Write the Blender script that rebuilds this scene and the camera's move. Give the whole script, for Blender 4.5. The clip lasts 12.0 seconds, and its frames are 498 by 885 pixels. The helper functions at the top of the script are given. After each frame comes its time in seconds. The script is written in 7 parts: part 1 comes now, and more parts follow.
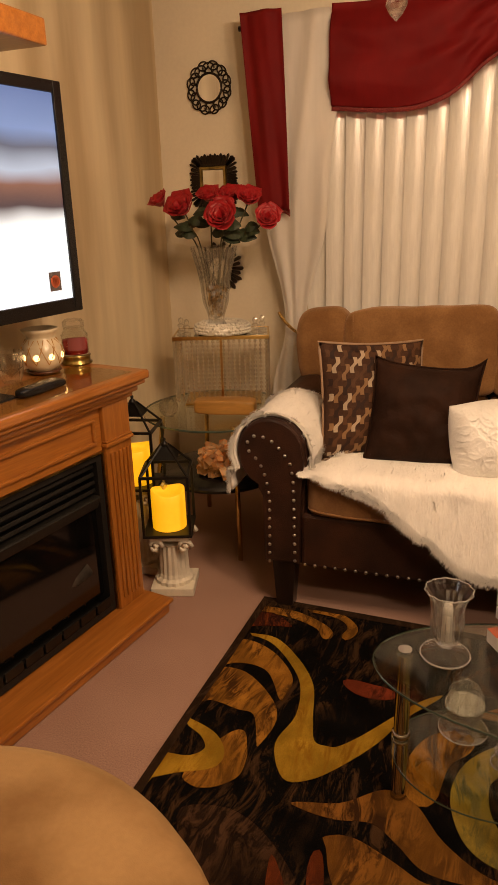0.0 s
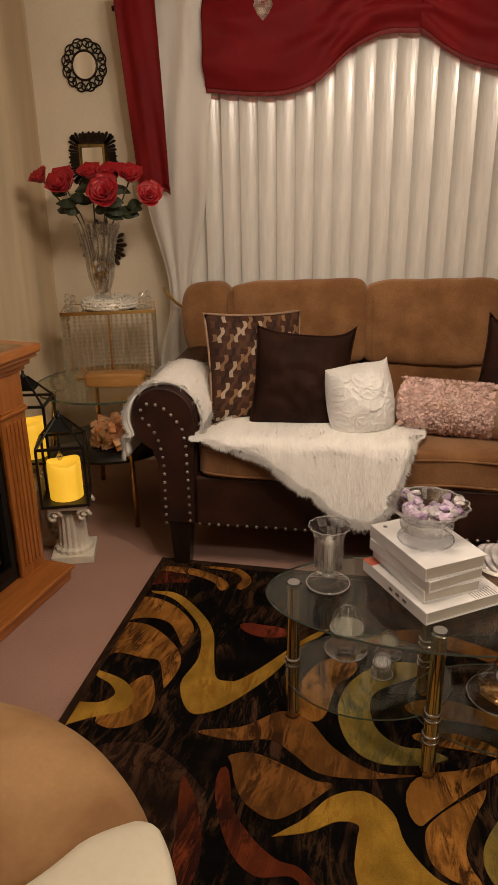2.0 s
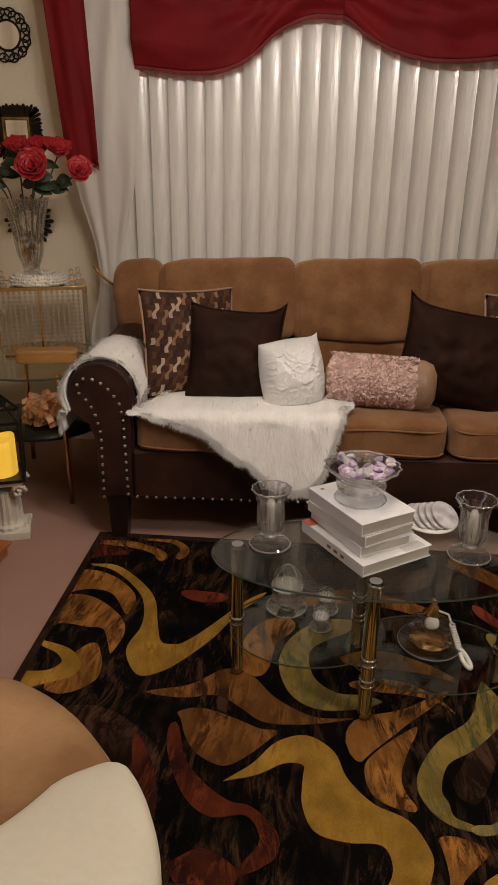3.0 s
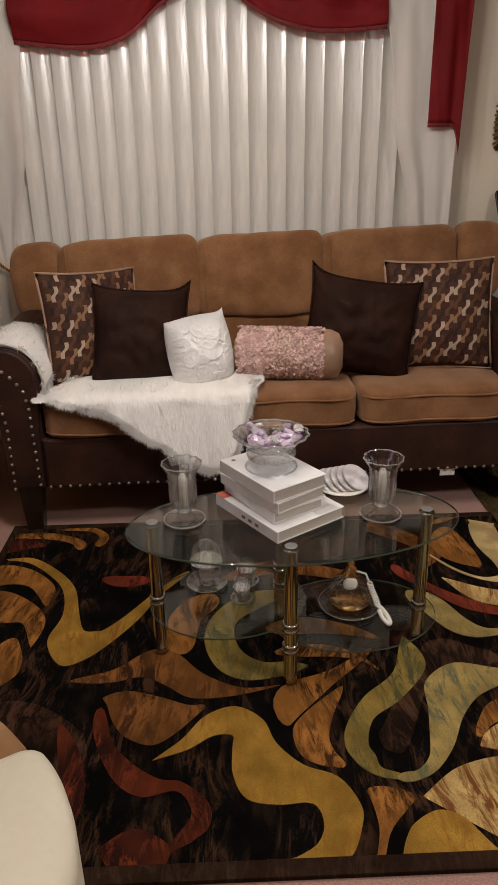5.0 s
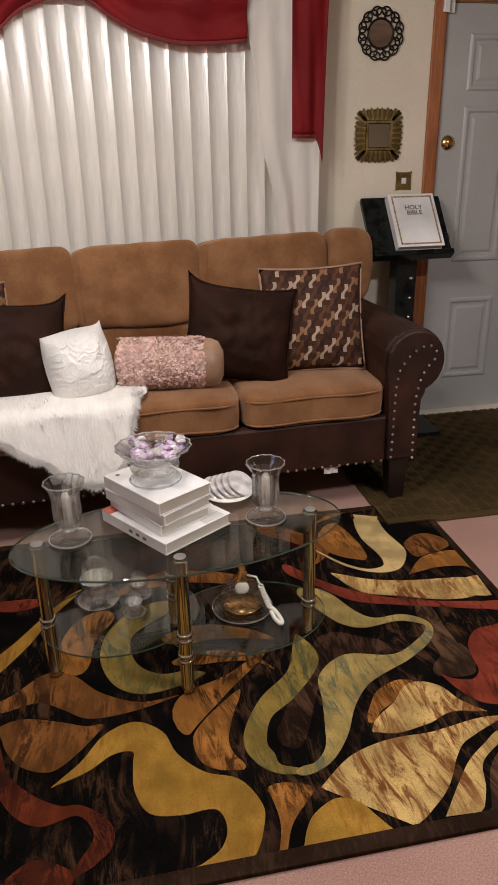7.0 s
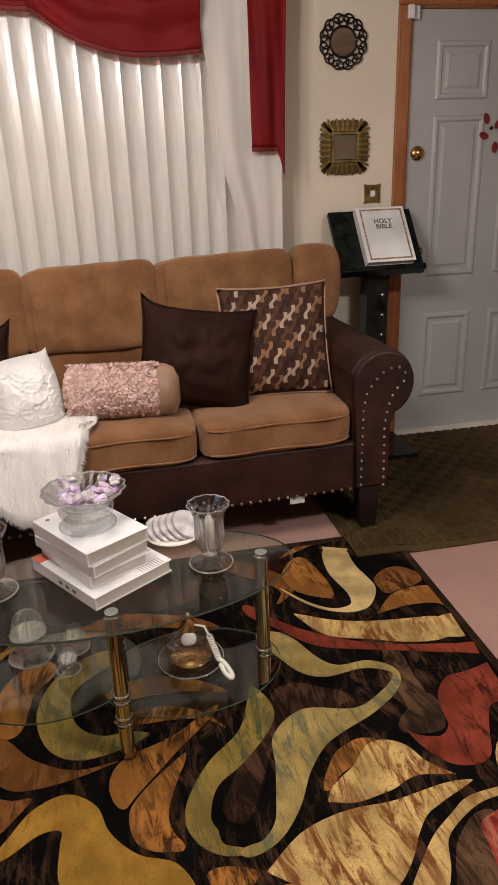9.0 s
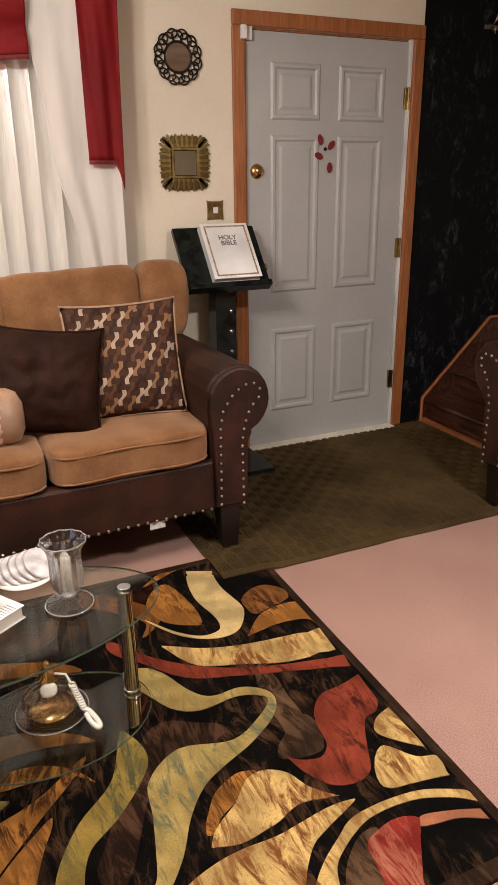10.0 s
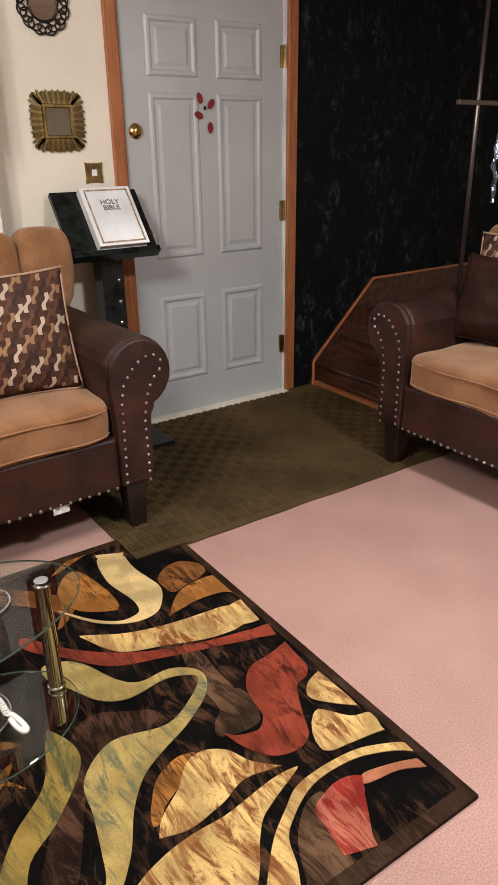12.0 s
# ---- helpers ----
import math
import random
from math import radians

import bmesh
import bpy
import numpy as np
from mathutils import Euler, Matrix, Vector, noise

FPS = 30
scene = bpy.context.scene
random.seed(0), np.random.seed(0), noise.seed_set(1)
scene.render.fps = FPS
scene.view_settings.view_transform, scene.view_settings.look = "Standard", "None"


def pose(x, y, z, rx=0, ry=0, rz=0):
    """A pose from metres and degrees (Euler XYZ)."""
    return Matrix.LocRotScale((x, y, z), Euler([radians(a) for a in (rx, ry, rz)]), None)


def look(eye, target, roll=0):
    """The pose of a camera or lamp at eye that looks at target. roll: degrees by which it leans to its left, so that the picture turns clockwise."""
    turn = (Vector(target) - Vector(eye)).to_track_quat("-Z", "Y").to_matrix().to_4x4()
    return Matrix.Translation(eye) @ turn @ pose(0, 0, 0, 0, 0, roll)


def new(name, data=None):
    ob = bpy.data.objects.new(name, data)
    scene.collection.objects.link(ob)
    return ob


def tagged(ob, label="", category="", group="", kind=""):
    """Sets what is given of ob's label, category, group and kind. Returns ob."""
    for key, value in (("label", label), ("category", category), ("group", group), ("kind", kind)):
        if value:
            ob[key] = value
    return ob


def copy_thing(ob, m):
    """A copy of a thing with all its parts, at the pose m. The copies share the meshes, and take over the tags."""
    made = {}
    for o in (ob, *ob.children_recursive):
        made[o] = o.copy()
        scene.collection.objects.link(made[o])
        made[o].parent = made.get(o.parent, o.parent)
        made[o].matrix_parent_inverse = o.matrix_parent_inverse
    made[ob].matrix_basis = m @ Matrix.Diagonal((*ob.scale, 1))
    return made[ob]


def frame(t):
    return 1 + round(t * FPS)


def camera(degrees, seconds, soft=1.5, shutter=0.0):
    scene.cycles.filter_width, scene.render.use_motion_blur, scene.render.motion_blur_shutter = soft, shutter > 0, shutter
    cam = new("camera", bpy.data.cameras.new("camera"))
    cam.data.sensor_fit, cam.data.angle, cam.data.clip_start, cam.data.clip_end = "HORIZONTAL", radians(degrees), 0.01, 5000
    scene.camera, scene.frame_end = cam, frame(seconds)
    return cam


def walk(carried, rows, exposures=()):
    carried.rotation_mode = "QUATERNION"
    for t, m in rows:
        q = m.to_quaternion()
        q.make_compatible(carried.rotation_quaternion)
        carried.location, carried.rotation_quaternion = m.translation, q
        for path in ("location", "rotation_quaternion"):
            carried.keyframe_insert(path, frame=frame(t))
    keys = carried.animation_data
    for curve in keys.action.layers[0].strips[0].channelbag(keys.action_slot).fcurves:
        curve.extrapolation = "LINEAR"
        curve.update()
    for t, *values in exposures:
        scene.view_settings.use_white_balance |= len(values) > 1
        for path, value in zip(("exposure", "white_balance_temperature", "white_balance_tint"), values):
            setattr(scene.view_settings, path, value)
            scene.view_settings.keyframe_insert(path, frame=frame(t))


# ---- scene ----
import itertools

cam = camera(39.1, 12.0)
PATH = [
    (0, (-1.76, -3.266, 1.449), (-2.463, -1.508, 0.806), -1.7),
    (0.5, (-1.718, -3.342, 1.439), (-2.322, -1.556, 0.772), -1.1),
    (1, (-1.675, -3.401, 1.441), (-2.217, -1.592, 0.781), -0.9),
    (1.5, (-1.673, -3.415, 1.442), (-2.164, -1.601, 0.758), -1.3),
    (2, (-1.728, -3.432, 1.444), (-2.118, -1.599, 0.746), -0.9),
    (2.5, (-1.781, -3.477, 1.441), (-2.046, -1.624, 0.737), 1.2),
    (3, (-1.78, -3.532, 1.428), (-1.938, -1.68, 0.691), 0.8),
    (3.5, (-1.758, -3.565, 1.419), (-1.816, -1.72, 0.65), 0.3),
    (3.7, (-1.775, -3.578, 1.403), (-1.788, -1.722, 0.658), 0.3),
    (5.3, (-1.721, -3.522, 1.384), (-1.658, -1.687, 0.593), -1.2),
    (5.5, (-1.731, -3.521, 1.413), (-1.646, -1.696, 0.599), -1.2),
    (6, (-1.727, -3.523, 1.404), (-1.586, -1.703, 0.586), -1.9),
    (6.5, (-1.714, -3.541, 1.401), (-1.456, -1.728, 0.598), -1.6),
    (7, (-1.691, -3.547, 1.407), (-1.349, -1.731, 0.643), -1.1),
    (7.2, (-1.675, -3.547, 1.402), (-1.336, -1.721, 0.66), -1.6),
    (8.8, (-1.517, -3.424, 1.396), (-1.238, -1.581, 0.669), -3.6),
    (9, (-1.516, -3.403, 1.404), (-1.163, -1.576, 0.672), -2.1),
    (9.5, (-1.497, -3.369, 1.386), (-1.0, -1.579, 0.645), -0.7),
    (10, (-1.508, -3.313, 1.386), (-0.75, -1.598, 0.69), -0.7),
    (10.5, (-1.519, -3.265, 1.379), (-0.65, -1.599, 0.695), -0.2),
    (11, (-1.531, -3.235, 1.369), (-0.581, -1.641, 0.622), -1.0),
    (11.5, (-1.545, -3.223, 1.374), (-0.549, -1.674, 0.595), -0.6),
    (12, (-1.555, -3.213, 1.37), (-0.521, -1.69, 0.589), -0.7),
]
EXPOSURES = [(0.0, -0.16, 8400, 18), (0.5, -0.20, 7450, 15), (1.0, -0.22, 6850, 13), (1.5, -0.26, 6500, 10), (2.5, -0.42, 5600, 8), (3.0, -0.47, 5400, 7), (3.5, -0.20, 5300, 7),
             (5.5, -0.28, 5100, 7), (6.5, -0.18, 5100, 8), (7.0, 0.1, 5000, 7), (9.0, 0.16, 5100, 8), (9.5, 0.36, 5100, 8), (10.0, 0.7, 5250, 8),
             (10.5, 0.9, 4450, 4), (11.0, 0.95, 4600, 4), (12.0, 0.98, 4800, 4)]
walk(cam, [(t, look(eye, target, roll)) for t, eye, target, roll in PATH], EXPOSURES)

# ---- light: an evening room, dim sky outside, one chandelier of five bulbs ----
world = bpy.data.worlds.new("world")
world.use_nodes = True
scene.world = world
sky = world.node_tree.nodes.new("ShaderNodeTexSky")
sky.sky_type, sky.sun_disc, sky.sun_elevation = "NISHITA", False, radians(20)
world.node_tree.links.new(sky.outputs[0], world.node_tree.nodes["Background"].inputs[0])
world.node_tree.nodes["Background"].inputs[1].default_value = 0.004

LAMP = Vector((-1.84, -1.92, 1.98))
BULB_WATTS, BULB_COLOUR = 16.5, (1.0, 0.78, 0.58)
for k in range(5):
    lamp = bpy.data.lights.new("bulb_light", "POINT")
    lamp.energy, lamp.color, lamp.shadow_soft_size = BULB_WATTS, BULB_COLOUR, 0.03
    ang = math.tau * (k + 0.3) / 5
    new("bulb_light", lamp).location = LAMP + Vector((0.2 * math.cos(ang), 0.2 * math.sin(ang), 0.05))
HALL_WATTS = 49.0
lamp = bpy.data.lights.new("ceiling_light", "AREA")
lamp.shape, lamp.size, lamp.energy, lamp.color = "DISK", 0.35, HALL_WATTS, (1.0, 0.80, 0.62)
new("ceiling_light", lamp).matrix_world = pose(0.1, -3.1, 2.41)


# ---- materials ----
def mat(name, colour, rough=0.6, metal=0.0, grain=(40, 0.12), stain=(3, 0.15), bump=0.0, bump_scale=120, stretch=(1, 1, 1),
        sheen=0.0, coat=0.0, alt=None, transmission=0.0, ior=1.45, emit=None, emit_strength=0.0, coords="Object", spec=0.5, rand=0.0):
    """A surface with grain and stains at two scales; alt is a second colour that the stains blend towards."""
    m = bpy.data.materials.new(name)
    m.use_nodes = True
    nt = m.node_tree
    b = nt.nodes["Principled BSDF"]
    tc = nt.nodes.new("ShaderNodeTexCoord")
    mp = nt.nodes.new("ShaderNodeMapping")
    mp.inputs["Scale"].default_value = stretch
    nt.links.new(tc.outputs[coords], mp.inputs[0])
    n1, n2 = nt.nodes.new("ShaderNodeTexNoise"), nt.nodes.new("ShaderNodeTexNoise")
    for n, (s, a) in ((n1, grain), (n2, stain)):
        n.inputs["Scale"].default_value, n.inputs["Detail"].default_value = s, 5
        nt.links.new(mp.outputs[0], n.inputs["Vector"])
    second = alt or tuple(c * (1 - stain[1] * 2) for c in colour)
    r2 = nt.nodes.new("ShaderNodeValToRGB")
    r2.color_ramp.elements[0].position, r2.color_ramp.elements[1].position = 0.38, 0.64
    r2.color_ramp.elements[0].color, r2.color_ramp.elements[1].color = (*second, 1), (*colour, 1)
    nt.links.new(n2.outputs["Fac"], r2.inputs[0])
    mr = nt.nodes.new("ShaderNodeMapRange")
    mr.inputs["To Min"].default_value, mr.inputs["To Max"].default_value = 1 - grain[1] * 2, 1 + grain[1] * 2
    nt.links.new(n1.outputs["Fac"], mr.inputs[0])
    mul = nt.nodes.new("ShaderNodeMix")
    mul.data_type, mul.blend_type = "RGBA", "MULTIPLY"
    mul.inputs[0].default_value = 1
    nt.links.new(r2.outputs[0], mul.inputs[6])
    nt.links.new(mr.outputs[0], mul.inputs[7])
    out = mul.outputs[2]
    if rand:
        oi = nt.nodes.new("ShaderNodeObjectInfo")
        geo = nt.nodes.new("ShaderNodeNewGeometry")
        hs = nt.nodes.new("ShaderNodeHueSaturation")
        mr2 = nt.nodes.new("ShaderNodeMapRange")
        mr2.inputs["To Min"].default_value, mr2.inputs["To Max"].default_value = 1 - rand, 1 + rand
        add = nt.nodes.new("ShaderNodeMath")
        add.operation = "FRACT"
        plus = nt.nodes.new("ShaderNodeMath")
        nt.links.new(oi.outputs["Random"], plus.inputs[0])
        nt.links.new(geo.outputs["Random Per Island"], plus.inputs[1])
        nt.links.new(plus.outputs[0], add.inputs[0])
        nt.links.new(add.outputs[0], mr2.inputs[0])
        nt.links.new(mr2.outputs[0], hs.inputs["Value"])
        nt.links.new(out, hs.inputs["Color"])
        out = hs.outputs[0]
    nt.links.new(out, b.inputs["Base Color"])
    b.inputs["Roughness"].default_value, b.inputs["Metallic"].default_value = rough, metal
    b.inputs["Specular IOR Level"].default_value = spec
    if sheen:
        b.inputs["Sheen Weight"].default_value, b.inputs["Sheen Roughness"].default_value = sheen, 0.4
        b.inputs["Sheen Tint"].default_value = (*[min(1, c * 2.5 + 0.1) for c in colour], 1)
    if coat:
        b.inputs["Coat Weight"].default_value, b.inputs["Coat Roughness"].default_value = coat, 0.12
    if transmission:
        b.inputs["Transmission Weight"].default_value, b.inputs["IOR"].default_value = transmission, ior
    if emit:
        b.inputs["Emission Color"].default_value, b.inputs["Emission Strength"].default_value = (*emit, 1), emit_strength
    if bump:
        nb, bp = nt.nodes.new("ShaderNodeTexNoise"), nt.nodes.new("ShaderNodeBump")
        nb.inputs["Scale"].default_value, nb.inputs["Detail"].default_value = bump_scale, 4
        nt.links.new(mp.outputs[0], nb.inputs["Vector"])
        bp.inputs["Strength"].default_value, bp.inputs["Distance"].default_value = bump, 0.01
        nt.links.new(nb.outputs["Fac"], bp.inputs["Height"])
        nt.links.new(bp.outputs[0], b.inputs["Normal"])
    return m


def tweak(m, build):
    """Lets build(nodes, links, principled) add to a material."""
    build(m.node_tree.nodes, m.node_tree.links, m.node_tree.nodes["Principled BSDF"])
    return m


WALL = mat("cream_wall_paint", (0.76, 0.68, 0.54), 0.75, grain=(60, 0.03), stain=(1.6, 0.05), bump=0.08, bump_scale=180)
# walls out of view: cream darkened so mirrors show a dim room
WALL_DIM = mat("dimmed_wall_paint", (0.62, 0.54, 0.38), 0.8, grain=(60, 0.04), stain=(1.6, 0.08))
WALL_LEFT = mat("streaked_cream_wall", (0.77, 0.65, 0.45), 0.55, grain=(9, 0.12), stain=(4, 0.1), stretch=(1, 1, 0.12), alt=(0.52, 0.40, 0.25), bump=0.1, bump_scale=30)
# unseen ceiling: colour lowered so that it bounces less light
CEILING = mat("darkened_ceiling_paint", (0.50, 0.44, 0.35), 0.85, grain=(90, 0.05), bump=0.04, bump_scale=140)
BLACK_WALL = mat("black_marbled_panel", (0.004, 0.0042, 0.005), 0.6, grain=(20, 0.2), stain=(6, 0.3), bump=0.1, bump_scale=40, spec=0.12)
CARPET = mat("rose_beige_carpet", (0.398, 0.246, 0.196), 0.95, grain=(230, 0.3), stain=(3.2, 0.2), alt=(0.355, 0.216, 0.172), bump=0.25, bump_scale=300, spec=0.03)
MATFLOOR = mat("ribbed_brown_mat", (0.092, 0.060, 0.022), 0.75, grain=(150, 0.25), stain=(3, 0.2), bump=0.4, bump_scale=300, spec=0.12)
OAK = mat("oak_veneer", (0.42, 0.155, 0.035), 0.32, grain=(14, 0.16), stain=(4, 0.15), stretch=(14, 14, 1.0), alt=(0.33, 0.11, 0.022), coat=0.35)
OAK_H = mat("oak_veneer_lengthwise", (0.42, 0.155, 0.035), 0.32, grain=(14, 0.16), stain=(4, 0.15), stretch=(1.0, 14, 14), alt=(0.33, 0.11, 0.022), coat=0.35)
TRIM = mat("stained_door_casing", (0.36, 0.135, 0.04), 0.4, grain=(16, 0.2), stain=(5, 0.2), stretch=(12, 12, 0.8), alt=(0.27, 0.09, 0.025), coat=0.2)
STAIRWOOD = mat("dark_varnished_wood", (0.075, 0.026, 0.013), 0.3, grain=(12, 0.3), stain=(5, 0.3), stretch=(6, 1, 6), bump=0.9, bump_scale=5, coat=0.7)
DOORPAINT = mat("grey_white_door_paint", (0.45, 0.445, 0.43), 0.45, grain=(50, 0.03), stain=(2, 0.05), bump=0.05, bump_scale=60)
WHITE_PAINT = mat("white_paint", (0.8, 0.79, 0.76), 0.5, grain=(50, 0.03))
BLACK_METAL = mat("black_painted_metal", (0.012, 0.011, 0.01), 0.4, 0.3, grain=(60, 0.2))
BLACK_PLASTIC = mat("black_plastic", (0.010, 0.010, 0.011), 0.25, grain=(60, 0.1))
FIREBOX = mat("firebox_black", (0.008, 0.007, 0.006), 0.6, grain=(40, 0.2), bump=0.2, bump_scale=90)
DARK_GLASS = mat("smoked_glass", (0.004, 0.004, 0.004), 0.06, grain=(30, 0.1), coat=0.5)
LEATHER = mat("dark_brown_leatherette", (0.046, 0.0165, 0.0095), 0.44, grain=(70, 0.15), stain=(7, 0.22), alt=(0.019, 0.0075, 0.005), bump=0.3, bump_scale=240, spec=0.4)
SUEDE = mat("brown_microsuede", (0.272, 0.138, 0.058), 0.9, grain=(150, 0.14), stain=(9, 0.22), alt=(0.195, 0.092, 0.036), bump=0.3, bump_scale=420, spec=0.08)
TAN_SUEDE = mat("tan_suede", (0.41, 0.245, 0.112), 0.88, grain=(90, 0.05), stain=(3.4, 0.2), alt=(0.225, 0.118, 0.048), sheen=0.4, spec=0.15, bump=0.15, bump_scale=400)
CREAM_LEATHER = mat("cream_leather", (0.74, 0.68, 0.52), 0.42, grain=(60, 0.03), stain=(3, 0.06), bump=0.08, bump_scale=200)
BROWN_SATIN = mat("dark_brown_satin", (0.029, 0.011, 0.006), 0.7, grain=(90, 0.1), stain=(9, 0.2), bump=0.25, bump_scale=60, spec=0.12)
WHITE_CLOTH = mat("white_ruched_cloth", (0.88, 0.865, 0.83), 0.7, grain=(90, 0.04), bump=0.2, bump_scale=80, sheen=0.3)
PINK_SATIN = mat("rose_taupe_satin", (0.68, 0.48, 0.42), 0.42, grain=(60, 0.10), stain=(25, 0.2), alt=(0.50, 0.32, 0.27), sheen=0.4, rand=0.20)
TAUPE_SATIN = mat("taupe_satin", (0.40, 0.25, 0.155), 0.42, grain=(80, 0.06), stain=(8, 0.15), sheen=0.3, bump=0.1, bump_scale=60)
FUR = mat("white_faux_fur", (0.95, 0.92, 0.87), 0.9, grain=(60, 0.03), stain=(9, 0.04), spec=0.05, rand=0.06, sheen=0.4)
FUR_BASE = mat("white_fur_backing", (0.95, 0.92, 0.87), 0.9, grain=(60, 0.03), stain=(9, 0.04), spec=0.05, bump=0.5, bump_scale=55, stretch=(2.6, 0.7, 0.7), sheen=0.4)
PATTERN_BASE = mat("woven_brown_ground", (0.058, 0.027, 0.017), 0.85, grain=(200, 0.2), stain=(14, 0.3), alt=(0.07, 0.034, 0.021), bump=0.3, bump_scale=400, spec=0.15)
NAIL = mat("pewter_nailhead", (0.62, 0.57, 0.50), 0.28, 1.0, grain=(40, 0.1))
DARK_WOOD = mat("espresso_wood", (0.014, 0.008, 0.006), 0.35, grain=(20, 0.2), stretch=(8, 8, 1), coat=0.2)
CHROME = mat("chrome", (0.66, 0.64, 0.62), 0.12, 1.0, grain=(20, 0.03))
BRASS = mat("polished_brass", (0.80, 0.55, 0.22), 0.18, 1.0, grain=(30, 0.08))
ANTIQUE_BRASS = mat("antique_brass", (0.50, 0.36, 0.13), 0.30, 1.0, grain=(60, 0.25), stain=(12, 0.3))
DARK_BRASS = mat("tarnished_brass", (0.26, 0.17, 0.055), 0.36, 1.0, grain=(60, 0.3), stain=(12, 0.3))
BRONZE = mat("dark_bronze", (0.055, 0.04, 0.03), 0.35, 0.85, grain=(60, 0.2), stain=(20, 0.3))
STEEL = mat("brushed_steel_pole", (0.30, 0.24, 0.22), 0.35, 0.9, grain=(60, 0.1))
MIRROR = mat("mirror_glass", (0.86, 0.86, 0.84), 0.02, 1.0, grain=(5, 0.01), stain=(2, 0.01))


def thin_glass(name, tint, body=0.0, ior=1.5, rough=0.01, bump=0.0, white_glint=0.0, power=4.6):
    """Clear ware: light passes, the gloss grows at grazing angles; body adds refraction of thick cut glass; a share of
    white diffuse stands in for glints.
    """
    m = bpy.data.materials.new(name)
    m.use_nodes = True
    nt = m.node_tree
    nt.nodes.remove(nt.nodes["Principled BSDF"])
    out = nt.nodes["Material Output"]
    tr, gl, lw, pw, mr, mx = (nt.nodes.new(k) for k in ("ShaderNodeBsdfTransparent", "ShaderNodeBsdfGlossy", "ShaderNodeLayerWeight", "ShaderNodeMath", "ShaderNodeMapRange", "ShaderNodeMixShader"))
    tr.inputs[0].default_value = (*tint, 1)
    gl.inputs["Roughness"].default_value = rough
    pw.operation = "POWER"
    pw.inputs[1].default_value = power
    mr.inputs["To Min"].default_value, mr.inputs["To Max"].default_value = ((ior - 1) / (ior + 1)) ** 2, 0.9
    nt.links.new(lw.outputs["Facing"], pw.inputs[0])
    nt.links.new(pw.outputs[0], mr.inputs[0])
    clear = tr.outputs[0]
    if white_glint:
        df, m3 = nt.nodes.new("ShaderNodeBsdfDiffuse"), nt.nodes.new("ShaderNodeMixShader")
        df.inputs[0].default_value = (0.9, 0.9, 0.9, 1)
        m3.inputs[0].default_value = white_glint
        nt.links.new(clear, m3.inputs[1])
        nt.links.new(df.outputs[0], m3.inputs[2])
        clear = m3.outputs[0]
    if body:
        rf, m2 = nt.nodes.new("ShaderNodeBsdfGlass"), nt.nodes.new("ShaderNodeMixShader")
        rf.inputs["IOR"].default_value, rf.inputs["Color"].default_value = 1.5, (0.99, 0.99, 0.985, 1)
        rf.inputs["Roughness"].default_value = 0.0
        m2.inputs[0].default_value = body
        nt.links.new(clear, m2.inputs[1])
        nt.links.new(rf.outputs[0], m2.inputs[2])
        clear = m2.outputs[0]
    if bump:
        tc, vo, bp = (nt.nodes.new(k) for k in ("ShaderNodeTexCoord", "ShaderNodeTexVoronoi", "ShaderNodeBump"))
        vo.inputs["Scale"].default_value = 70
        bp.inputs["Strength"].default_value, bp.inputs["Distance"].default_value = bump, 0.01
        nt.links.new(tc.outputs["Object"], vo.inputs["Vector"])
        nt.links.new(vo.outputs["Distance"], bp.inputs["Height"])
        nt.links.new(bp.outputs[0], gl.inputs["Normal"])
        nt.links.new(bp.outputs[0], lw.inputs["Normal"])
    nt.links.new(mr.outputs[0], mx.inputs[0])
    nt.links.new(clear, mx.inputs[1])
    nt.links.new(gl.outputs[0], mx.inputs[2])
    nt.links.new(mx.outputs[0], out.inputs["Surface"])
    return m


GLASS = thin_glass("clear_glass", (0.96, 0.97, 0.96))
CRYSTAL = thin_glass("cut_crystal", (0.995, 0.995, 0.99), 0.30, 1.5, 0.01, 0.0, 0.004, 4.2)
# whitened crystal: edge highlights and glints are put into its colour
CRYSTAL_GLINT = thin_glass("crystal_with_white_glints", (0.97, 0.97, 0.96), 0.2, 2.4, 0.03, 0.0, 0.18, 1.5)
BEAD_GLASS = thin_glass("champagne_bead_glass", (0.95, 0.88, 0.74), 0.45, 2.0, 0.06, 0.0, 0.07)
TABLE_GLASS = thin_glass("table_glass", (0.92, 0.94, 0.875), 0.0, 1.5, 0.006, 0.0, 0.0, 4.5)
GLASS_EDGE = mat("green_glass_edge", (0.075, 0.115, 0.09), 0.15, grain=(40, 0.1), coat=0.5)
SHEER = mat("white_sheer_curtain", (0.86, 0.82, 0.77), 0.7, grain=(12, 0.05), stain=(5, 0.05), stretch=(4, 4, 0.5), sheen=0.3)
PAD = mat("frosted_glass_pad", (0.50, 0.49, 0.46), 0.3, 0.5, grain=(60, 0.05))
RED = mat("crimson_voile", (0.185, 0.006, 0.0075), 0.7, grain=(18, 0.06), stain=(3, 0.1), alt=(0.14, 0.004, 0.0055), stretch=(2, 2, 1), spec=0.2)
VANE = mat("satin_blind_vane", (0.82, 0.79, 0.73), 0.30, grain=(35, 0.04), stain=(7, 0.05), stretch=(6, 6, 0.6), bump=0.2, bump_scale=22, spec=1.0, coat=0.25)
MARBLE = mat("black_marble", (0.004, 0.0045, 0.0045), 0.16, grain=(18, 0.3), stain=(16, 0.5), alt=(0.014, 0.017, 0.015), spec=0.25)
PLASTER = mat("white_plaster", (0.76, 0.70, 0.58), 0.7, grain=(50, 0.06), stain=(8, 0.08), bump=0.15, bump_scale=120)
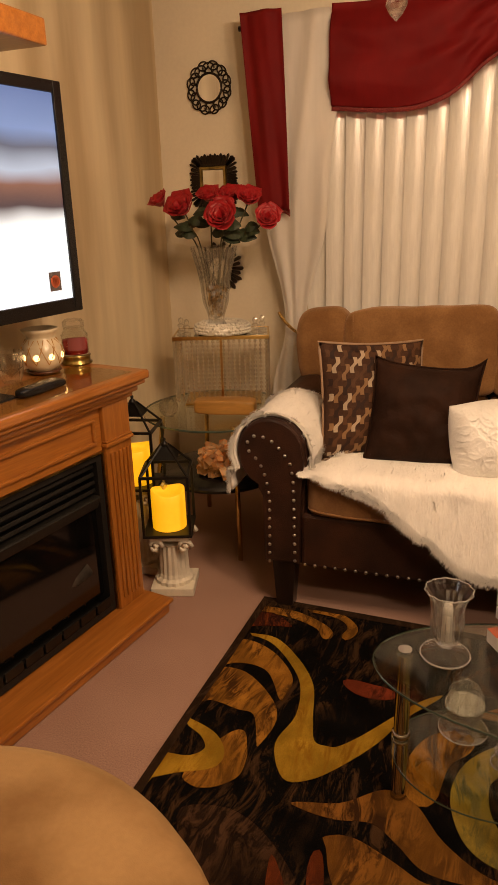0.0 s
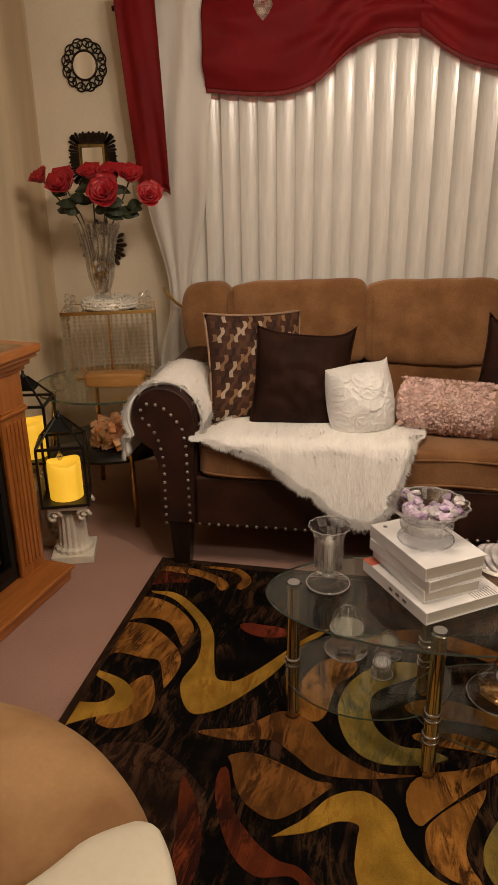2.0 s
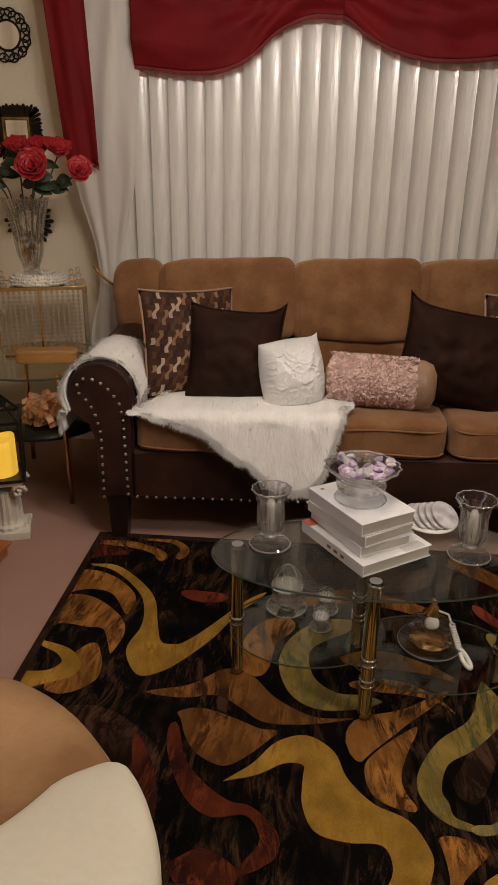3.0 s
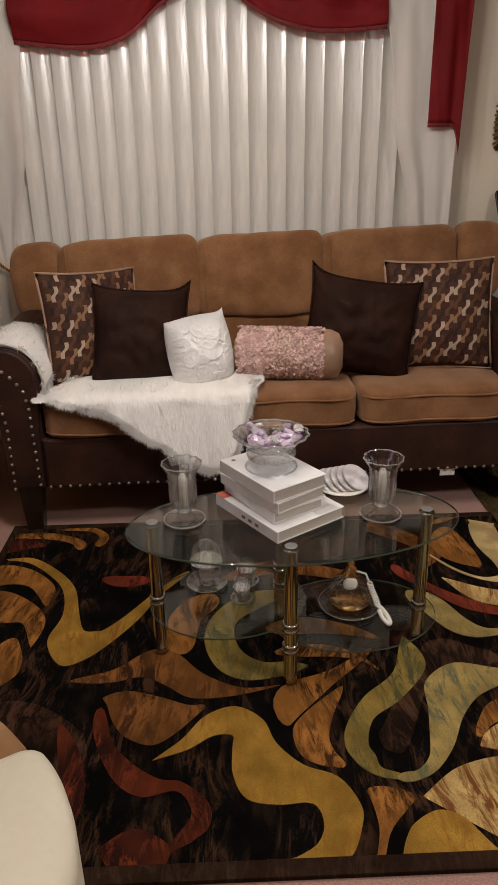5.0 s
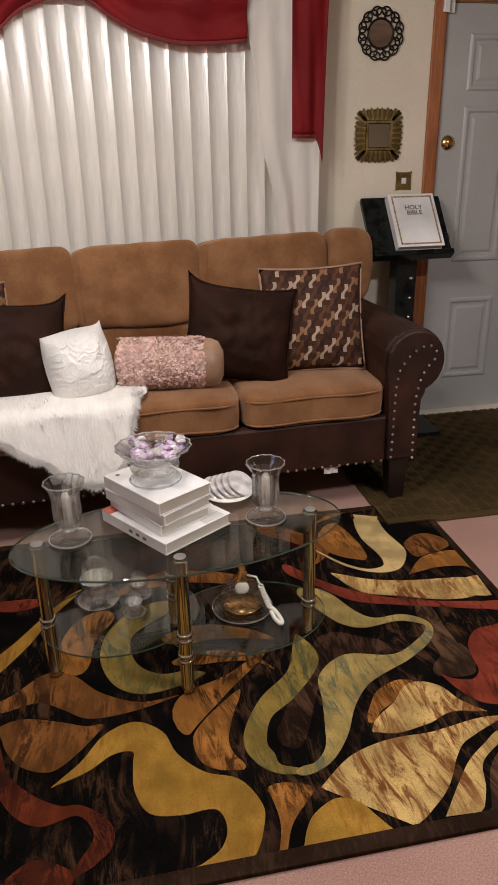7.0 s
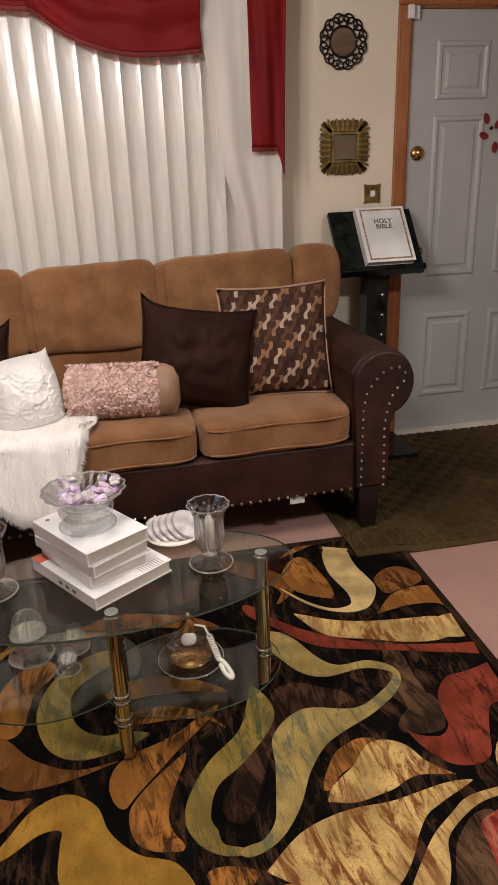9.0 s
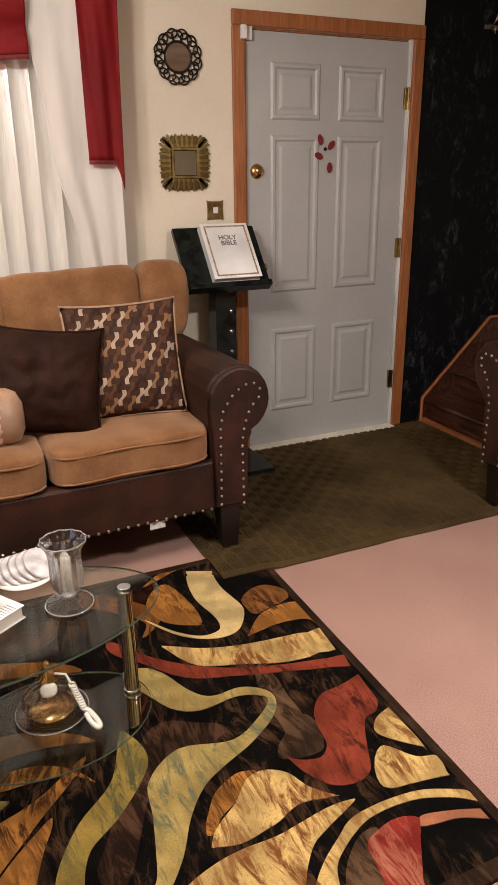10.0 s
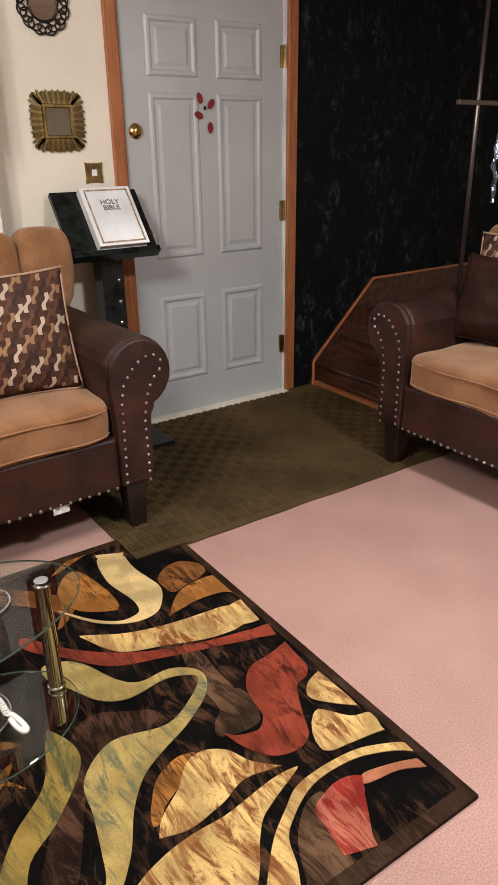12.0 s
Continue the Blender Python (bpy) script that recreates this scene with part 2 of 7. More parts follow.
PAPER = mat("book_pages", (0.72, 0.66, 0.55), 0.85, grain=(300, 0.12), stretch=(0.1, 0.1, 3))
COVER_WHITE = mat("white_book_cover", (0.90, 0.89, 0.875), 0.35, grain=(40, 0.02), coat=0.15)
COVER_RED = mat("orange_red_ink", (0.60, 0.13, 0.06), 0.4, grain=(40, 0.05))
INK = mat("grey_ink", (0.16, 0.13, 0.13), 0.6, grain=(40, 0.05))
INK_RED = mat("dull_red_ink", (0.28, 0.06, 0.06), 0.6, grain=(40, 0.05))
GOLD_INK = mat("gold_border_ink", (0.45, 0.33, 0.17), 0.45, grain=(120, 0.3), stain=(60, 0.3))
AMETHYST = mat("amethyst_stone", (0.36, 0.24, 0.42), 0.25, grain=(40, 0.2), stain=(30, 0.3), alt=(0.62, 0.52, 0.62), coat=0.3, rand=0.45)
QUARTZ = mat("white_quartz", (0.74, 0.70, 0.70), 0.3, grain=(40, 0.1), stain=(30, 0.2), coat=0.3)
WAX_WHITE = mat("white_candle_wax", (0.85, 0.82, 0.72), 0.45, grain=(30, 0.03))
WAX_LIT = mat("glowing_flameless_candle", (0.85, 0.55, 0.10), 0.5, grain=(30, 0.05), emit=(1.0, 0.50, 0.02), emit_strength=0.85)
WAX_RED = mat("red_candle_wax", (0.45, 0.015, 0.02), 0.4, grain=(30, 0.1))
CERAMIC = mat("cream_ceramic", (0.70, 0.58, 0.40), 0.3, grain=(40, 0.06), stain=(12, 0.12), coat=0.3)
HOLE_LIGHT = mat("lit_opening", (0.9, 0.7, 0.4), 0.5, emit=(1.0, 0.72, 0.35), emit_strength=3.0)
ROSE = mat("red_rose_petal", (0.360, 0.009, 0.014), 0.5, grain=(50, 0.1), stain=(20, 0.3), alt=(0.27, 0.005, 0.01), sheen=0.3)
LEAF = mat("dark_green_leaf", (0.028, 0.042, 0.018), 0.5, grain=(40, 0.2), stain=(20, 0.2))
PEBBLE = mat("smoky_pebble", (0.20, 0.12, 0.05), 0.15, grain=(40, 0.3), coat=0.5)
STEM = mat("dark_stem", (0.06, 0.05, 0.02), 0.6, grain=(40, 0.2))
BEADS = mat("white_bead", (0.80, 0.76, 0.66), 0.25, grain=(40, 0.05), coat=0.4)
HONEY_WOOD = mat("honey_wood", (0.52, 0.26, 0.07), 0.45, grain=(20, 0.15), stretch=(1, 8, 8))
POTPOURRI = mat("orange_potpourri", (0.62, 0.25, 0.08), 0.6, grain=(60, 0.2), stain=(30, 0.4), alt=(0.65, 0.42, 0.25), rand=0.4)
FOIL = mat("crumpled_foil", (0.45, 0.52, 0.72), 0.18, 0.9, grain=(30, 0.3), bump=0.8, bump_scale=30)
LOG = mat("ceramic_log", (0.05, 0.035, 0.025), 0.8, grain=(30, 0.3), stain=(12, 0.4), bump=0.6, bump_scale=40)
PETAL_DECAL = mat("dark_red_decal", (0.20, 0.012, 0.012), 0.5, grain=(60, 0.2))
BULB = mat("lit_bulb", (1, 0.9, 0.7), 0.4, emit=(1.0, 0.75, 0.45), emit_strength=12.0)


def veins(nodes, links, b):
    # smoky grey marbling: fine wisps gathered in loose drifts
    tc, mp = nodes.new("ShaderNodeTexCoord"), nodes.new("ShaderNodeMapping")
    wisp, drift, r, r2, mx = (nodes.new(k) for k in ("ShaderNodeTexNoise", "ShaderNodeTexNoise", "ShaderNodeValToRGB", "ShaderNodeValToRGB", "ShaderNodeMix"))
    mp.inputs["Scale"].default_value, mp.inputs["Rotation"].default_value = (4.0, 4.0, 2.0), (0, radians(14), 0)
    for n, sc, de, ro, di in ((wisp, 5.5, 12, 0.72, 1.1), (drift, 1.3, 4, 0.6, 0.4)):
        n.inputs["Scale"].default_value, n.inputs["Detail"].default_value = sc, de
        n.inputs["Roughness"].default_value, n.inputs["Distortion"].default_value = ro, di
        links.new(mp.outputs[0], n.inputs["Vector"])
    links.new(tc.outputs["Object"], mp.inputs[0])
    e, g = r.color_ramp.elements, r2.color_ramp.elements
    e[0].position, e[0].color = 0.52, (0.0038, 0.0042, 0.0048, 1)
    e[1].position, e[1].color = 0.74, (0.075, 0.078, 0.082, 1)
    g[0].position, g[1].position = 0.40, 0.62
    mx.data_type = "RGBA"
    mx.inputs[6].default_value = (0.0038, 0.0042, 0.0048, 1)
    links.new(wisp.outputs["Fac"], r.inputs[0])
    links.new(drift.outputs["Fac"], r2.inputs[0])
    links.new(r2.outputs[0], mx.inputs[0])
    links.new(r.outputs[0], mx.inputs[7])
    links.new(mx.outputs[2], b.inputs["Base Color"])


tweak(BLACK_WALL, veins)


def translucent(nodes, links, b, amount=0.35):
    out = nodes["Material Output"]
    tr, mx = nodes.new("ShaderNodeBsdfTranslucent"), nodes.new("ShaderNodeMixShader")
    tr.inputs[0].default_value = (0.9, 0.87, 0.81, 1)
    mx.inputs[0].default_value = amount
    links.new(b.outputs[0], mx.inputs[1])
    links.new(tr.outputs[0], mx.inputs[2])
    links.new(mx.outputs[0], out.inputs["Surface"])


tweak(SHEER, translucent)


def see_through(nodes, links, b, amount=0.14):
    out = nodes["Material Output"]
    tr, mx = nodes.new("ShaderNodeBsdfTransparent"), nodes.new("ShaderNodeMixShader")
    tr.inputs[0].default_value = (0.95, 0.55, 0.5, 1)
    mx.inputs[0].default_value = amount
    links.new(b.outputs[0], mx.inputs[1])
    links.new(tr.outputs[0], mx.inputs[2])
    links.new(mx.outputs[0], out.inputs["Surface"])


tweak(RED, see_through)


def nap(nodes, links, b):
    b.inputs["Sheen Weight"].default_value, b.inputs["Sheen Roughness"].default_value = 0.5, 0.5
    b.inputs["Sheen Tint"].default_value = (0.80, 0.58, 0.42, 1)


tweak(SUEDE, nap)


def rug_mat(name, colour, streak, rough=0.95):
    """Cut pile with slanting streaks of a second colour."""
    m = mat(name, colour, rough, grain=(420, 0.26), stain=(9, 0.21), bump=0.5, bump_scale=600, spec=0.03)
    nt = m.node_tree
    b = nt.nodes["Principled BSDF"]
    src = b.inputs["Base Color"].links[0].from_socket
    tc, mp, n, r = (nt.nodes.new(k) for k in ("ShaderNodeTexCoord", "ShaderNodeMapping", "ShaderNodeTexNoise", "ShaderNodeValToRGB"))
    mp.inputs["Rotation"].default_value, mp.inputs["Scale"].default_value = (0, 0, radians(-20)), (17, 4.2, 1)
    n.inputs["Scale"].default_value, n.inputs["Detail"].default_value, n.inputs["Roughness"].default_value = 1.8, 12, 0.74
    n.inputs["Distortion"].default_value = 0.9
    r.color_ramp.elements[0].position, r.color_ramp.elements[1].position = streak[3] - 0.05, streak[3] + 0.07
    gate, big, gr = nt.nodes.new("ShaderNodeMath"), nt.nodes.new("ShaderNodeTexNoise"), nt.nodes.new("ShaderNodeValToRGB")
    gate.operation = "MULTIPLY"
    big.inputs["Scale"].default_value = 4.5
    gr.color_ramp.elements[0].position, gr.color_ramp.elements[1].position = (0.38, 0.55) if name == "rug_black_pile" else (0.30, 0.55)
    nt.links.new(tc.outputs["Object"], big.inputs["Vector"])
    nt.links.new(big.outputs["Fac"], gr.inputs[0])
    mx = nt.nodes.new("ShaderNodeMix")
    mx.data_type = "RGBA"
    mx.inputs[7].default_value = (*streak[:3], 1)
    bend, scl, addv = (nt.nodes.new(k) for k in ("ShaderNodeTexNoise", "ShaderNodeVectorMath", "ShaderNodeVectorMath"))
    bend.inputs["Scale"].default_value, bend.inputs["Detail"].default_value = 2.4, 1
    scl.operation, scl.inputs["Scale"].default_value = "SCALE", 0.16
    nt.links.new(tc.outputs["Object"], bend.inputs["Vector"])
    nt.links.new(bend.outputs["Color"], scl.inputs[0])
    nt.links.new(tc.outputs["Object"], addv.inputs[0])
    nt.links.new(scl.outputs[0], addv.inputs[1])
    nt.links.new(addv.outputs[0], mp.inputs[0])
    nt.links.new(mp.outputs[0], n.inputs["Vector"])
    nt.links.new(n.outputs["Fac"], r.inputs[0])
    nt.links.new(r.outputs[0], gate.inputs[0])
    nt.links.new(gr.outputs[0], gate.inputs[1])
    nt.links.new(gate.outputs[0], mx.inputs[0])
    nt.links.new(src, mx.inputs[6])
    nt.links.new(mx.outputs[2], b.inputs["Base Color"])
    return m


PILE = {
    "ground": rug_mat("rug_black_pile", (0.006, 0.005, 0.0045), (0.066, 0.033, 0.016, 0.54)),
    "gold": rug_mat("rug_gold_pile", (0.45, 0.255, 0.034), (0.27, 0.125, 0.016, 0.54)),
    "cream": rug_mat("rug_cream_pile", (0.72, 0.49, 0.165), (0.19, 0.072, 0.020, 0.50)),
    "ivory": rug_mat("rug_ivory_pile", (0.72, 0.53, 0.22), (0.50, 0.32, 0.10, 0.60)),
    "tan": rug_mat("rug_tan_pile", (0.43, 0.185, 0.034), (0.060, 0.025, 0.009, 0.495)),
    "brown": rug_mat("rug_brown_pile", (0.26, 0.108, 0.025), (0.045, 0.019, 0.008, 0.48)),
    "dark": rug_mat("rug_dark_brown_pile", (0.022, 0.012, 0.008), (0.085, 0.042, 0.022, 0.51)),
    "olive": rug_mat("rug_olive_pile", (0.32, 0.22, 0.045), (0.085, 0.085, 0.035, 0.51)),
    "sage": rug_mat("rug_sage_pile", (0.47, 0.34, 0.10), (0.13, 0.135, 0.075, 0.52)),
    "red": rug_mat("rug_red_pile", (0.25, 0.050, 0.024), (0.055, 0.014, 0.009, 0.53)),
    "rust": rug_mat("rug_rust_pile", (0.19, 0.042, 0.014), (0.030, 0.010, 0.007, 0.455)),
    "salmon": rug_mat("rug_salmon_pile", (0.50, 0.20, 0.095), (0.35, 0.11, 0.05, 0.58)),
    "speckle": rug_mat("rug_speckled_red_pile", (0.26, 0.03, 0.02), (0.40, 0.14, 0.08, 0.52)),
    "grey": rug_mat("rug_grey_brown_pile", (0.034, 0.020, 0.012), (0.13, 0.072, 0.036, 0.48)),
    "border": rug_mat("rug_dark_border", (0.035, 0.019, 0.011), (0.06, 0.034, 0.02, 0.55)),
}


# ---- building helpers ----
def part(name, bm, material, parent=None, label="", smooth=False, m=None):
    me = bpy.data.meshes.new(name)
    bmesh.ops.recalc_face_normals(bm, faces=bm.faces[:])
    bm.to_mesh(me)
    bm.free()
    me.materials.append(material)
    if smooth:
        me.polygons.foreach_set("use_smooth", [True] * len(me.polygons))
    ob = new(name, me)
    if parent:
        ob.parent = parent
    if m is not None:
        ob.matrix_basis = m
    if label:
        ob["label"] = label
    return ob


def thing(name, m, label, category, group="", kind=""):
    ob = new(name)
    ob.matrix_basis = m
    ob.empty_display_size = 0.05
    return tagged(ob, label, category, group, kind)


def box(x0, x1, y0, y1, z0, z1, bevel=0.0, seg=2):
    bm = bmesh.new()
    bmesh.ops.create_cube(bm, size=1, matrix=Matrix.Translation(((x0 + x1) / 2, (y0 + y1) / 2, (z0 + z1) / 2)) @ Matrix.Diagonal((x1 - x0, y1 - y0, z1 - z0, 1)))
    if bevel:
        bmesh.ops.bevel(bm, geom=bm.edges[:], offset=bevel, segments=seg, profile=0.5, affect="EDGES")
    return bm


def merge(bm, other):
    me = bpy.data.meshes.new("tmp")
    other.to_mesh(me)
    other.free()
    bm.from_mesh(me)
    bpy.data.meshes.remove(me)
    return bm


def lathe(profile, seg=32, flute=0.0, lobes=0):
    """A turned form from (radius, height) pairs; lobes cut into its side with depth flute."""
    bm = bmesh.new()
    rings = []
    for r, z in profile:
        ring = []
        for k in range(seg):
            a = math.tau * k / seg
            rr = r * (1 - flute * (0.5 + 0.5 * math.cos(lobes * a))) if lobes else r
            ring.append(bm.verts.new((rr * math.cos(a), rr * math.sin(a), z)))
        rings.append(ring)
    for lo, hi in zip(rings, rings[1:]):
        for k in range(seg):
            bm.faces.new((lo[k], lo[(k + 1) % seg], hi[(k + 1) % seg], hi[k]))
    for ring in (rings[0], rings[-1]):
        if profile[rings.index(ring)][0] > 1e-5:
            bm.faces.new(ring)
    bmesh.ops.remove_doubles(bm, verts=bm.verts[:], dist=1e-6)
    return bm


def tube(points, radius, seg=10, closed=False, taper=None):
    """A round bar along points."""
    bm = bmesh.new()
    pts = [Vector(p) for p in points]
    n = len(pts)
    rings = []
    up = Vector((0, 0, 1))
    for i, p in enumerate(pts):
        a = pts[(i - 1) % n] if closed or i > 0 else p
        c = pts[(i + 1) % n] if closed or i < n - 1 else p
        d = (c - a).normalized()
        side = d.cross(up)
        if side.length < 1e-3:
            side = d.cross(Vector((1, 0, 0)))
        side.normalize()
        other = side.cross(d)
        r = radius * (taper(i / max(1, n - 1)) if taper else 1)
        rings.append([bm.verts.new(p + side * (r * math.cos(math.tau * k / seg)) + other * (r * math.sin(math.tau * k / seg))) for k in range(seg)])
    pairs = list(zip(rings, rings[1:])) + ([(rings[-1], rings[0])] if closed else [])
    for lo, hi in pairs:
        for k in range(seg):
            bm.faces.new((lo[k], lo[(k + 1) % seg], hi[(k + 1) % seg], hi[k]))
    if not closed:
        bm.faces.new(rings[0])
        bm.faces.new(rings[-1])
    return bm


def prism(outline, y0, y1, bevel=0.0):
    """An (x, z) outline drawn out from y0 to y1."""
    bm = bmesh.new()
    a = [bm.verts.new((x, y0, z)) for x, z in outline]
    b = [bm.verts.new((x, y1, z)) for x, z in outline]
    n = len(outline)
    bm.faces.new(a)
    bm.faces.new(b)
    for k in range(n):
        bm.faces.new((a[k], a[(k + 1) % n], b[(k + 1) % n], b[k]))
    if bevel:
        ends = [e for e in bm.edges if abs(e.verts[0].co.y - e.verts[1].co.y) < 1e-6]
        bmesh.ops.bevel(bm, geom=ends, offset=bevel, segments=2, profile=0.5, affect="EDGES")
    return bm


def sheet(nu, nv, f, thick=0.0):
    """A cloth from f(u, v); thick gives it a second side."""
    bm = bmesh.new()
    vs = [[bm.verts.new(f(i / nu, j / nv)) for j in range(nv + 1)] for i in range(nu + 1)]
    for i in range(nu):
        for j in range(nv):
            bm.faces.new((vs[i][j], vs[i + 1][j], vs[i + 1][j + 1], vs[i][j + 1]))
    if thick:
        bmesh.ops.recalc_face_normals(bm, faces=bm.faces[:])
        bmesh.ops.solidify(bm, geom=bm.faces[:], thickness=thick)
    return bm


def spline(stations, steps):
    """A smooth run through tuples of numbers."""
    out = []
    pts = [np.array(s, float) for s in stations]
    for i in range(len(pts) - 1):
        p0, p1, p2, p3 = pts[max(0, i - 1)], pts[i], pts[i + 1], pts[min(len(pts) - 1, i + 2)]
        for k in range(steps):
            t = k / steps
            out.append(0.5 * (2 * p1 + (p2 - p0) * t + (2 * p0 - 5 * p1 + 4 * p2 - p3) * t * t + (3 * p1 - p0 - 3 * p2 + p3) * t ** 3))
    return out + [pts[-1]]


def soft_box(w, d, h, e=5.0, n=14, crown=0.0, puff=0.0, lump=0.004, ear=0.0):
    """A stuffed cushion: a box with full, rounded sides and a crowned top, its base at z = 0."""
    bm = bmesh.new()
    bmesh.ops.create_cube(bm, size=2)
    bmesh.ops.subdivide_edges(bm, edges=bm.edges[:], cuts=n, use_grid_fill=True)
    for v in bm.verts:
        x, y, z = v.co
        k = (abs(x) ** e + abs(y) ** e + abs(z) ** e) ** (1 / e)
        x, y, z = x / k, y / k, z / k
        zz = z * (1 + crown * (1 - x * x) * (1 - y * y))
        bulge = 1 + puff * (1 - z * z)
        v.co = (x * w / 2 * bulge, y * d / 2 * bulge, (zz + 1) * h / 2)
        v.co.z += ear * max(0, x) ** 4 * max(0, z) ** 3 - 0.4 * ear * max(0, -x) ** 4 * max(0, z) ** 3
        v.co += lump * Vector((noise.noise(v.co * 9), noise.noise(v.co * 9 + Vector((5, 0, 0))), noise.noise(v.co * 9 + Vector((0, 7, 0)))))
    return bm


# ---- structure ----
def slab(name, bm, material, kind="structure", label="", category=""):
    return tagged(part(name, bm, material), label, category or name.split("_")[0], kind=kind)


XL, XR, YB, ZC = -3.48, 3.3, -7.2, 2.44
DX0, DX1, DH = -0.035, 0.868, 2.037          # the door's leaf
CAS = 0.062
WX0, WX1, WZ0, WZ1 = -2.52, -0.95, 0.75, 2.08   # the window's opening
slab("floor", box(XL - 0.1, XR + 0.1, YB - 0.1, 0.1, -0.05, 0), CARPET, label="rose beige cut pile carpet, worn flat")
slab("ceiling", box(XL - 0.1, XR + 0.1, YB - 0.1, 0.1, ZC, ZC + 0.08), CEILING, label="plain unseen ceiling, darkened to hold back bounced light")
slab("wall_left", box(XL - 0.1, XL, YB, 0.1, 0, ZC), WALL_LEFT, label="cream wall with faint vertical streaks")
slab("wall_back", box(XL, XR, YB - 0.1, YB, 0, ZC), WALL_DIM, label="plain wall out of view, its cream darkened to make a dim room")
slab("wall_right", box(XR, XR + 0.1, YB, 0.1, 0, ZC), WALL_DIM, label="plain wall out of view, its cream darkened to make a dim room")
wall = bmesh.new()
for q in ((XL, WX0, 0, ZC), (WX0, WX1, 0, WZ0), (WX0, WX1, WZ1, ZC), (WX1, DX0 - 0.012, 0, ZC), (DX0 - 0.012, DX1 + 0.03, DH + 0.012, ZC), (DX1 + 0.03, 0.947, 0, ZC)):
    merge(wall, box(q[0], q[1], 0, 0.1, q[2], q[3]))
bmesh.ops.remove_doubles(wall, verts=wall.verts[:], dist=1e-5)
slab("wall_window", wall, WALL, label="cream painted wall with a window and a door")
slab("wall_black", box(0.947, XR, -0.003, 0.1, 0, ZC), BLACK_WALL, label="black wall panel with smoky grey marbling")
win = thing("window_1", pose(0, 0, 0), "white framed window behind closed vertical blinds", "window", kind="structure")
fr = bmesh.new()
for q in ((WX0, WX0 + 0.05, WZ0, WZ1), (WX1 - 0.05, WX1, WZ0, WZ1), (WX0 + 0.05, WX1 - 0.05, WZ0, WZ0 + 0.05), (WX0 + 0.05, WX1 - 0.05, WZ1 - 0.05, WZ1), (-1.76, -1.71, WZ0 + 0.05, WZ1 - 0.05)):
    merge(fr, box(q[0], q[1], 0.03, 0.08, q[2], q[3]))
part("window_frame", fr, WHITE_PAINT, win)
for x0, x1 in ((WX0 + 0.05, -1.76), (-1.71, WX1 - 0.05)):
    p = part("pane", box(x0, x1, 0.05, 0.056, WZ0 + 0.05, WZ1 - 0.05), GLASS, win)
    p.visible_shadow = False

# the door: leaf with six sunk panels, casing, hinges
door = thing("door_1", pose(0, 0, 0), "closed grey-white six panel steel entry door", "door", kind="structure")
leaf = box(DX0, DX1, 0.012, 0.055, 0.012, DH)
part("leaf", leaf, DOORPAINT, door)
PX = ((0.095, 0.365), (0.468, 0.738))
PZ = ((1.665, 1.915), (0.845, 1.60), (0.20, 0.655))
for x0, x1 in PX:
    for z0, z1 in PZ:
        bm = bmesh.new()
        prof = ((0, 0.012), (0.010, 0.004), (0.022, 0.004), (0.036, 0.016), (0.060, 0.006))
        loops = []
        for ins, y in prof:
            loops.append([bm.verts.new(c) for c in ((x0 + ins, y, z0 + ins), (x1 - ins, y, z0 + ins), (x1 - ins, y, z1 - ins), (x0 + ins, y, z1 - ins))])
        for a, b in zip(loops, loops[1:]):
            for k in range(4):
                bm.faces.new((a[k], a[(k + 1) % 4], b[(k + 1) % 4], b[k]))
        bm.faces.new(loops[-1])
        part("door_panel", bm, DOORPAINT, door)
for nm, q in (("casing", (DX0 - CAS - 0.012, DX0 - 0.012, 0, DH + 0.012)), ("casing", (DX1 + 0.018, DX1 + 0.018 + CAS, 0, DH + 0.012)), ("casing", (DX0 - CAS - 0.012, DX1 + 0.018 + CAS, DH + 0.012, DH + 0.012 + CAS))):
    bm = box(q[0], q[1], -0.018, 0.0, q[2], q[3], 0.005)
    part(nm, bm, TRIM, door, "stained wood door casing")
part("jamb", box(DX0 - 0.012, DX0 - 0.002, 0.0, 0.1, 0, DH + 0.01), TRIM, door)
part("jamb", box(DX1 + 0.003, DX1 + 0.018, -0.002, 0.1, 0, DH + 0.01), WHITE_PAINT, door, "white painted jamb strip")
part("jamb", box(DX0 - 0.002, DX1 + 0.003, 0.02, 0.1, DH + 0.004, DH + 0.012), TRIM, door)
part("threshold", box(DX0 - 0.012, DX1 + 0.018, -0.05, 0.06, 0.0, 0.014, 0.004), PLASTER, door, "pale metal threshold strip")
for z in (1.78, 1.04, 0.297):
    h = box(DX1 - 0.016, DX1 + 0.010, -0.004, 0.011, z - 0.05, z + 0.05, 0.002)
    hinge = part("hinge", h, ANTIQUE_BRASS, door)
    part("pin", tube([(DX1 + 0.003, -0.008, z - 0.052), (DX1 + 0.003, -0.008, z + 0.052)], 0.006), ANTIQUE_BRASS, hinge)
bolt = part("deadbolt", lathe([(0.0, 0.018), (0.016, 0.018), (0.020, 0.014), (0.033, 0.010), (0.036, 0.0)], 28), BRASS, door, m=pose(0.021, 0.012, 1.434, 90, 0, 0), smooth=True)
part("thumb_turn", box(-0.006, 0.006, -0.016, 0.016, 0.016, 0.034, 0.003), BRASS, bolt)
part("door_knob", lathe([(0.033, 0.0), (0.033, 0.008), (0.012, 0.012), (0.012, 0.035), (0.026, 0.045), (0.029, 0.058), (0.022, 0.068), (0, 0.07)], 24), BRASS, door, m=pose(0.021, 0.012, 0.98, 90, 0, 0), smooth=True)
sensor = thing("door_sensor", pose(-0.052, 0, 2.02), "small white plastic alarm contact on the door frame", "sensor")
part("housing", box(-0.02, 0.008, -0.038, -0.018, -0.028, 0.028, 0.004), WHITE_PAINT, sensor)
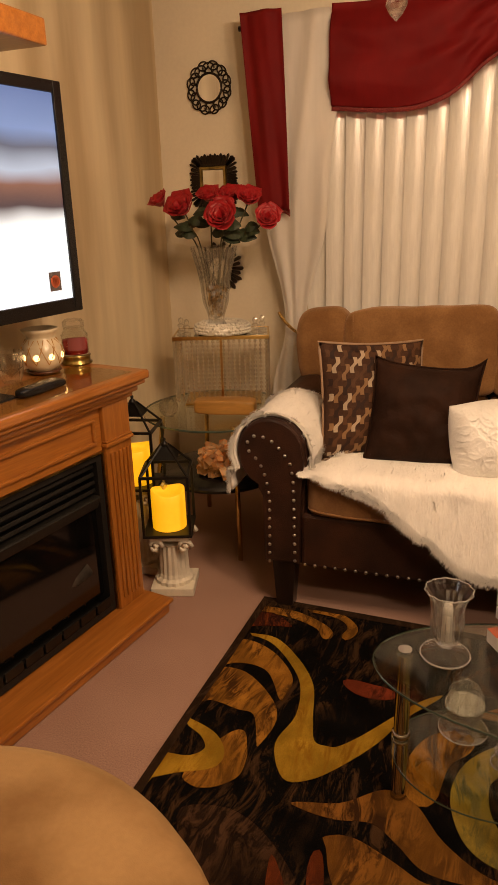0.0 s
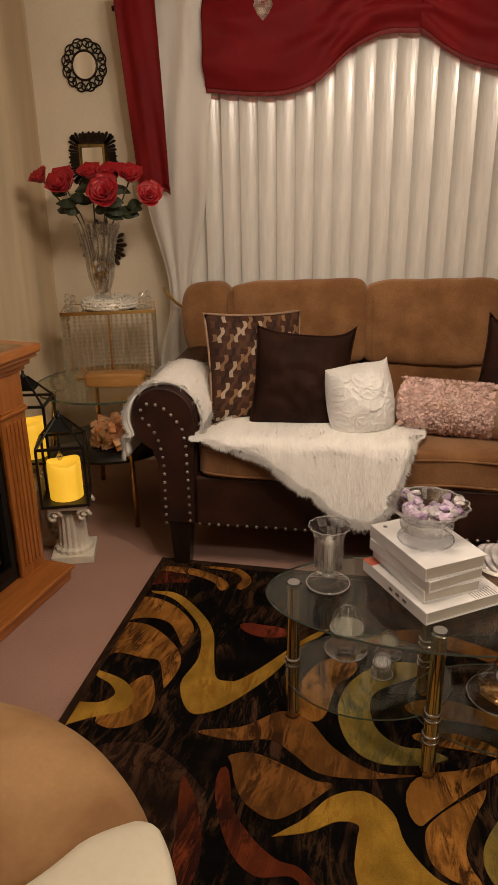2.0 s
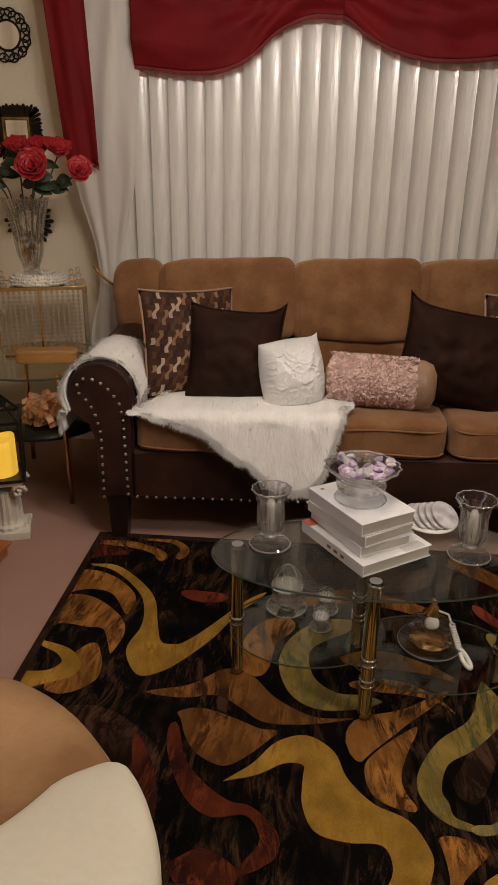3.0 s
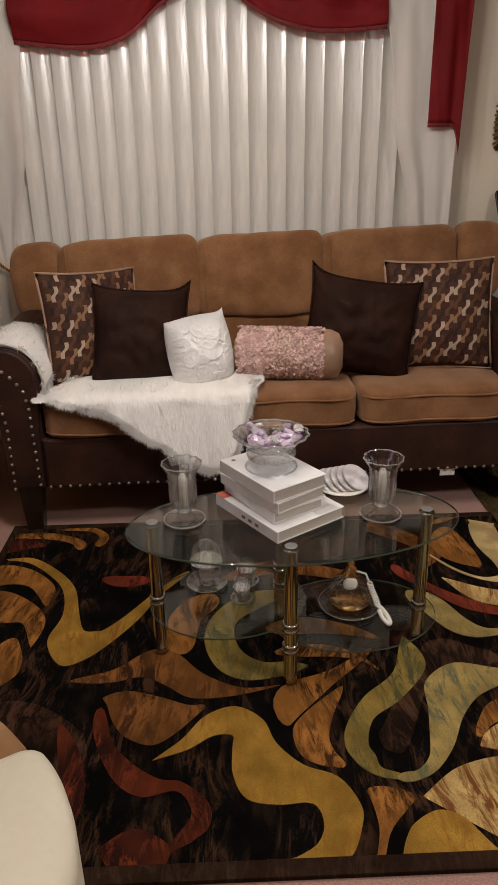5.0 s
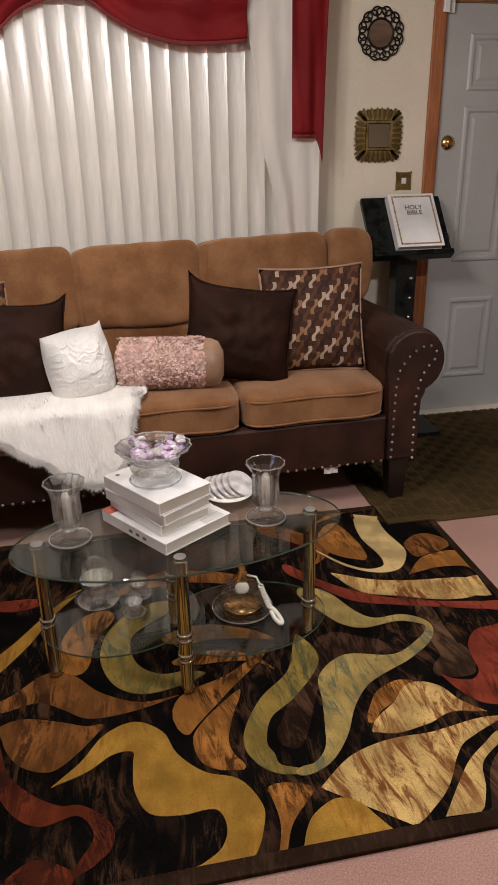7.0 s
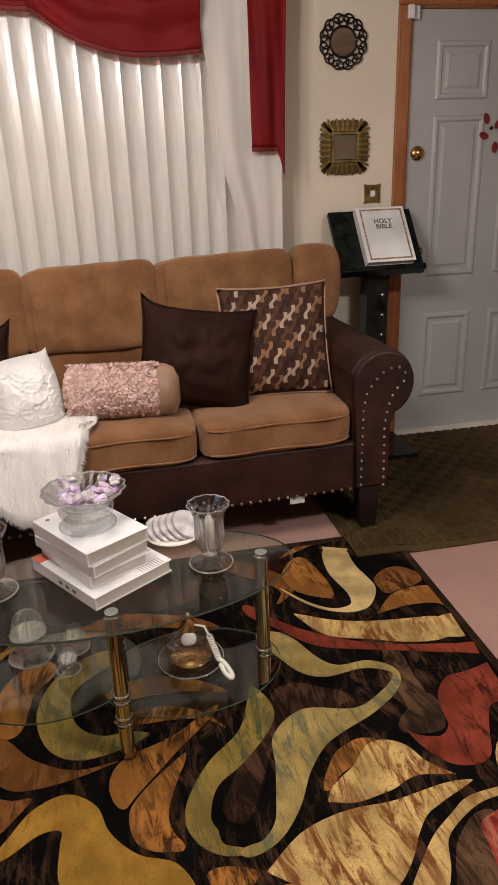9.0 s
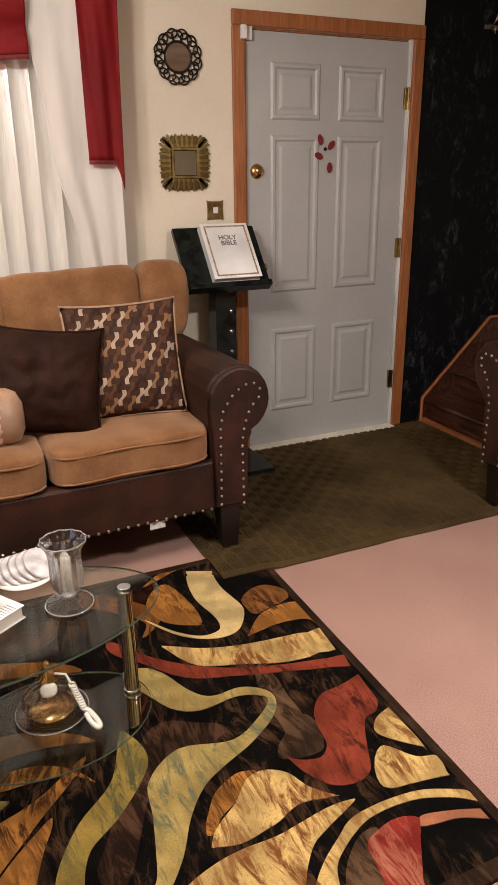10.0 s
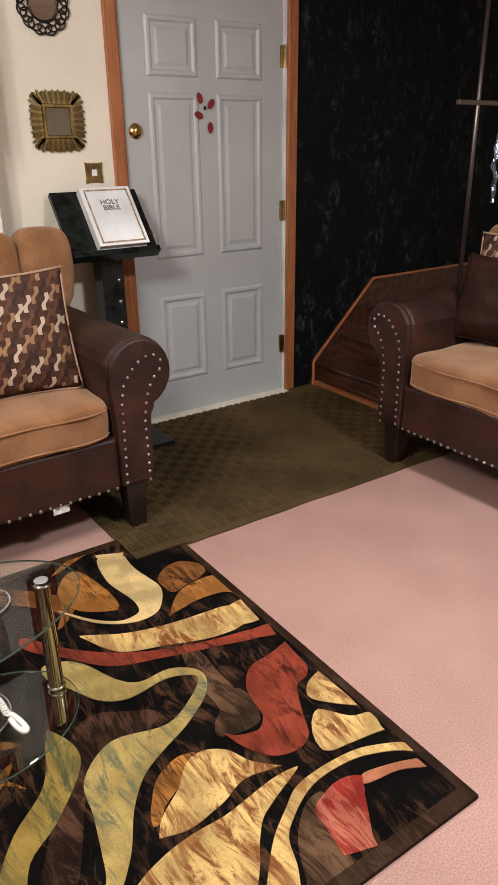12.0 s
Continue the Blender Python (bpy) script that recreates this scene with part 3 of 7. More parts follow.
part("magnet", box(0.014, 0.045, -0.012, 0.012, -0.028, 0.028, 0.004), WHITE_PAINT, sensor)
sticker = thing("petal_sticker", pose(0.395, 0.003, 1.525), "dark red flower petal decal stuck on the door", "sticker")
for dx, dz, ang in ((-0.028, 0.055, 20), (0.035, 0.03, -40), (-0.036, -0.02, 70), (0.028, -0.075, 0)):
    bm = lathe([(0.0, -0.0012), (0.018, -0.001), (0.020, 0.0)], 12)
    part("petal", bm, PETAL_DECAL, sticker, m=pose(dx, 0, dz, 90, 0, 0) @ pose(0, 0, 0, 0, 0, ang) @ Matrix.Diagonal((0.8, 1.3, -1, 1)))
part("flower_centre", lathe([(0.0, -0.0012), (0.008, -0.001), (0.009, 0.0)], 10), BLACK_PLASTIC, sticker, m=pose(0.0, 0, 0.012, 90, 0, 0) @ Matrix.Diagonal((1, 1, -1, 1)))
hook = thing("coat_hook", pose(1.41, -0.003, 2.13), "chrome double coat hook on the black wall", "coat hook")
part("back_plate", box(-0.09, 0.13, -0.008, 0, -0.012, 0.012, 0.003), CHROME, hook)
for x in (-0.045, 0.02, 0.09):
    part("prong", tube([(x, -0.008, 0), (x, -0.03, -0.03), (x - 0.012, -0.05, -0.035), (x - 0.02, -0.058, -0.005)], 0.006, 8), CHROME, hook, smooth=True)
    part("prong", tube([(x, -0.008, 0), (x + 0.008, -0.03, 0.03), (x + 0.014, -0.045, 0.075)], 0.006, 8), CHROME, hook, smooth=True)

# stairs along the black wall
stair = thing("staircase", pose(0, 0, 0), "dark varnished wooden steps to a landing beside the black wall", "staircase", kind="structure")
part("stringer", prism([(1.085, 0.0), (1.085, 0.155), (1.545, 0.605), (XR, 0.615), (XR, 0.0)], -0.03, -0.006, 0.004), STAIRWOOD, stair)
for k in range(3):
    x0 = 1.125 + 0.20 * k
    x1 = x0 + 0.20 if k < 2 else XR
    part("riser", box(x0, x0 + 0.018, -0.96, -0.03, 0.15 * k, 0.15 * k + 0.128), STAIRWOOD, stair)
    part("tread", box(x0 - 0.025, x1 - 0.0 if k == 2 else x1 + 0.0, -0.96, -0.03, 0.15 * k + 0.128, 0.15 * k + 0.15, 0.006), STAIRWOOD, stair)
for a, b in (((1.085, 0.155), (1.545, 0.605)), ((1.545, 0.605), (XR, 0.615)), ((1.085, 0.0), (1.085, 0.155))):
    part("edge_strip", tube([(a[0], -0.034, a[1]), (b[0], -0.034, b[1])], 0.009, 8), TRIM, stair, "lighter wooden edge strip")
part("base_strip", box(1.085, 1.12, -0.96, -0.03, 0.0, 0.03, 0.004), TRIM, stair)

# entry mat: one sheet, lifted where it lies over the rug's corner
RX0, RX1, RY0, RY1 = -2.60, -0.49, -2.545, -1.045


def mat_height(x, y):
    a = min(1, max(0, (RX1 + 0.04 - x) / 0.05)) * min(1, max(0, (RY1 + 0.04 - y) / 0.05))
    return 0.006 + 0.013 * a


def mat_point(u, v):
    x, y = -0.69 + 1.81 * u, -0.01 - 1.205 * v
    if v > 0.98:
        y += 0.010 * noise.noise(Vector((x * 5, 0, 3)))
    return Vector((x, y, mat_height(x, y)))


entry = thing("entry_mat", pose(0, 0, 0), "dark olive brown ribbed basketweave entry mat on the carpet", "mat")
part("backing", sheet(60, 44, mat_point, 0.005), MATFLOOR, entry)
ribs = bmesh.new()
for i in range(34):
    for j in range(22):
        cx, cy = -0.66 + 0.053 * i, -0.04 - 0.053 * j
        for k in range(4):
            o = -0.018 + 0.012 * k
            w, d = (0.004, 0.022) if (i + j) % 2 else (0.022, 0.004)
            x, y = (cx + o, cy) if (i + j) % 2 else (cx, cy + o)
            z = mat_height(x, y)
            vs = [ribs.verts.new(c) for c in ((x - w, y - d, z), (x + w, y - d, z), (x + w, y + d, z), (x - w, y + d, z), (x - w * 0.5, y - d * 0.9, z + 0.006), (x + w * 0.5, y - d * 0.9, z + 0.006), (x + w * 0.5, y + d * 0.9, z + 0.006), (x - w * 0.5, y + d * 0.9, z + 0.006))]
            for f in ((4, 5, 6, 7), (0, 1, 5, 4), (1, 2, 6, 5), (2, 3, 7, 6), (3, 0, 4, 7)):
                ribs.faces.new([vs[q] for q in f])
tagged(part("ribs", ribs, MATFLOOR, entry), kind="stuff")

# ---- rug: black ground, dark border, swirling motifs carved in the pile ----
rug = thing("area_rug", pose(-1.547, -1.80, 0), "black area rug with gold, brown and red swirl motifs", "rug")
part("ground", box(-1.055, 1.055, -0.75, 0.755, 0, 0.011, 0.003), PILE["ground"], rug)
for q in ((-1.057, 1.057, -0.752, -0.712), (-1.057, 1.057, 0.725, 0.757), (-1.057, -1.03, -0.712, 0.725), (1.03, 1.057, -0.712, 0.725)):
    part("border", box(q[0], q[1], q[2], q[3], 0.0005, 0.0135, 0.002), PILE["border"], rug)
WIDER = {"tan": 0.07, "brown": 0.02, "cream": 0.04, "rust": 0.12, "red": 0.05}
LEVEL = {"dark": 0.0116, "grey": 0.0117, "brown": 0.0119, "tan": 0.0122, "rust": 0.0122, "red": 0.0125}
laid = itertools.count()


def swirl(colour, stations):
    """A motif between two edges that run through stations (x, y, x, y), in cm from the rug's centre."""
    top = LEVEL.get(colour, 0.0128) + 0.00001 * next(laid)
    bm, last = bmesh.new(), None
    rows = spline(stations, 5)
    for i, (lx, ly, rx, ry) in enumerate(rows):
        end = min(i, len(rows) - 1 - i)
        inside = max(abs(lx), abs(rx)) < 99 and max(abs(ly), abs(ry)) < 68
        wide = WIDER.get(colour, 0.0) - ((0.42, 0.20, 0.07)[end] if end < 3 and inside else 0.0)
        lx, rx, ly, ry = lx + (lx - rx) * wide, rx + (rx - lx) * wide, ly + (ly - ry) * wide, ry + (ry - ly) * wide
        lx, rx = (max(-103, min(103, q)) / 100 for q in (lx, rx))
        ly, ry = (max(-71.2, min(72.5, q)) / 100 for q in (ly, ry))
        row = [bm.verts.new(c) for c in ((lx, ly, 0.009), (lx, ly, top), (rx, ry, top), (rx, ry, 0.009))]
        if last:
            for c in range(3):
                bm.faces.new((last[c], last[c + 1], row[c + 1], row[c]))
        last = row
    part("swirl", bm, PILE[colour], rug)


swirl("gold", [(-40, -44, -39, -44), (-33, -38, -31, -41), (-27, -30, -25, -37), (-19, -27, -20, -37), (-12, -32, -20, -41), (-9, -40, -20, -49), (-3, -47, -17, -56), (5, -51, -10, -58), (9, -59, -2, -58), (8, -65, 0, -63), (5, -71, -2, -68), (1, -74, -7, -71), (-13, -74, -12, -73)])
swirl("gold", [(-102, 51, -101, 50), (-92, 51, -93, 48), (-81, 42, -84, 40), (-73, 31, -77, 30), (-69, 17, -74, 16), (-66, 8, -76, 3), (-62, 7, -70, -8), (-59, 8, -63, -6), (-54, 14, -56, 2), (-48, 23, -49, 13), (-42, 32, -43, 26), (-35, 40, -34, 38)])
swirl("gold", [(-108, 5, -107, 4), (-101, 4, -101, 1), (-93, 1, -97, -1), (-88, -5, -94, -5), (-89, -11, -97, -9), (-98, -16, -103, -10), (-105, -21, -109, -11)])
swirl("tan", [(-111, 37, -110, 29), (-103, 46, -99, 35), (-91, 43, -90, 34), (-81, 33, -84, 27), (-79, 24, -80, 19)])
swirl("tan", [(-113, 25, -109, 11), (-105, 29, -101, 15), (-95, 29, -92, 14), (-84, 21, -86, 13), (-79, 12, -82, 5), (-80, 0, -81, 1)])
swirl("tan", [(-96, -12, -95, -19), (-90, 1, -87, -16), (-86, 4, -82, -11), (-83, 0, -81, -6)])
swirl("brown", [(-66, -14, -65, -16), (-54, -11, -54, -16), (-44, -3, -45, -14), (-36, -5, -38, -18), (-28, -14, -31, -23), (-17, -20, -20, -23), (-6, -19, -7, -20)])
swirl("brown", [(-56, -21, -54, -24), (-48, -20, -51, -31), (-39, -23, -47, -36), (-32, -26, -40, -39), (-28, -26, -34, -35), (-27, -27, -28, -28)])
swirl("olive", [(-4, 28, -3, 21), (-17, 23, -11, 16), (-25, 14, -17, 11), (-28, 4, -19, 6), (-27, -5, -18, -2), (-23, -13, -15, -7), (-16, -17, -10, -10), (-6, -16, -4, -10), (2, -13, 2, -11)])
swirl("tan", [(-10, -24, -7, -36), (-3, -19, -3, -31), (5, -16, 4, -24), (12, -12, 10, -18), (22, -4, 21, -8)])
swirl("tan", [(8, -22, 12, -20), (-1, -31, 7, -29), (-4, -37, 4, -38), (-2, -45, 5, -44), (6, -49, 8, -47)])
swirl("olive", [(31, -1, 33, 0), (29, -8, 36, -10), (25, -17, 34, -17), (16, -25, 25, -27), (10, -34, 17, -33), (8, -41, 14, -41), (10, -47, 15, -45), (14, -51, 16, -49), (20, -53, 22, -51)])
swirl("sage", [(18, -53, 20, -50), (23, -53, 24, -50), (29, -50, 28, -46), (35, -43, 30, -39), (40, -34, 32, -30), (46, -27, 34, -20), (53, -23, 44, -13), (62, -19, 58, -16), (71, -13, 68, -11), (75, -7, 73, -6), (74, -2, 71, -3), (68, 2, 65, -1), (59, 2, 54, -2), (54, 7, 47, 2), (49, 18, 42, 11), (42, 25, 36, 21)])
swirl("tan", [(56, 60, 54, 47), (65, 63, 61, 41), (69, 50, 67, 37), (70, 40, 69, 36)])
swirl("tan", [(58, 67, 57, 66), (67, 74, 64, 69), (76, 78, 74, 74)])
swirl("brown", [(87, 47, 85, 38), (97, 49, 88, 34), (103, 43, 95, 36), (102, 38, 98, 36)])
swirl("tan", [(80, 24, 80, 23), (90, 33, 91, 26), (103, 34, 101, 25), (107, 25, 104, 21)])
swirl("cream", [(53, 31, 53, 29), (63, 24, 60, 17), (75, 20, 72, 12), (89, 18, 86, 7), (103, 17, 102, 6)])
swirl("red", [(38, 42, 36, 34), (45, 30, 44, 26), (57, 18, 55, 13), (71, 10, 70, 7), (87, 5, 86, 2), (103, 2, 102, -3)])
swirl("ivory", [(75, 70, 84, 66), (73, 63, 83, 60), (72, 56, 83, 53), (72, 49, 84, 47), (74, 39, 85, 39), (74, 33, 82, 32), (72, 30, 77, 27), (66, 30, 69, 27), (59, 36, 60, 33), (52, 47, 52, 45)])
swirl("red", [(102, -8, 101, -19), (95, -10, 98, -22), (88, -11, 94, -23), (83, -16, 91, -27), (81, -22, 88, -33), (80, -28, 85, -39), (77, -31, 80, -41), (74, -31, 74, -39), (70, -29, 70, -33), (68, -26, 68, -26)])
swirl("cream", [(102, -23, 102, -23), (97, -25, 102, -28), (94, -29, 102, -34), (96, -33, 102, -37), (102, -39, 102, -40)])
swirl("cream", [(91, -33, 84, -43), (94, -36, 87, -46), (98, -41, 92, -47), (103, -43, 98, -48), (102, -48, 102, -49)])
swirl("salmon", [(102, -60, 102, -63), (97, -58, 96, -60), (90, -56, 90, -59), (87, -56, 85, -58)])
swirl("cream", [(41, -43, 42, -44), (45, -39, 48, -45), (51, -35, 54, -44), (56, -30, 58, -43), (61, -29, 63, -41), (66, -32, 67, -41), (69, -38, 70, -42), (74, -43, 74, -43)])
swirl("tan", [(41, -40, 43, -41), (44, -35, 46, -37), (48, -30, 51, -34), (54, -27, 56, -30), (58, -27, 60, -28)])
swirl("grey", [(82, -18, 80, -27), (78, -15, 77, -29), (70, -21, 72, -29), (66, -25, 67, -28)])
swirl("grey", [(75, 11, 80, 7), (72, -5, 79, -6), (72, -17, 79, -16), (71, -25, 75, -26)])
swirl("cream", [(24, -58, 40, -72), (33, -51, 50, -65), (41, -48, 55, -60), (48, -47, 58, -56), (56, -47, 62, -52), (63, -46, 66, -50), (70, -45, 71, -48), (77, -45, 77, -46)])
swirl("cream", [(105, -56, 103, -58), (100, -53, 99, -55), (93, -50, 92, -52), (86, -49, 86, -51), (79, -49, 80, -51), (73, -50, 75, -52), (68, -53, 69, -55), (62, -57, 64, -59), (57, -62, 61, -66), (49, -71, 55, -75)])
swirl("speckle", [(88, -55, 87, -58), (82, -54, 85, -60), (77, -55, 83, -63), (73, -57, 81, -66), (72, -62, 79, -69), (71, -69, 78, -72)])
swirl("grey", [(75, -53, 79, -55), (70, -56, 74, -57), (65, -61, 72, -63), (61, -69, 72, -69), (57, -77, 72, -73)])
swirl("gold", [(15, -73, 15, -73), (17, -68, 20, -73), (20, -64, 26, -73), (26, -61, 31, -73), (31, -63, 35, -74), (34, -68, 36, -74)])
swirl("tan", [(11, -53, 23, -56), (12, -58, 19, -60), (12, -65, 14, -66), (10, -72, 11, -74)])
swirl("rust", [(-57, -27, -54, -25), (-54, -38, -51, -37), (-48, -49, -45, -45), (-41, -54, -38, -50), (-33, -53, -32, -51), (-29, -59, -26, -57), (-32, -65, -26, -63), (-34, -69, -30, -67)])
swirl("rust", [(-49, -68, -47, -74), (-43, -64, -42, -74), (-38, -65, -37, -74), (-33, -68, -34, -73)])
swirl("tan", [(-104, 69, -103, 66), (-90, 69, -90, 65), (-78, 64, -80, 61), (-73, 58, -77, 55)])
swirl("tan", [(-87, 72, -86, 71), (-75, 73, -75, 70), (-67, 66, -70, 65), (-68, 57, -72, 59)])
swirl("rust", [(-107, 63, -104, 56), (-98, 65, -95, 59), (-90, 61, -89, 59)])
swirl("red", [(-65, 38, -64, 33), (-56, 37, -56, 31), (-48, 37, -47, 32)])
swirl("dark", [(-87, -21, -94, -29), (-74, -23, -82, -38), (-63, -30, -70, -49), (-53, -40, -60, -58)])
swirl("dark", [(19, -35, 16, -40), (24, -27, 19, -44), (30, -19, 24, -42), (37, -5, 37, -18), (44, -2, 54, -14), (50, -5, 61, -11)])
swirl("brown", [(35, 72, 33, 64), (48, 62, 45, 54), (58, 48, 52, 44), (52, 38, 47, 36)])
swirl("dark", [(-30, 55, -28, 40), (-12, 62, -8, 45), (8, 60, 10, 44), (26, 62, 27, 48)])
swirl("brown", [(-24, 36, -22, 31), (-6, 44, -5, 36), (12, 40, 12, 33), (28, 32, 27, 26)])
swirl("tan", [(-41, -2, -32, -7), (-40, 8, -31, 5), (-36, 19, -29, 13), (-27, 27, -22, 20)])
swirl("tan", [(-10, 8, -8, 2), (4, 10, 6, 3), (16, 6, 18, 1), (25, 0, 25, -2)])
swirl("tan", [(-8, -4, -6, -8), (6, -3, 8, -8), (16, -7, 17, -10), (22, -14, 22, -15)])
swirl("rust", [(-66, -30, -63, -32), (-62, -44, -58, -42), (-60, -58, -55, -55), (-64, -70, -58, -70)])


# ---- sofas ----
def scroll_outline(side):
    """The front of a rolled arm, base at the rail; side -1 is the arm at negative x."""
    pts = [(0.905, 0.195), (1.045, 0.195), (1.045, 0.46), (1.052, 0.50)]
    for k in range(15):
        a = radians(-68 + 16.2 * k)
        pts.append((1.012 + 0.133 * math.cos(a), 0.622 + 0.133 * math.sin(a)))
    pts += [(0.885, 0.60), (0.895, 0.48)]
    return [(side * x, z) for x, z in pts]


def nail_row(bm, pts):
    """Small domed nailheads facing -y."""
    for x, y, z in pts:
        rings = []
        for r, h in ((0.0070, 0.0), (0.0056, 0.003), (0.0030, 0.0048)):
            rings.append([bm.verts.new((x + r * math.cos(math.tau * k / 8), y - h, z + r * math.sin(math.tau * k / 8))) for k in range(8)])
        for lo, hi in zip(rings, rings[1:]):
            for k in range(8):
                bm.faces.new((lo[k], lo[(k + 1) % 8], hi[(k + 1) % 8], hi[k]))
        bm.faces.new(rings[-1])


def along(path, step):
    """Points at even steps along a path of (x, z)."""
    out, rest = [], 0.0
    for (x0, z0), (x1, z1) in zip(path, path[1:]):
        d = math.hypot(x1 - x0, z1 - z0)
        s = rest
        while s < d:
            out.append((x0 + (x1 - x0) * s / d, z0 + (z1 - z0) * s / d))
            s += step
        rest = s - d
    return out


def build_sofa(m, label):
    s = thing("sofa", m, label, "sofa", "matching sofas")
    # frame
    part("front_rail", box(-0.905, 0.905, 0.0, 0.06, 0.195, 0.40, 0.012), LEATHER, s)
    part("base", box(-1.03, 1.03, 0.06, 0.84, 0.195, 0.37, 0.01), LEATHER, s)
    part("back_frame", prism([(-1.08, 0.30), (1.08, 0.30), (1.10, 0.95), (1.04, 0.985), (-1.04, 0.985), (-1.10, 0.95)], 0.74, 0.845, 0.02), LEATHER, s)
    for side in (-1, 1):
        out = scroll_outline(side)
        part("armrest", prism(out, 0.012, 0.80, 0.012), LEATHER, s, smooth=False)
        inner = [(side * (abs(x) - (abs(x) - 1.0) * 0.06), z + (0.622 - z) * 0.02) for x, z in out]
        part("arm_front", prism(inner, -0.012, 0.016, 0.010), LEATHER, s)
        nails = bmesh.new()
        path = [(side * 1.020, 0.206), (side * 1.016, 0.46), (side * 1.028, 0.53), (side * 1.041, 0.568), (side * 1.061, 0.60), (side * 1.088, 0.628), (side * 1.094, 0.660),
                (side * 1.067, 0.686), (side * 1.032, 0.683), (side * 0.998, 0.666), (side * 0.968, 0.636), (side * 0.940, 0.594), (side * 0.928, 0.53), (side * 0.924, 0.206)]
        nail_row(nails, [(x, -0.014, z) for x, z in along(path, 0.034)])
        tagged(part("nailhead_trim", nails, NAIL, s, "pewter nailheads"), kind="stuff")
        for y in (0.05, 0.74):
            part("leg", prism([(side * 0.945, 0.0), (side * 1.005, 0.0), (side * 1.02, 0.196), (side * 0.93, 0.196)], y - 0.035, y + 0.035, 0.004), DARK_WOOD, s)
    nails = bmesh.new()
    nail_row(nails, [(x, -0.003, 0.204) for x, _ in along([(-0.89, 0), (0.89, 0)], 0.037)])
    tagged(part("nailhead_trim", nails, NAIL, s, "pewter nailheads"), kind="stuff")
    # hardware under the seat
    part("support_bar", box(-0.62, -0.18, 0.09, 0.115, 0.155, 0.18, 0.003), STEEL, s, "grey metal support bar")
    part("care_tag", box(0.64, 0.70, 0.012, 0.014, 0.165, 0.197), WHITE_PAINT, s, "white care tag")
    # cushions
    for k in range(3):
        cx = -0.6 + 0.6 * k
        seat = part("seat_cushion", soft_box(0.596, 0.70, 0.155, 9, 18, 0.07, 0.005, 0.007), SUEDE, s, smooth=True, m=pose(cx, 0.335, 0.392))
        for level, high in ((0.55, 0.122), (-0.66, 0.026)):
            welt = []
            for q in np.linspace(-0.95, 0.95, 25):
                fwd = max(0.0, 1 - abs(q) ** 9 - abs(level) ** 9) ** (1 / 9)
                welt.append((q * 0.298, -0.352 * fwd - 0.001, high + 0.003 * math.sin(q * 5 + k)))
            part("welt", tube(welt, 0.0042, 6), SUEDE, seat, smooth=True)
        part("lumbar_pad", soft_box(0.60, 0.15, 0.20, 5, 10, 0.0, 0.0), SUEDE, s, smooth=True, m=pose(cx, 0.72, 0.51))
    for k in range(3):
        w = 0.56 if k == 1 else 0.605
        cx = (-0.583, -0.012, 0.565)[k]
        pad = part("back_cushion", soft_box(w * 1.01, 0.20, 0.355, 8, 22, 0.02, 0.012, 0.009, 0.024), SUEDE, s, smooth=True, m=pose(cx, 0.715, (0.678, 0.686, 0.694)[k], -7, (-1.6, -0.8, -1.2)[k]))
        part("stitched_seam", tube([(-0.262 * w / 0.6, -0.098, z) for z in np.linspace(0.04, 0.33, 9)], 0.003, 6), SUEDE, pad, smooth=True)
    for side in (-1, 1):
        part("back_wing", soft_box(0.245, 0.18, 0.335, 3.6, 14, 0.02, 0.01), SUEDE, s, smooth=True, m=pose(side * 0.972, 0.725, 0.735 if side > 0 else 0.690, -7, 4 if side > 0 else -4))
    return s


SOFA_POSE = pose(-1.537, -1.047, 0, 0, 0, 2.5)
sofa = build_sofa(SOFA_POSE, "brown suede three-seat sofa with dark leatherette rolled arms and nailhead trim")
SOFA2_POSE = pose(0.63, -2.10, 0, 0, 0, -90)
other = copy_thing(sofa, SOFA2_POSE)
tagged(other, "brown suede sofa with dark leatherette arms facing the rug's end")


# ---- cushions ----
def pillow_front(w, h, t, u, v, pin=0.10, ear=0.0):
    """A point on a knife-edge pillow's front for u, v in -1..1; the front faces -y."""
    x = w / 2 * u * (1 - pin * (1 - u * u) * 0.0 - pin * (1 - v * v) * 0.6 * abs(u))
    z = h / 2 * v * (1 - pin * (1 - u * u) * 0.6 * abs(v))
    d = t / 2 * (max(0, 1 - abs(u) ** 2.6) ** 0.62) * (max(0, 1 - abs(v) ** 2.6) ** 0.62)
    if ear:
        pull = abs(u) ** 9 * max(0.0, v) ** 9 if u * ear > 0 else 0.0
        x, z = x + 0.3 * ear * pull, z + abs(ear) * pull
        z -= 0.5 * abs(ear) * (1 - u ** 4) * max(0.0, v) ** 2
    return Vector((x, -d, z))


PETALS = [(random.Random(k).uniform(-0.95, 0.95), -1.0 + 2.0 * (k * 0.618 % 1.0), random.Random(k + 99).uniform(0, 6.3)) for k in range(64)]


def petal_relief(u, v):
    """Overlapping gathered petals: raised rims that fall off sharply outside."""
    top = 0.0
    for k, (cu, cv, a) in enumerate(PETALS):
        du, dv = (u - cu) / 0.30, (v - cv) / 0.30
        c, s_ = math.cos(a), math.sin(a)
        r = math.hypot((du * c + dv * s_) * 1.0, (dv * c - du * s_) * 1.5)
        if r < 1:
            top = max(top, 0.35 * (k % 3) / 2 + 0.65 * r ** 3)
    return top


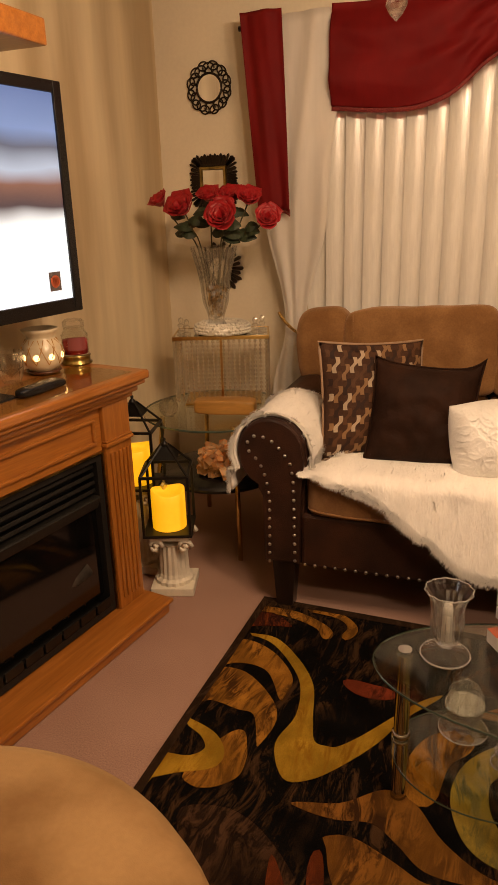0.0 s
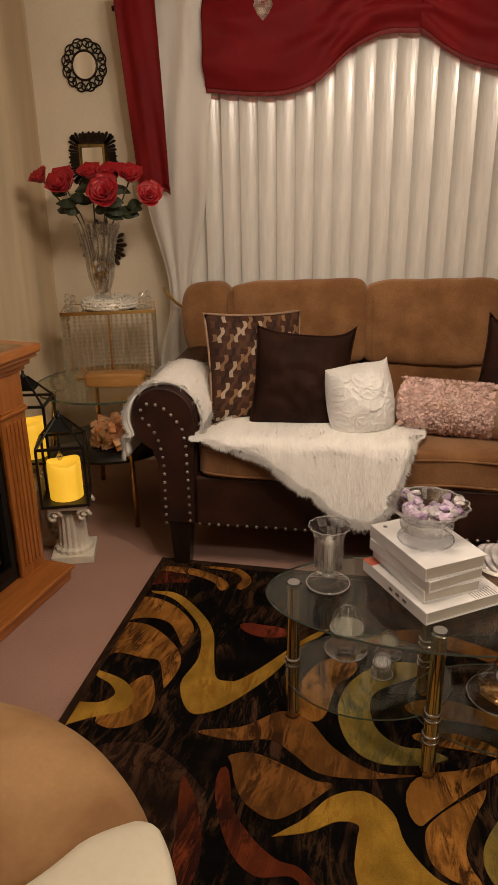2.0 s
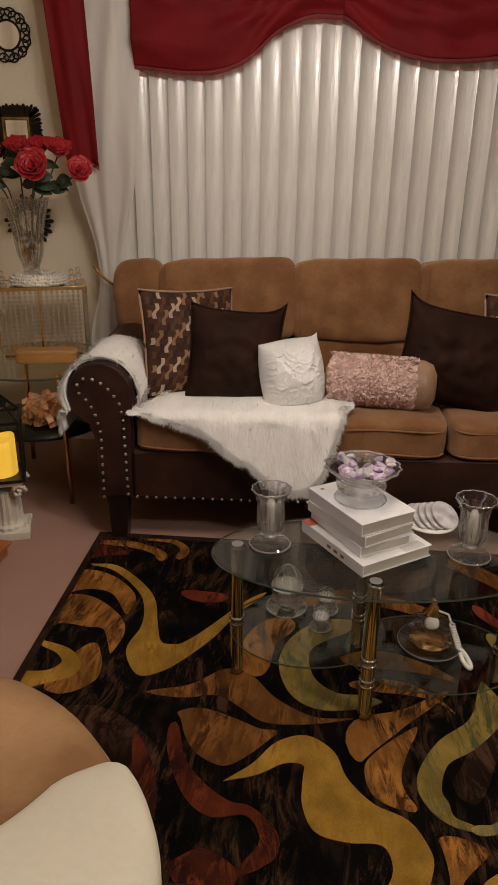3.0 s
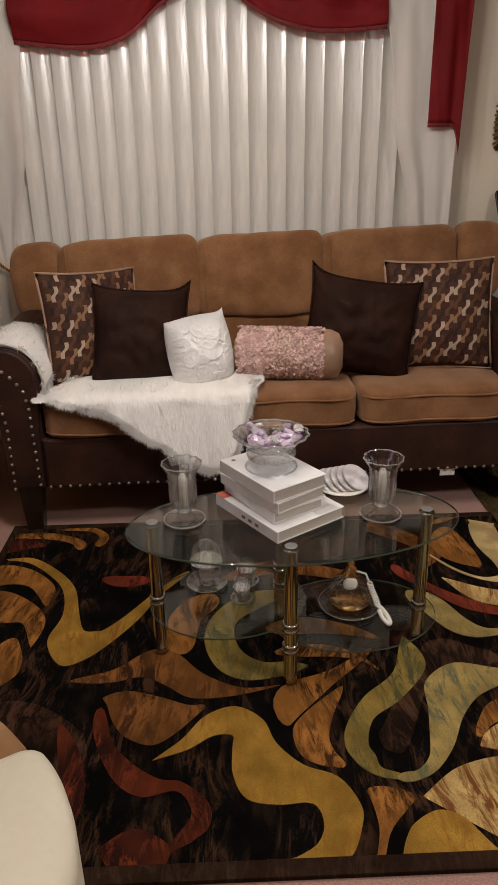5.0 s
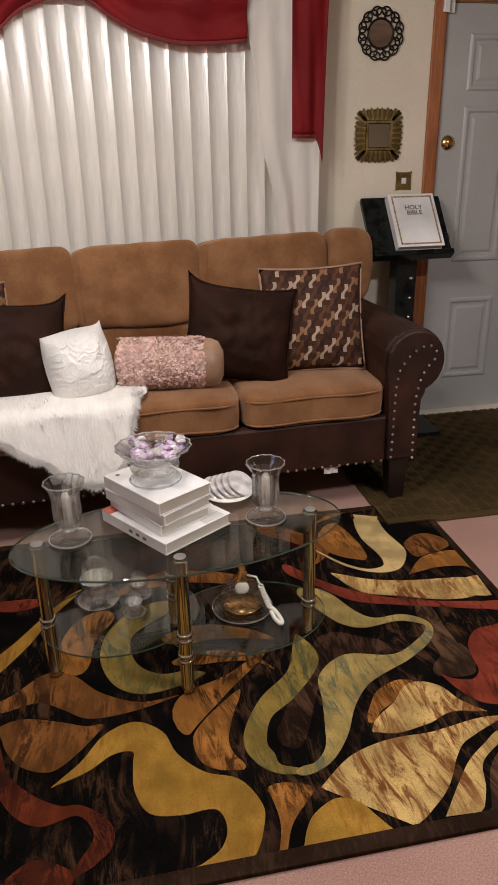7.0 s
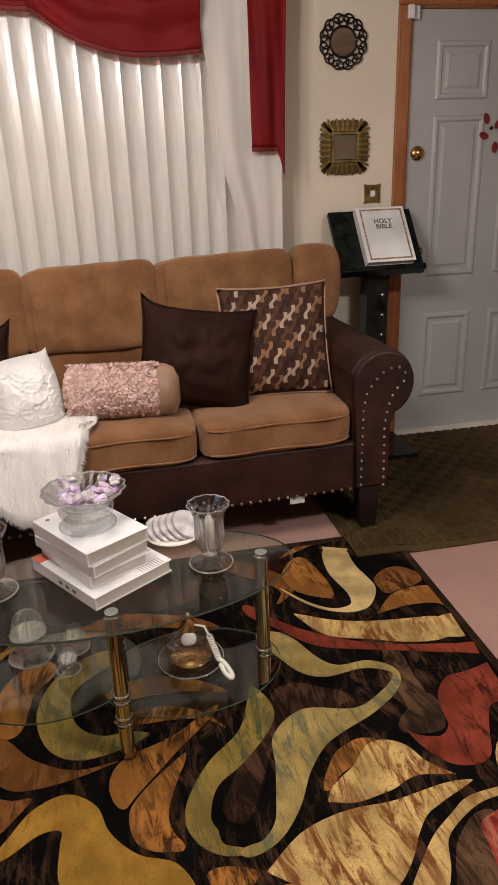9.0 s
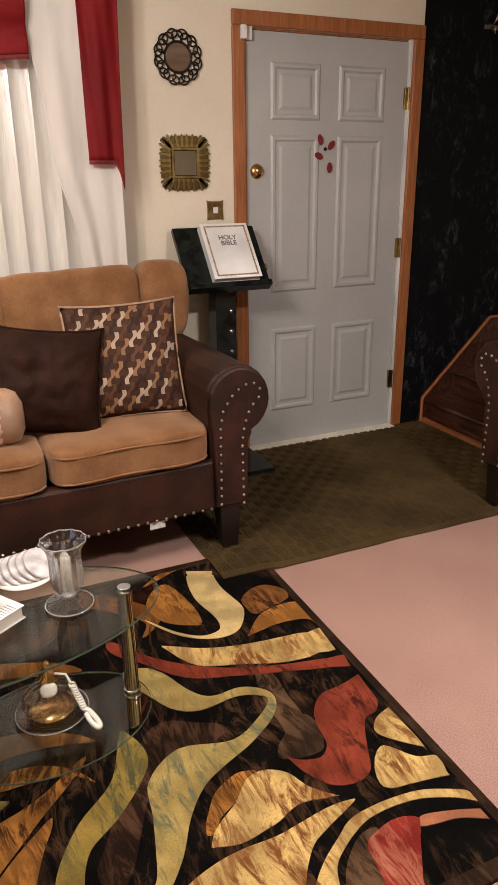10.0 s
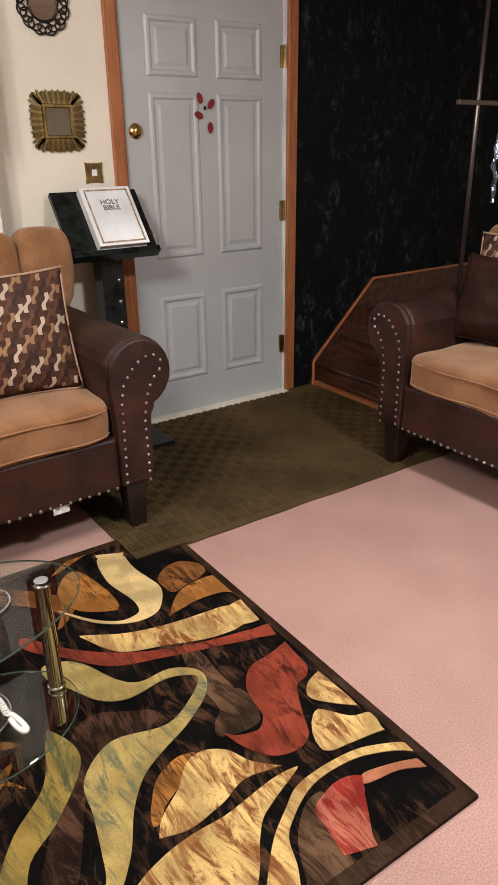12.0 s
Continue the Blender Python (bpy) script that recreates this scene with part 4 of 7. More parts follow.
def pillow_mesh(w, h, t, n=22, wrinkle=0.006, seed=0, pin=0.10, scales=0.0, ear=0.0):
    bm = bmesh.new()
    for s in (1, -1):
        vs = []
        for i in range(n + 1):
            col = []
            for j in range(n + 1):
                u, v = 2 * i / n - 1, 2 * j / n - 1
                p = pillow_front(w, h, t, u, v, pin, ear)
                if scales:
                    p.y -= scales * (1 - u ** 8) * (1 - v ** 8) * petal_relief(u, v)
                k = wrinkle * (1 - u ** 4) * (1 - v ** 4)
                p.y -= k * (noise.noise(Vector((p.x * 9 + seed, p.z * 14, seed))) + 0.5 * noise.noise(Vector((p.x * 25, p.z * 22 + seed, 1))))
                col.append(bm.verts.new((p.x, p.y * s, p.z)))
            vs.append(col)
        for i in range(n):
            for j in range(n):
                bm.faces.new((vs[i][j], vs[i + 1][j], vs[i + 1][j + 1], vs[i][j + 1]))
    bmesh.ops.remove_doubles(bm, verts=bm.verts[:], dist=1e-4)
    return bm


def edge_loop(w, h, t, n=60, pin=0.10, ear=0.0):
    pts = []
    for k in range(n):
        q = 4 * k / n
        s, f = int(q), 2 * (q - int(q)) - 1
        u, v = ((f, -1), (1, f), (-f, 1), (-1, -f))[s]
        p = pillow_front(w, h, t, u, v, pin, ear)
        pts.append((p.x, 0, p.z))
    return pts


MOTIF_MATS = [mat("woven_" + nm, c, 0.6, grain=(200, 0.15), spec=0.2, bump=0.2, bump_scale=500) for nm, c in
              (("ivory", (0.46, 0.35, 0.25)), ("beige", (0.27, 0.15, 0.075)), ("mocha", (0.105, 0.046, 0.022)), ("chocolate", (0.035, 0.016, 0.011)))]


def patterned_pillow(m, label, w=0.44, h=0.44, t=0.15):
    p = thing("throw_pillow", m, label, "pillow", "patterned pillows")
    part("cover", pillow_mesh(w, h, t, seed=3), PATTERN_BASE, p, smooth=True)
    part("piping", tube(edge_loop(w, h, t), 0.005, 8, True), TAUPE_SATIN, p, smooth=True)
    meshes = [bmesh.new() for _ in MOTIF_MATS]
    rng = random.Random(5)
    for i in range(13):
        for j in range(9):
            u0 = -0.93 + 0.155 * i
            v0 = -1.02 + 0.25 * j + 0.125 * (i % 2)
            kind = (0, 3, 1, 2)[(j + 2 * (i % 2) + i // 4) % 4] if rng.random() > 0.06 else rng.choice((0, 1, 2))
            du, dv, hw = 0.040, 0.140, 0.036
            line = [(-du, -dv), (-du, -dv * 0.3), (du, dv * 0.3), (du, dv)]
            bm, last = meshes[kind], None
            for a, b in spline(line, 3):
                row = []
                for sgn in (-1, 1):
                    u, v = u0 + a + sgn * hw, v0 + b
                    if abs(u) > 0.97 or abs(v) > 0.97:
                        row = None
                        break
                    q = pillow_front(w, h, t, u, v)
                    k = 0.006 * (1 - u ** 4) * (1 - v ** 4)
                    q.y -= k * (noise.noise(Vector((q.x * 9 + 3, q.z * 14, 3))) + 0.5 * noise.noise(Vector((q.x * 25, q.z * 22 + 3, 1)))) + (0.0035 if kind != 3 else 0.0022)
                    row.append(bm.verts.new(q))
                if row and last:
                    bm.faces.new((last[0], last[1], row[1], row[0]))
                last = row
    for bm, mm in zip(meshes, MOTIF_MATS):
        tagged(part("woven_motif", bm, mm, p), kind="stuff")
    return p


def plain_pillow(m, label, w, h, t, material, seed, ear=0.0):
    p = thing("throw_pillow", m, label, "pillow", "plain dark pillows")
    part("cover", pillow_mesh(w, h, t, 44, 0.016, seed, 0.10, 0.0, ear), material, p, smooth=True)
    part("flange", tube(edge_loop(w * 1.01, h * 1.01, t, 80, 0.10, ear), 0.004, 6, True), material, p, smooth=True)
    return p


patterned_pillow(pose(-2.262, -0.765, 0.752, -14, 3, 34), "brown and ivory wave patterned pillow against the sofa arm", 0.41, 0.43)
plain_pillow(pose(-2.070, -0.83, 0.728, -16, 5, 10), "plain dark brown satin pillow leaning on a patterned one", 0.37, 0.375, 0.18, BROWN_SATIN, 11, 0.026)
patterned_pillow(pose(-0.880, -0.735, 0.755, -14, -2, -8), "brown and ivory wave patterned pillow beside a rolled arm", 0.43, 0.44)
plain_pillow(pose(-1.205, -0.80, 0.735, -15, 8, -6), "plain dark brown satin pillow leaning on a patterned one", 0.43, 0.39, 0.18, BROWN_SATIN, 27, -0.026)
patterned_pillow(pose(1.19, -1.31, 0.80, -14, 0, -75), "brown and ivory wave patterned pillow on the far sofa", 0.42, 0.40)
plain_pillow(pose(1.02, -1.36, 0.735, -18, 6, -70), "plain dark brown satin pillow on the far sofa", 0.40, 0.36, 0.15, BROWN_SATIN, 41)

# white ruched pillow: gathered petals all over
ruched = thing("throw_pillow", pose(-1.842, -0.885, 0.672, -12, -6, 20), "small white pillow with ruched petal tucks", "pillow")
part("cover", pillow_mesh(0.235, 0.26, 0.22, 96, 0.008, 7, -0.16, 0.008, 0.014), WHITE_CLOTH, ruched, smooth=True)

# satin bolster with petal ruching between plain ends
bol = thing("bolster_pillow", pose(-1.495, -0.845, 0.640, 0, 0, -9), "round taupe satin bolster covered in rose pink petal ruching", "pillow")
prof = [(0.0, -0.215), (0.05, -0.213), (0.088, -0.195), (0.100, -0.165), (0.104, 0.0), (0.100, 0.165), (0.088, 0.195), (0.05, 0.213), (0.0, 0.215)]
part("core", lathe(prof, 36), TAUPE_SATIN, bol, "smooth taupe satin ends", True, pose(0, 0, 0, 0, 90, 0))
rng = random.Random(8)
petals = bmesh.new()
for k in range(2700):
    x, a = rng.uniform(-0.19, 0.135), rng.uniform(0, math.tau)
    frame_m = Matrix.Rotation(a, 4, "X") @ Matrix.Translation((x, 0, 0.103)) @ Euler((rng.uniform(-0.17, 0.17), rng.uniform(-0.17, 0.17), rng.uniform(0, 6.3))).to_matrix().to_4x4()
    r = rng.uniform(0.011, 0.017)
    ring = [petals.verts.new(frame_m @ Vector((r * math.cos(q), 0.7 * r * math.sin(q), 0.004 * math.cos(2 * q)))) for q in np.linspace(0, math.tau, 7)[:-1]]
    mid = petals.verts.new(frame_m @ Vector((0, 0, -0.002)))
    for i in range(6):
        petals.faces.new((ring[i], ring[(i + 1) % 6], mid))
tagged(part("petal_ruching", petals, PINK_SATIN, bol, "rose pink satin petals"), kind="stuff")


# ---- faux fur throws ----
def fur_from(f, n, length, seed, lay):
    """Tufts that stand on the sheet f(u, v) and lean along lay."""
    rng = np.random.default_rng(seed)
    N = 64
    grid = np.array([[f(i / N, j / N) for j in range(N + 1)] for i in range(N + 1)])
    uv = rng.random((n, 2))
    edge, side_k = rng.random(n) < 0.96, rng.integers(0, 4, n)
    for k in range(4):
        pick = edge & (side_k == k)
        uv[pick, k // 2] = (k % 2) + (1 - 2 * (k % 2)) * 0.05 * rng.random(pick.sum()) ** 2
    uv *= N
    ij = np.minimum(uv.astype(int), N - 1)
    fr = uv - ij
    i, j, a, b = ij[:, 0], ij[:, 1], fr[:, :1], fr[:, 1:]
    p00, p10, p01, p11 = grid[i, j], grid[i + 1, j], grid[i, j + 1], grid[i + 1, j + 1]
    p = p00 * (1 - a) * (1 - b) + p10 * a * (1 - b) + p01 * (1 - a) * b + p11 * a * b
    nrm = np.cross(p10 - p00, p01 - p00)
    nrm /= np.linalg.norm(nrm, axis=1, keepdims=True) + 1e-12
    nrm = nrm if nrm[:, 2].mean() > 0 else -nrm
    clump = np.array([noise.noise_vector(Vector(q) * 22) for q in p]) * 0.6
    d = nrm * rng.uniform(0.0, 0.15, (n, 1)) + np.array(lay) + clump + rng.uniform(-0.35, 0.35, (n, 3))
    d /= np.linalg.norm(d, axis=1, keepdims=True)
    d += nrm * np.maximum(0, 0.10 - (d * nrm).sum(1, keepdims=True))
    side = np.cross(d, nrm + rng.normal(size=(n, 3)) * 0.25)
    side /= np.linalg.norm(side, axis=1, keepdims=True) + 1e-12
    size = length * rng.uniform(0.6, 1.2, (n, 1))
    w = 0.0009
    mid = p + d * size * 0.55 + nrm * 0.002
    tip = p + d * size - np.array((0, 0, 0.15)) * size
    verts = np.stack([p - side * w, p + side * w, mid + side * w * 0.8, mid - side * w * 0.8, tip], 1).reshape(-1, 3)
    base = np.arange(n) * 5
    faces = [(k, k + 1, k + 2, k + 3) for k in base.tolist()] + [(k + 3, k + 2, k + 4) for k in base.tolist()]
    me = bpy.data.meshes.new("fur")
    me.from_pydata(verts.tolist(), [], faces)
    me.materials.append(FUR)
    me.polygons.foreach_set("use_smooth", [True] * len(me.polygons))
    soft = np.repeat(nrm + d * 0.25, 5, axis=0)
    soft /= np.linalg.norm(soft, axis=1, keepdims=True)
    me.normals_split_custom_set_from_vertices(soft.tolist())
    return me


def throw(label, f, nu, nv, tufts, length, seed, lay, flip):
    g = (lambda u, v: f(v, u)) if flip else f
    t = thing("fur_throw", pose(0, 0, 0), label, "throw blanket", "white fur throws")
    part("backing", sheet(nu, nv, g, 0.010), FUR_BASE, t, smooth=True)
    pile = new("fur", fur_from(g, tufts, length, seed, lay))
    pile.parent = t
    tagged(pile, kind="stuff")
    return t


S2W = SOFA_POSE


BACK_EDGE = spline([(0.03,), (0.27,), (0.31,), (0.27,), (0.22,), (0.13,)], 10)
DROP_EDGE = spline([(-0.005,), (0.03,), (0.085,), (0.18,), (0.285,), (0.24,), (-0.07,)], 10)


def seat_throw(u, v):
    # u along the seat, v from the back edge over the front; sofa coordinates, then the room's
    x = -0.90 + 0.83 * u
    back = BACK_EDGE[min(50, int(u * 50))][0]
    drop = DROP_EDGE[min(60, int(u * 60))][0]
    s = -back + (back + drop) * v
    z_top = 0.572 + 0.006 * noise.noise(Vector((x * 7, s * 9, 2)))
    if s < -0.03:
        y, z = -s, z_top
    elif s < 0.03:
        a = (s + 0.03) / 0.06 * math.pi / 2
        y, z = 0.03 - 0.064 * math.sin(a), z_top - 0.04 * (1 - math.cos(a))
    else:
        y, z = -0.034 - 0.006 * math.sin(x * 20) - 0.22 * (s - 0.03), z_top - 0.04 - 0.975 * (s - 0.03)
    x += 0.05 * max(0, s) * (1 if u > 0.5 else 0.3)
    return S2W @ Vector((x, y, z))


throw("white faux fur throw spread over the seat and hanging down", seat_throw, 60, 40, 36000, 0.024, 2, (0.12, -0.3, -0.15), False)


ARM_RUN = spline([(-0.872, 0.545), (-0.866, 0.62)] + [(-1.012 + 0.139 * math.cos(radians(15 + 19 * k)), 0.622 + 0.141 * math.sin(radians(15 + 19 * k))) for k in range(11)]
                 + [(-1.163, 0.55), (-1.168, 0.47)], 4)


def arm_throw(u, v):
    # v follows the arm's round from the seat outwards, u runs back along the arm
    q = ARM_RUN[min(len(ARM_RUN) - 1, int(v * (len(ARM_RUN) - 1) + 0.5))]
    y = 0.008 + 0.35 * u + 0.02 * noise.noise(Vector((v * 4, 0, 1))) + 0.02 * math.sin(v * 6)
    return S2W @ Vector((q[0], y, q[1] + 0.006 * noise.noise(Vector((u * 5, v * 6, 4)))))


throw("white faux fur throw draped over the sofa arm", arm_throw, 56, 24, 24000, 0.022, 4, (-0.2, -0.4, -0.2), True)

# ---- armchair in the foreground: round tan seat, cream leather arm ----
chair = thing("armchair", pose(-2.555, -2.868, 0), "round tan suede seat with a cream leather arm", "armchair")
part("seat_cushion", lathe([(0.0, 0.430), (0.30, 0.428), (0.42, 0.423), (0.497, 0.410), (0.535, 0.386), (0.550, 0.350), (0.54, 0.295), (0.51, 0.26), (0.0, 0.26)], 72), TAN_SUEDE, chair, smooth=True)
part("base", lathe([(0.46, 0.0), (0.48, 0.02), (0.50, 0.26), (0.0, 0.26)], 48), CREAM_LEATHER, chair, "cream leather base", True)


def arm_section(u, v):
    # u runs round the seat from the arm's front end, v over its section from the inside to the outside
    a = radians(34 - 100 * u)
    lift = 0.425 + 0.16 * min(1, u / 0.6) ** 0.8
    nose = min(1, (u / 0.06) ** 0.5)
    q = math.pi * v
    bulge = math.copysign(abs(math.cos(q)) ** 0.45, math.cos(q))
    inner = 0.47 - 0.20 * min(1, u / 0.35) ** 0.7
    outer = 0.545 + 0.055 * min(1, u / 0.35) + 0.05 * max(0.0, u - 0.2)
    r = 0.5 * (inner + outer) - 0.5 * (outer - inner) * bulge * (0.35 + 0.65 * nose)
    z = lift - 0.06 + 0.06 * math.sin(q) ** 0.45 * (0.4 + 0.6 * nose)
    if v <= 0.0 or v >= 1.0:
        z = 0.02
    return Vector((r * math.cos(a), r * math.sin(a), z))


rest = sheet(60, 26, arm_section)
for end in (0, 1):
    rest.faces.new([rest.verts.new(arm_section(end, k / 26)) for k in range(27)])
bmesh.ops.remove_doubles(rest, verts=rest.verts[:], dist=1e-4)
part("armrest", rest, CREAM_LEATHER, chair, "smooth cream leather arm", True)

# ---- glass coffee table ----
TABLE = pose(-1.563, -1.845, 0, 0, 0, 4)
table = thing("coffee_table", TABLE, "oval glass coffee table with chrome legs and two lower glass shelves", "coffee table")


def oval(a, b, z0, z1, cx=0.0, cy=0.0):
    bm = lathe([(0.0, z0), (0.985, z0), (1.0, z0 + 0.002), (1.0, z1 - 0.002), (0.985, z1), (0.0, z1)], 72)
    for v in bm.verts:
        v.co.x, v.co.y = v.co.x * a + cx, v.co.y * b + cy
    return bm


part("tabletop", oval(0.457, 0.222, 0.441, 0.449), TABLE_GLASS, table, "clear oval glass top").visible_shadow = False
def rim_of(a, b, z0, z1, cx=0.0, cy=0.0):
    bm = lathe([(1.0, z0 + 0.001), (1.003, z0 + 0.002), (1.003, z1 - 0.002), (1.0, z1 - 0.001)], 72)
    bmesh.ops.delete(bm, geom=[f for f in bm.faces if len(f.verts) > 4], context="FACES")
    for v in bm.verts:
        v.co.x, v.co.y = v.co.x * a + cx, v.co.y * b + cy
    return bm


for q in ((0.457, 0.222, 0.441, 0.449, 0, 0), (0.222, 0.175, 0.196, 0.203, -0.185, 0.005), (0.245, 0.175, 0.128, 0.135, 0.17, -0.005)):
    part("glass_edge", rim_of(*q), GLASS_EDGE, table, "green-grey polished glass edge")
part("shelf", oval(0.222, 0.175, 0.196, 0.203, -0.185, 0.005), TABLE_GLASS, table, "clear glass shelf").visible_shadow = False
part("shelf", oval(0.245, 0.175, 0.128, 0.135, 0.17, -0.005), TABLE_GLASS, table, "clear glass shelf").visible_shadow = False
for x, y, rings in ((-0.388, 0.038, (0.196,)), (-0.03, -0.135, (0.128, 0.196)), (0.378, 0.012, (0.128,)), (-0.015, 0.165, (0.128, 0.196))):
    leg = part("leg", lathe([(0.0, 0.014), (0.02, 0.014), (0.02, 0.034), (0.0185, 0.036), (0.0185, 0.436), (0.022, 0.439), (0.022, 0.441), (0.0, 0.441)], 24), CHROME, table, smooth=True, m=pose(x, y, 0))
    part("cap", lathe([(0.0, 0.4502), (0.015, 0.4500), (0.0165, 0.4496), (0.0165, 0.449), (0.0, 0.449)], 20), PAD, leg, "pale frosted cap", True)
    for z in rings:
        part("collar", lathe([(0.0188, z - 0.012), (0.0225, z - 0.01), (0.0225, z - 0.001), (0.0188, z - 0.0005)], 24), CHROME, leg, smooth=True)
        part("collar", lathe([(0.0188, z + 0.0075), (0.0225, z + 0.008), (0.0225, z + 0.016), (0.0188, z + 0.018)], 24), CHROME, leg, smooth=True)


# ---- window dressing ----
blinds = thing("vertical_blind", pose(0, 0, 0), "closed white satin vertical blinds over the window", "window blind")
part("head_rail", box(-2.70, -0.70, -0.115, -0.07, 2.085, 2.125, 0.004), WHITE_PAINT, blinds)
vane = bmesh.new()
rows = []
for z in np.linspace(0.70, 2.086, 24):
    rows.append([vane.verts.new((0.049 * q, 0.019 * (1 - q * q) + 0.0015 * noise.noise(Vector((q * 2, 0, z * 5))), z)) for q in np.linspace(-1, 1, 9)])
for a, b in zip(rows, rows[1:]):
    for k in range(8):
        vane.faces.new((a[k], a[k + 1], b[k + 1], b[k]))
first = part("vane", vane, VANE, blinds, smooth=True)
for k in range(24):
    v = first if k == 0 else new("vane", first.data)
    v.parent = blinds
    v.matrix_basis = pose(-2.66 + 0.0838 * k, -0.095, 0, 0, 0, 22 + 2.5 * math.sin(k * 2.1))

rod = thing("curtain_rod", pose(0, 0, 0), "dark metal curtain rod above the blinds", "curtain rod")
part("rod", tube([(-3.0, -0.14, 2.15), (-0.64, -0.14, 2.15)], 0.011, 12), BRONZE, rod, smooth=True)
for x in (-2.98, -1.8, -0.66):
    part("bracket", box(x - 0.008, x + 0.008, -0.14, 0.0, 2.14, 2.154, 0.002), BRONZE, rod)


def panel(name, label, f, material, nu=60, nv=40, thick=0.002, hem=False):
    c = thing(name, pose(0, 0, 0), label, "curtain", "curtains at the window")
    part("cloth", sheet(nu, nv, f, thick), material, c, smooth=True)
    if hem:
        part("hem", sheet(nu, 2, lambda u, v: f(u, 1.0) + Vector((0, 0.004, 0.012 - 0.030 * v)), 0.0015), HEM, c, "sheer single red hem", True)
    return c


HEM = mat("sheer_red_hem", (0.26, 0.035, 0.035), 0.7, grain=(60, 0.1))
tweak(HEM, lambda nodes, links, b: see_through(nodes, links, b, 0.4))


def blend(stops, v):
    for (v0, a), (v1, b) in zip(stops, stops[1:]):
        if v <= v1:
            t = (v - v0) / (v1 - v0)
            t = t * t * (3 - 2 * t)
            return a + (b - a) * t
    return stops[-1][1]


def sheer_left(u, v):
    z = 2.18 - 2.12 * v
    x0 = blend([(0, -2.87), (0.35, -2.90), (0.595, -2.80), (0.75, -2.87), (1, -2.88)], v)
    x1 = blend([(0, -2.53), (0.35, -2.60), (0.595, -2.70), (0.75, -2.62), (1, -2.58)], v)
    fold = (0.005 + 0.008 * v) * math.sin(u * 17 + 1.5 * math.sin(v * 4)) + 0.010 * math.sin(u * 7 + v * 3)
    return Vector((x0 + (x1 - x0) * u, -0.168 + fold * (1 - 0.7 * math.exp(-((v - 0.595) / 0.05) ** 2)), z))


def sheer_right(u, v):
    z = 2.18 - 2.12 * v
    x0 = blend([(0, -1.06), (0.3, -0.985), (0.5, -0.90), (0.62, -0.83), (1, -0.80)], v)
    x1 = blend([(0, -0.70), (0.5, -0.70), (1, -0.71)], v)
    fold = (0.004 + 0.012 * v) * math.sin(u * 15 + 1.2 * math.sin(v * 3)) + 0.010 * math.sin(u * 6 - v * 4)
    return Vector((x0 + (x1 - x0) * u, -0.168 + fold, z))


panel("sheer_curtain", "white sheer curtain pulled in by a gold tieback", sheer_left, SHEER)
panel("sheer_curtain", "white sheer curtain hanging loose at the window's end", sheer_right, SHEER)
tie = thing("curtain_tieback", pose(-2.80, -0.18, 0.915), "gold bead tieback round the sheer curtain", "tieback")
chain = bmesh.new()
for k in range(16):
    a = k / 15
    bmesh.ops.create_uvsphere(chain, u_segments=8, v_segments=6, radius=0.008, matrix=Matrix.Translation((-0.02 + 0.11 * a, -0.012 - 0.03 * math.sin(a * math.pi), 0.055 - 0.10 * a)))
tagged(part("bead_chain", chain, BRASS, tie, smooth=True), kind="stuff")


def swag(x0, x1, lows):
    """A swag whose lower edge follows lows from x0 to x1."""
    edge = [q[0] for q in spline([(q,) for q in lows], 12)]

    def f(u, v):
        k = u * (len(edge) - 1)
        i = min(len(edge) - 2, int(k))
        drop = edge[i] + (edge[i + 1] - edge[i]) * (k - i)
        top = 2.19 - 0.008 * math.sin(u * 7)
        z = top + (drop - top) * v
        lift = (drop - 1.78) / 0.24
        crease = 0.010 * math.sin(v * 13 + lift * 6 + u * 3) + 0.005 * math.sin(u * 9 + v * 7) + 0.010 * noise.noise(Vector((u * 5 + v * 2, v * 7 - u * 3, 3)))
        return Vector((x0 + (x1 - x0) * u, -0.195 - 0.028 * math.sin(v * math.pi) + crease, z))
    return f


panel("swag_valance", "crimson voile swag scarf draped along the rod", swag(-2.585, -1.60, (1.822, 1.809, 1.80, 1.806, 1.85, 1.952, 2.005, 2.005, 2.0)), RED, 90, 60, 0.002, True)
panel("swag_valance", "crimson voile swag scarf draped along the rod", swag(-1.70, -1.035, (2.005, 1.942, 1.892, 1.862, 1.847, 1.845, 1.849, 1.857)), RED, 80, 60, 0.002, True)


def tail(xa, xb, xc, xd, zl, zr, y):
    def f(u, v):
        z1 = zl + (zr - zl) * max(0, (u - 0.75) / 0.25) ** 2
        z = 2.19 + (z1 - 2.19) * v
        x = (xa + (xb - xa) * u) * (1 - v) + (xc + (xd - xc) * u) * v
        return Vector((x, y + 0.009 * math.sin(u * 8 + v * 2) + 0.003 * math.sin(u * 17 - v * 5), z))
    return f


panel("scarf_tail", "crimson voile scarf tail hanging beside the sheer", tail(-2.965, -2.785, -2.905, -2.755, 1.425, 1.41, -0.22), RED, 40, 40, 0.002, True)
panel("scarf_tail", "crimson voile scarf tail hanging beside the door wall", tail(-0.845, -0.675, -0.838, -0.70, 1.48, 1.365, -0.22), RED, 40, 40, 0.002, True)


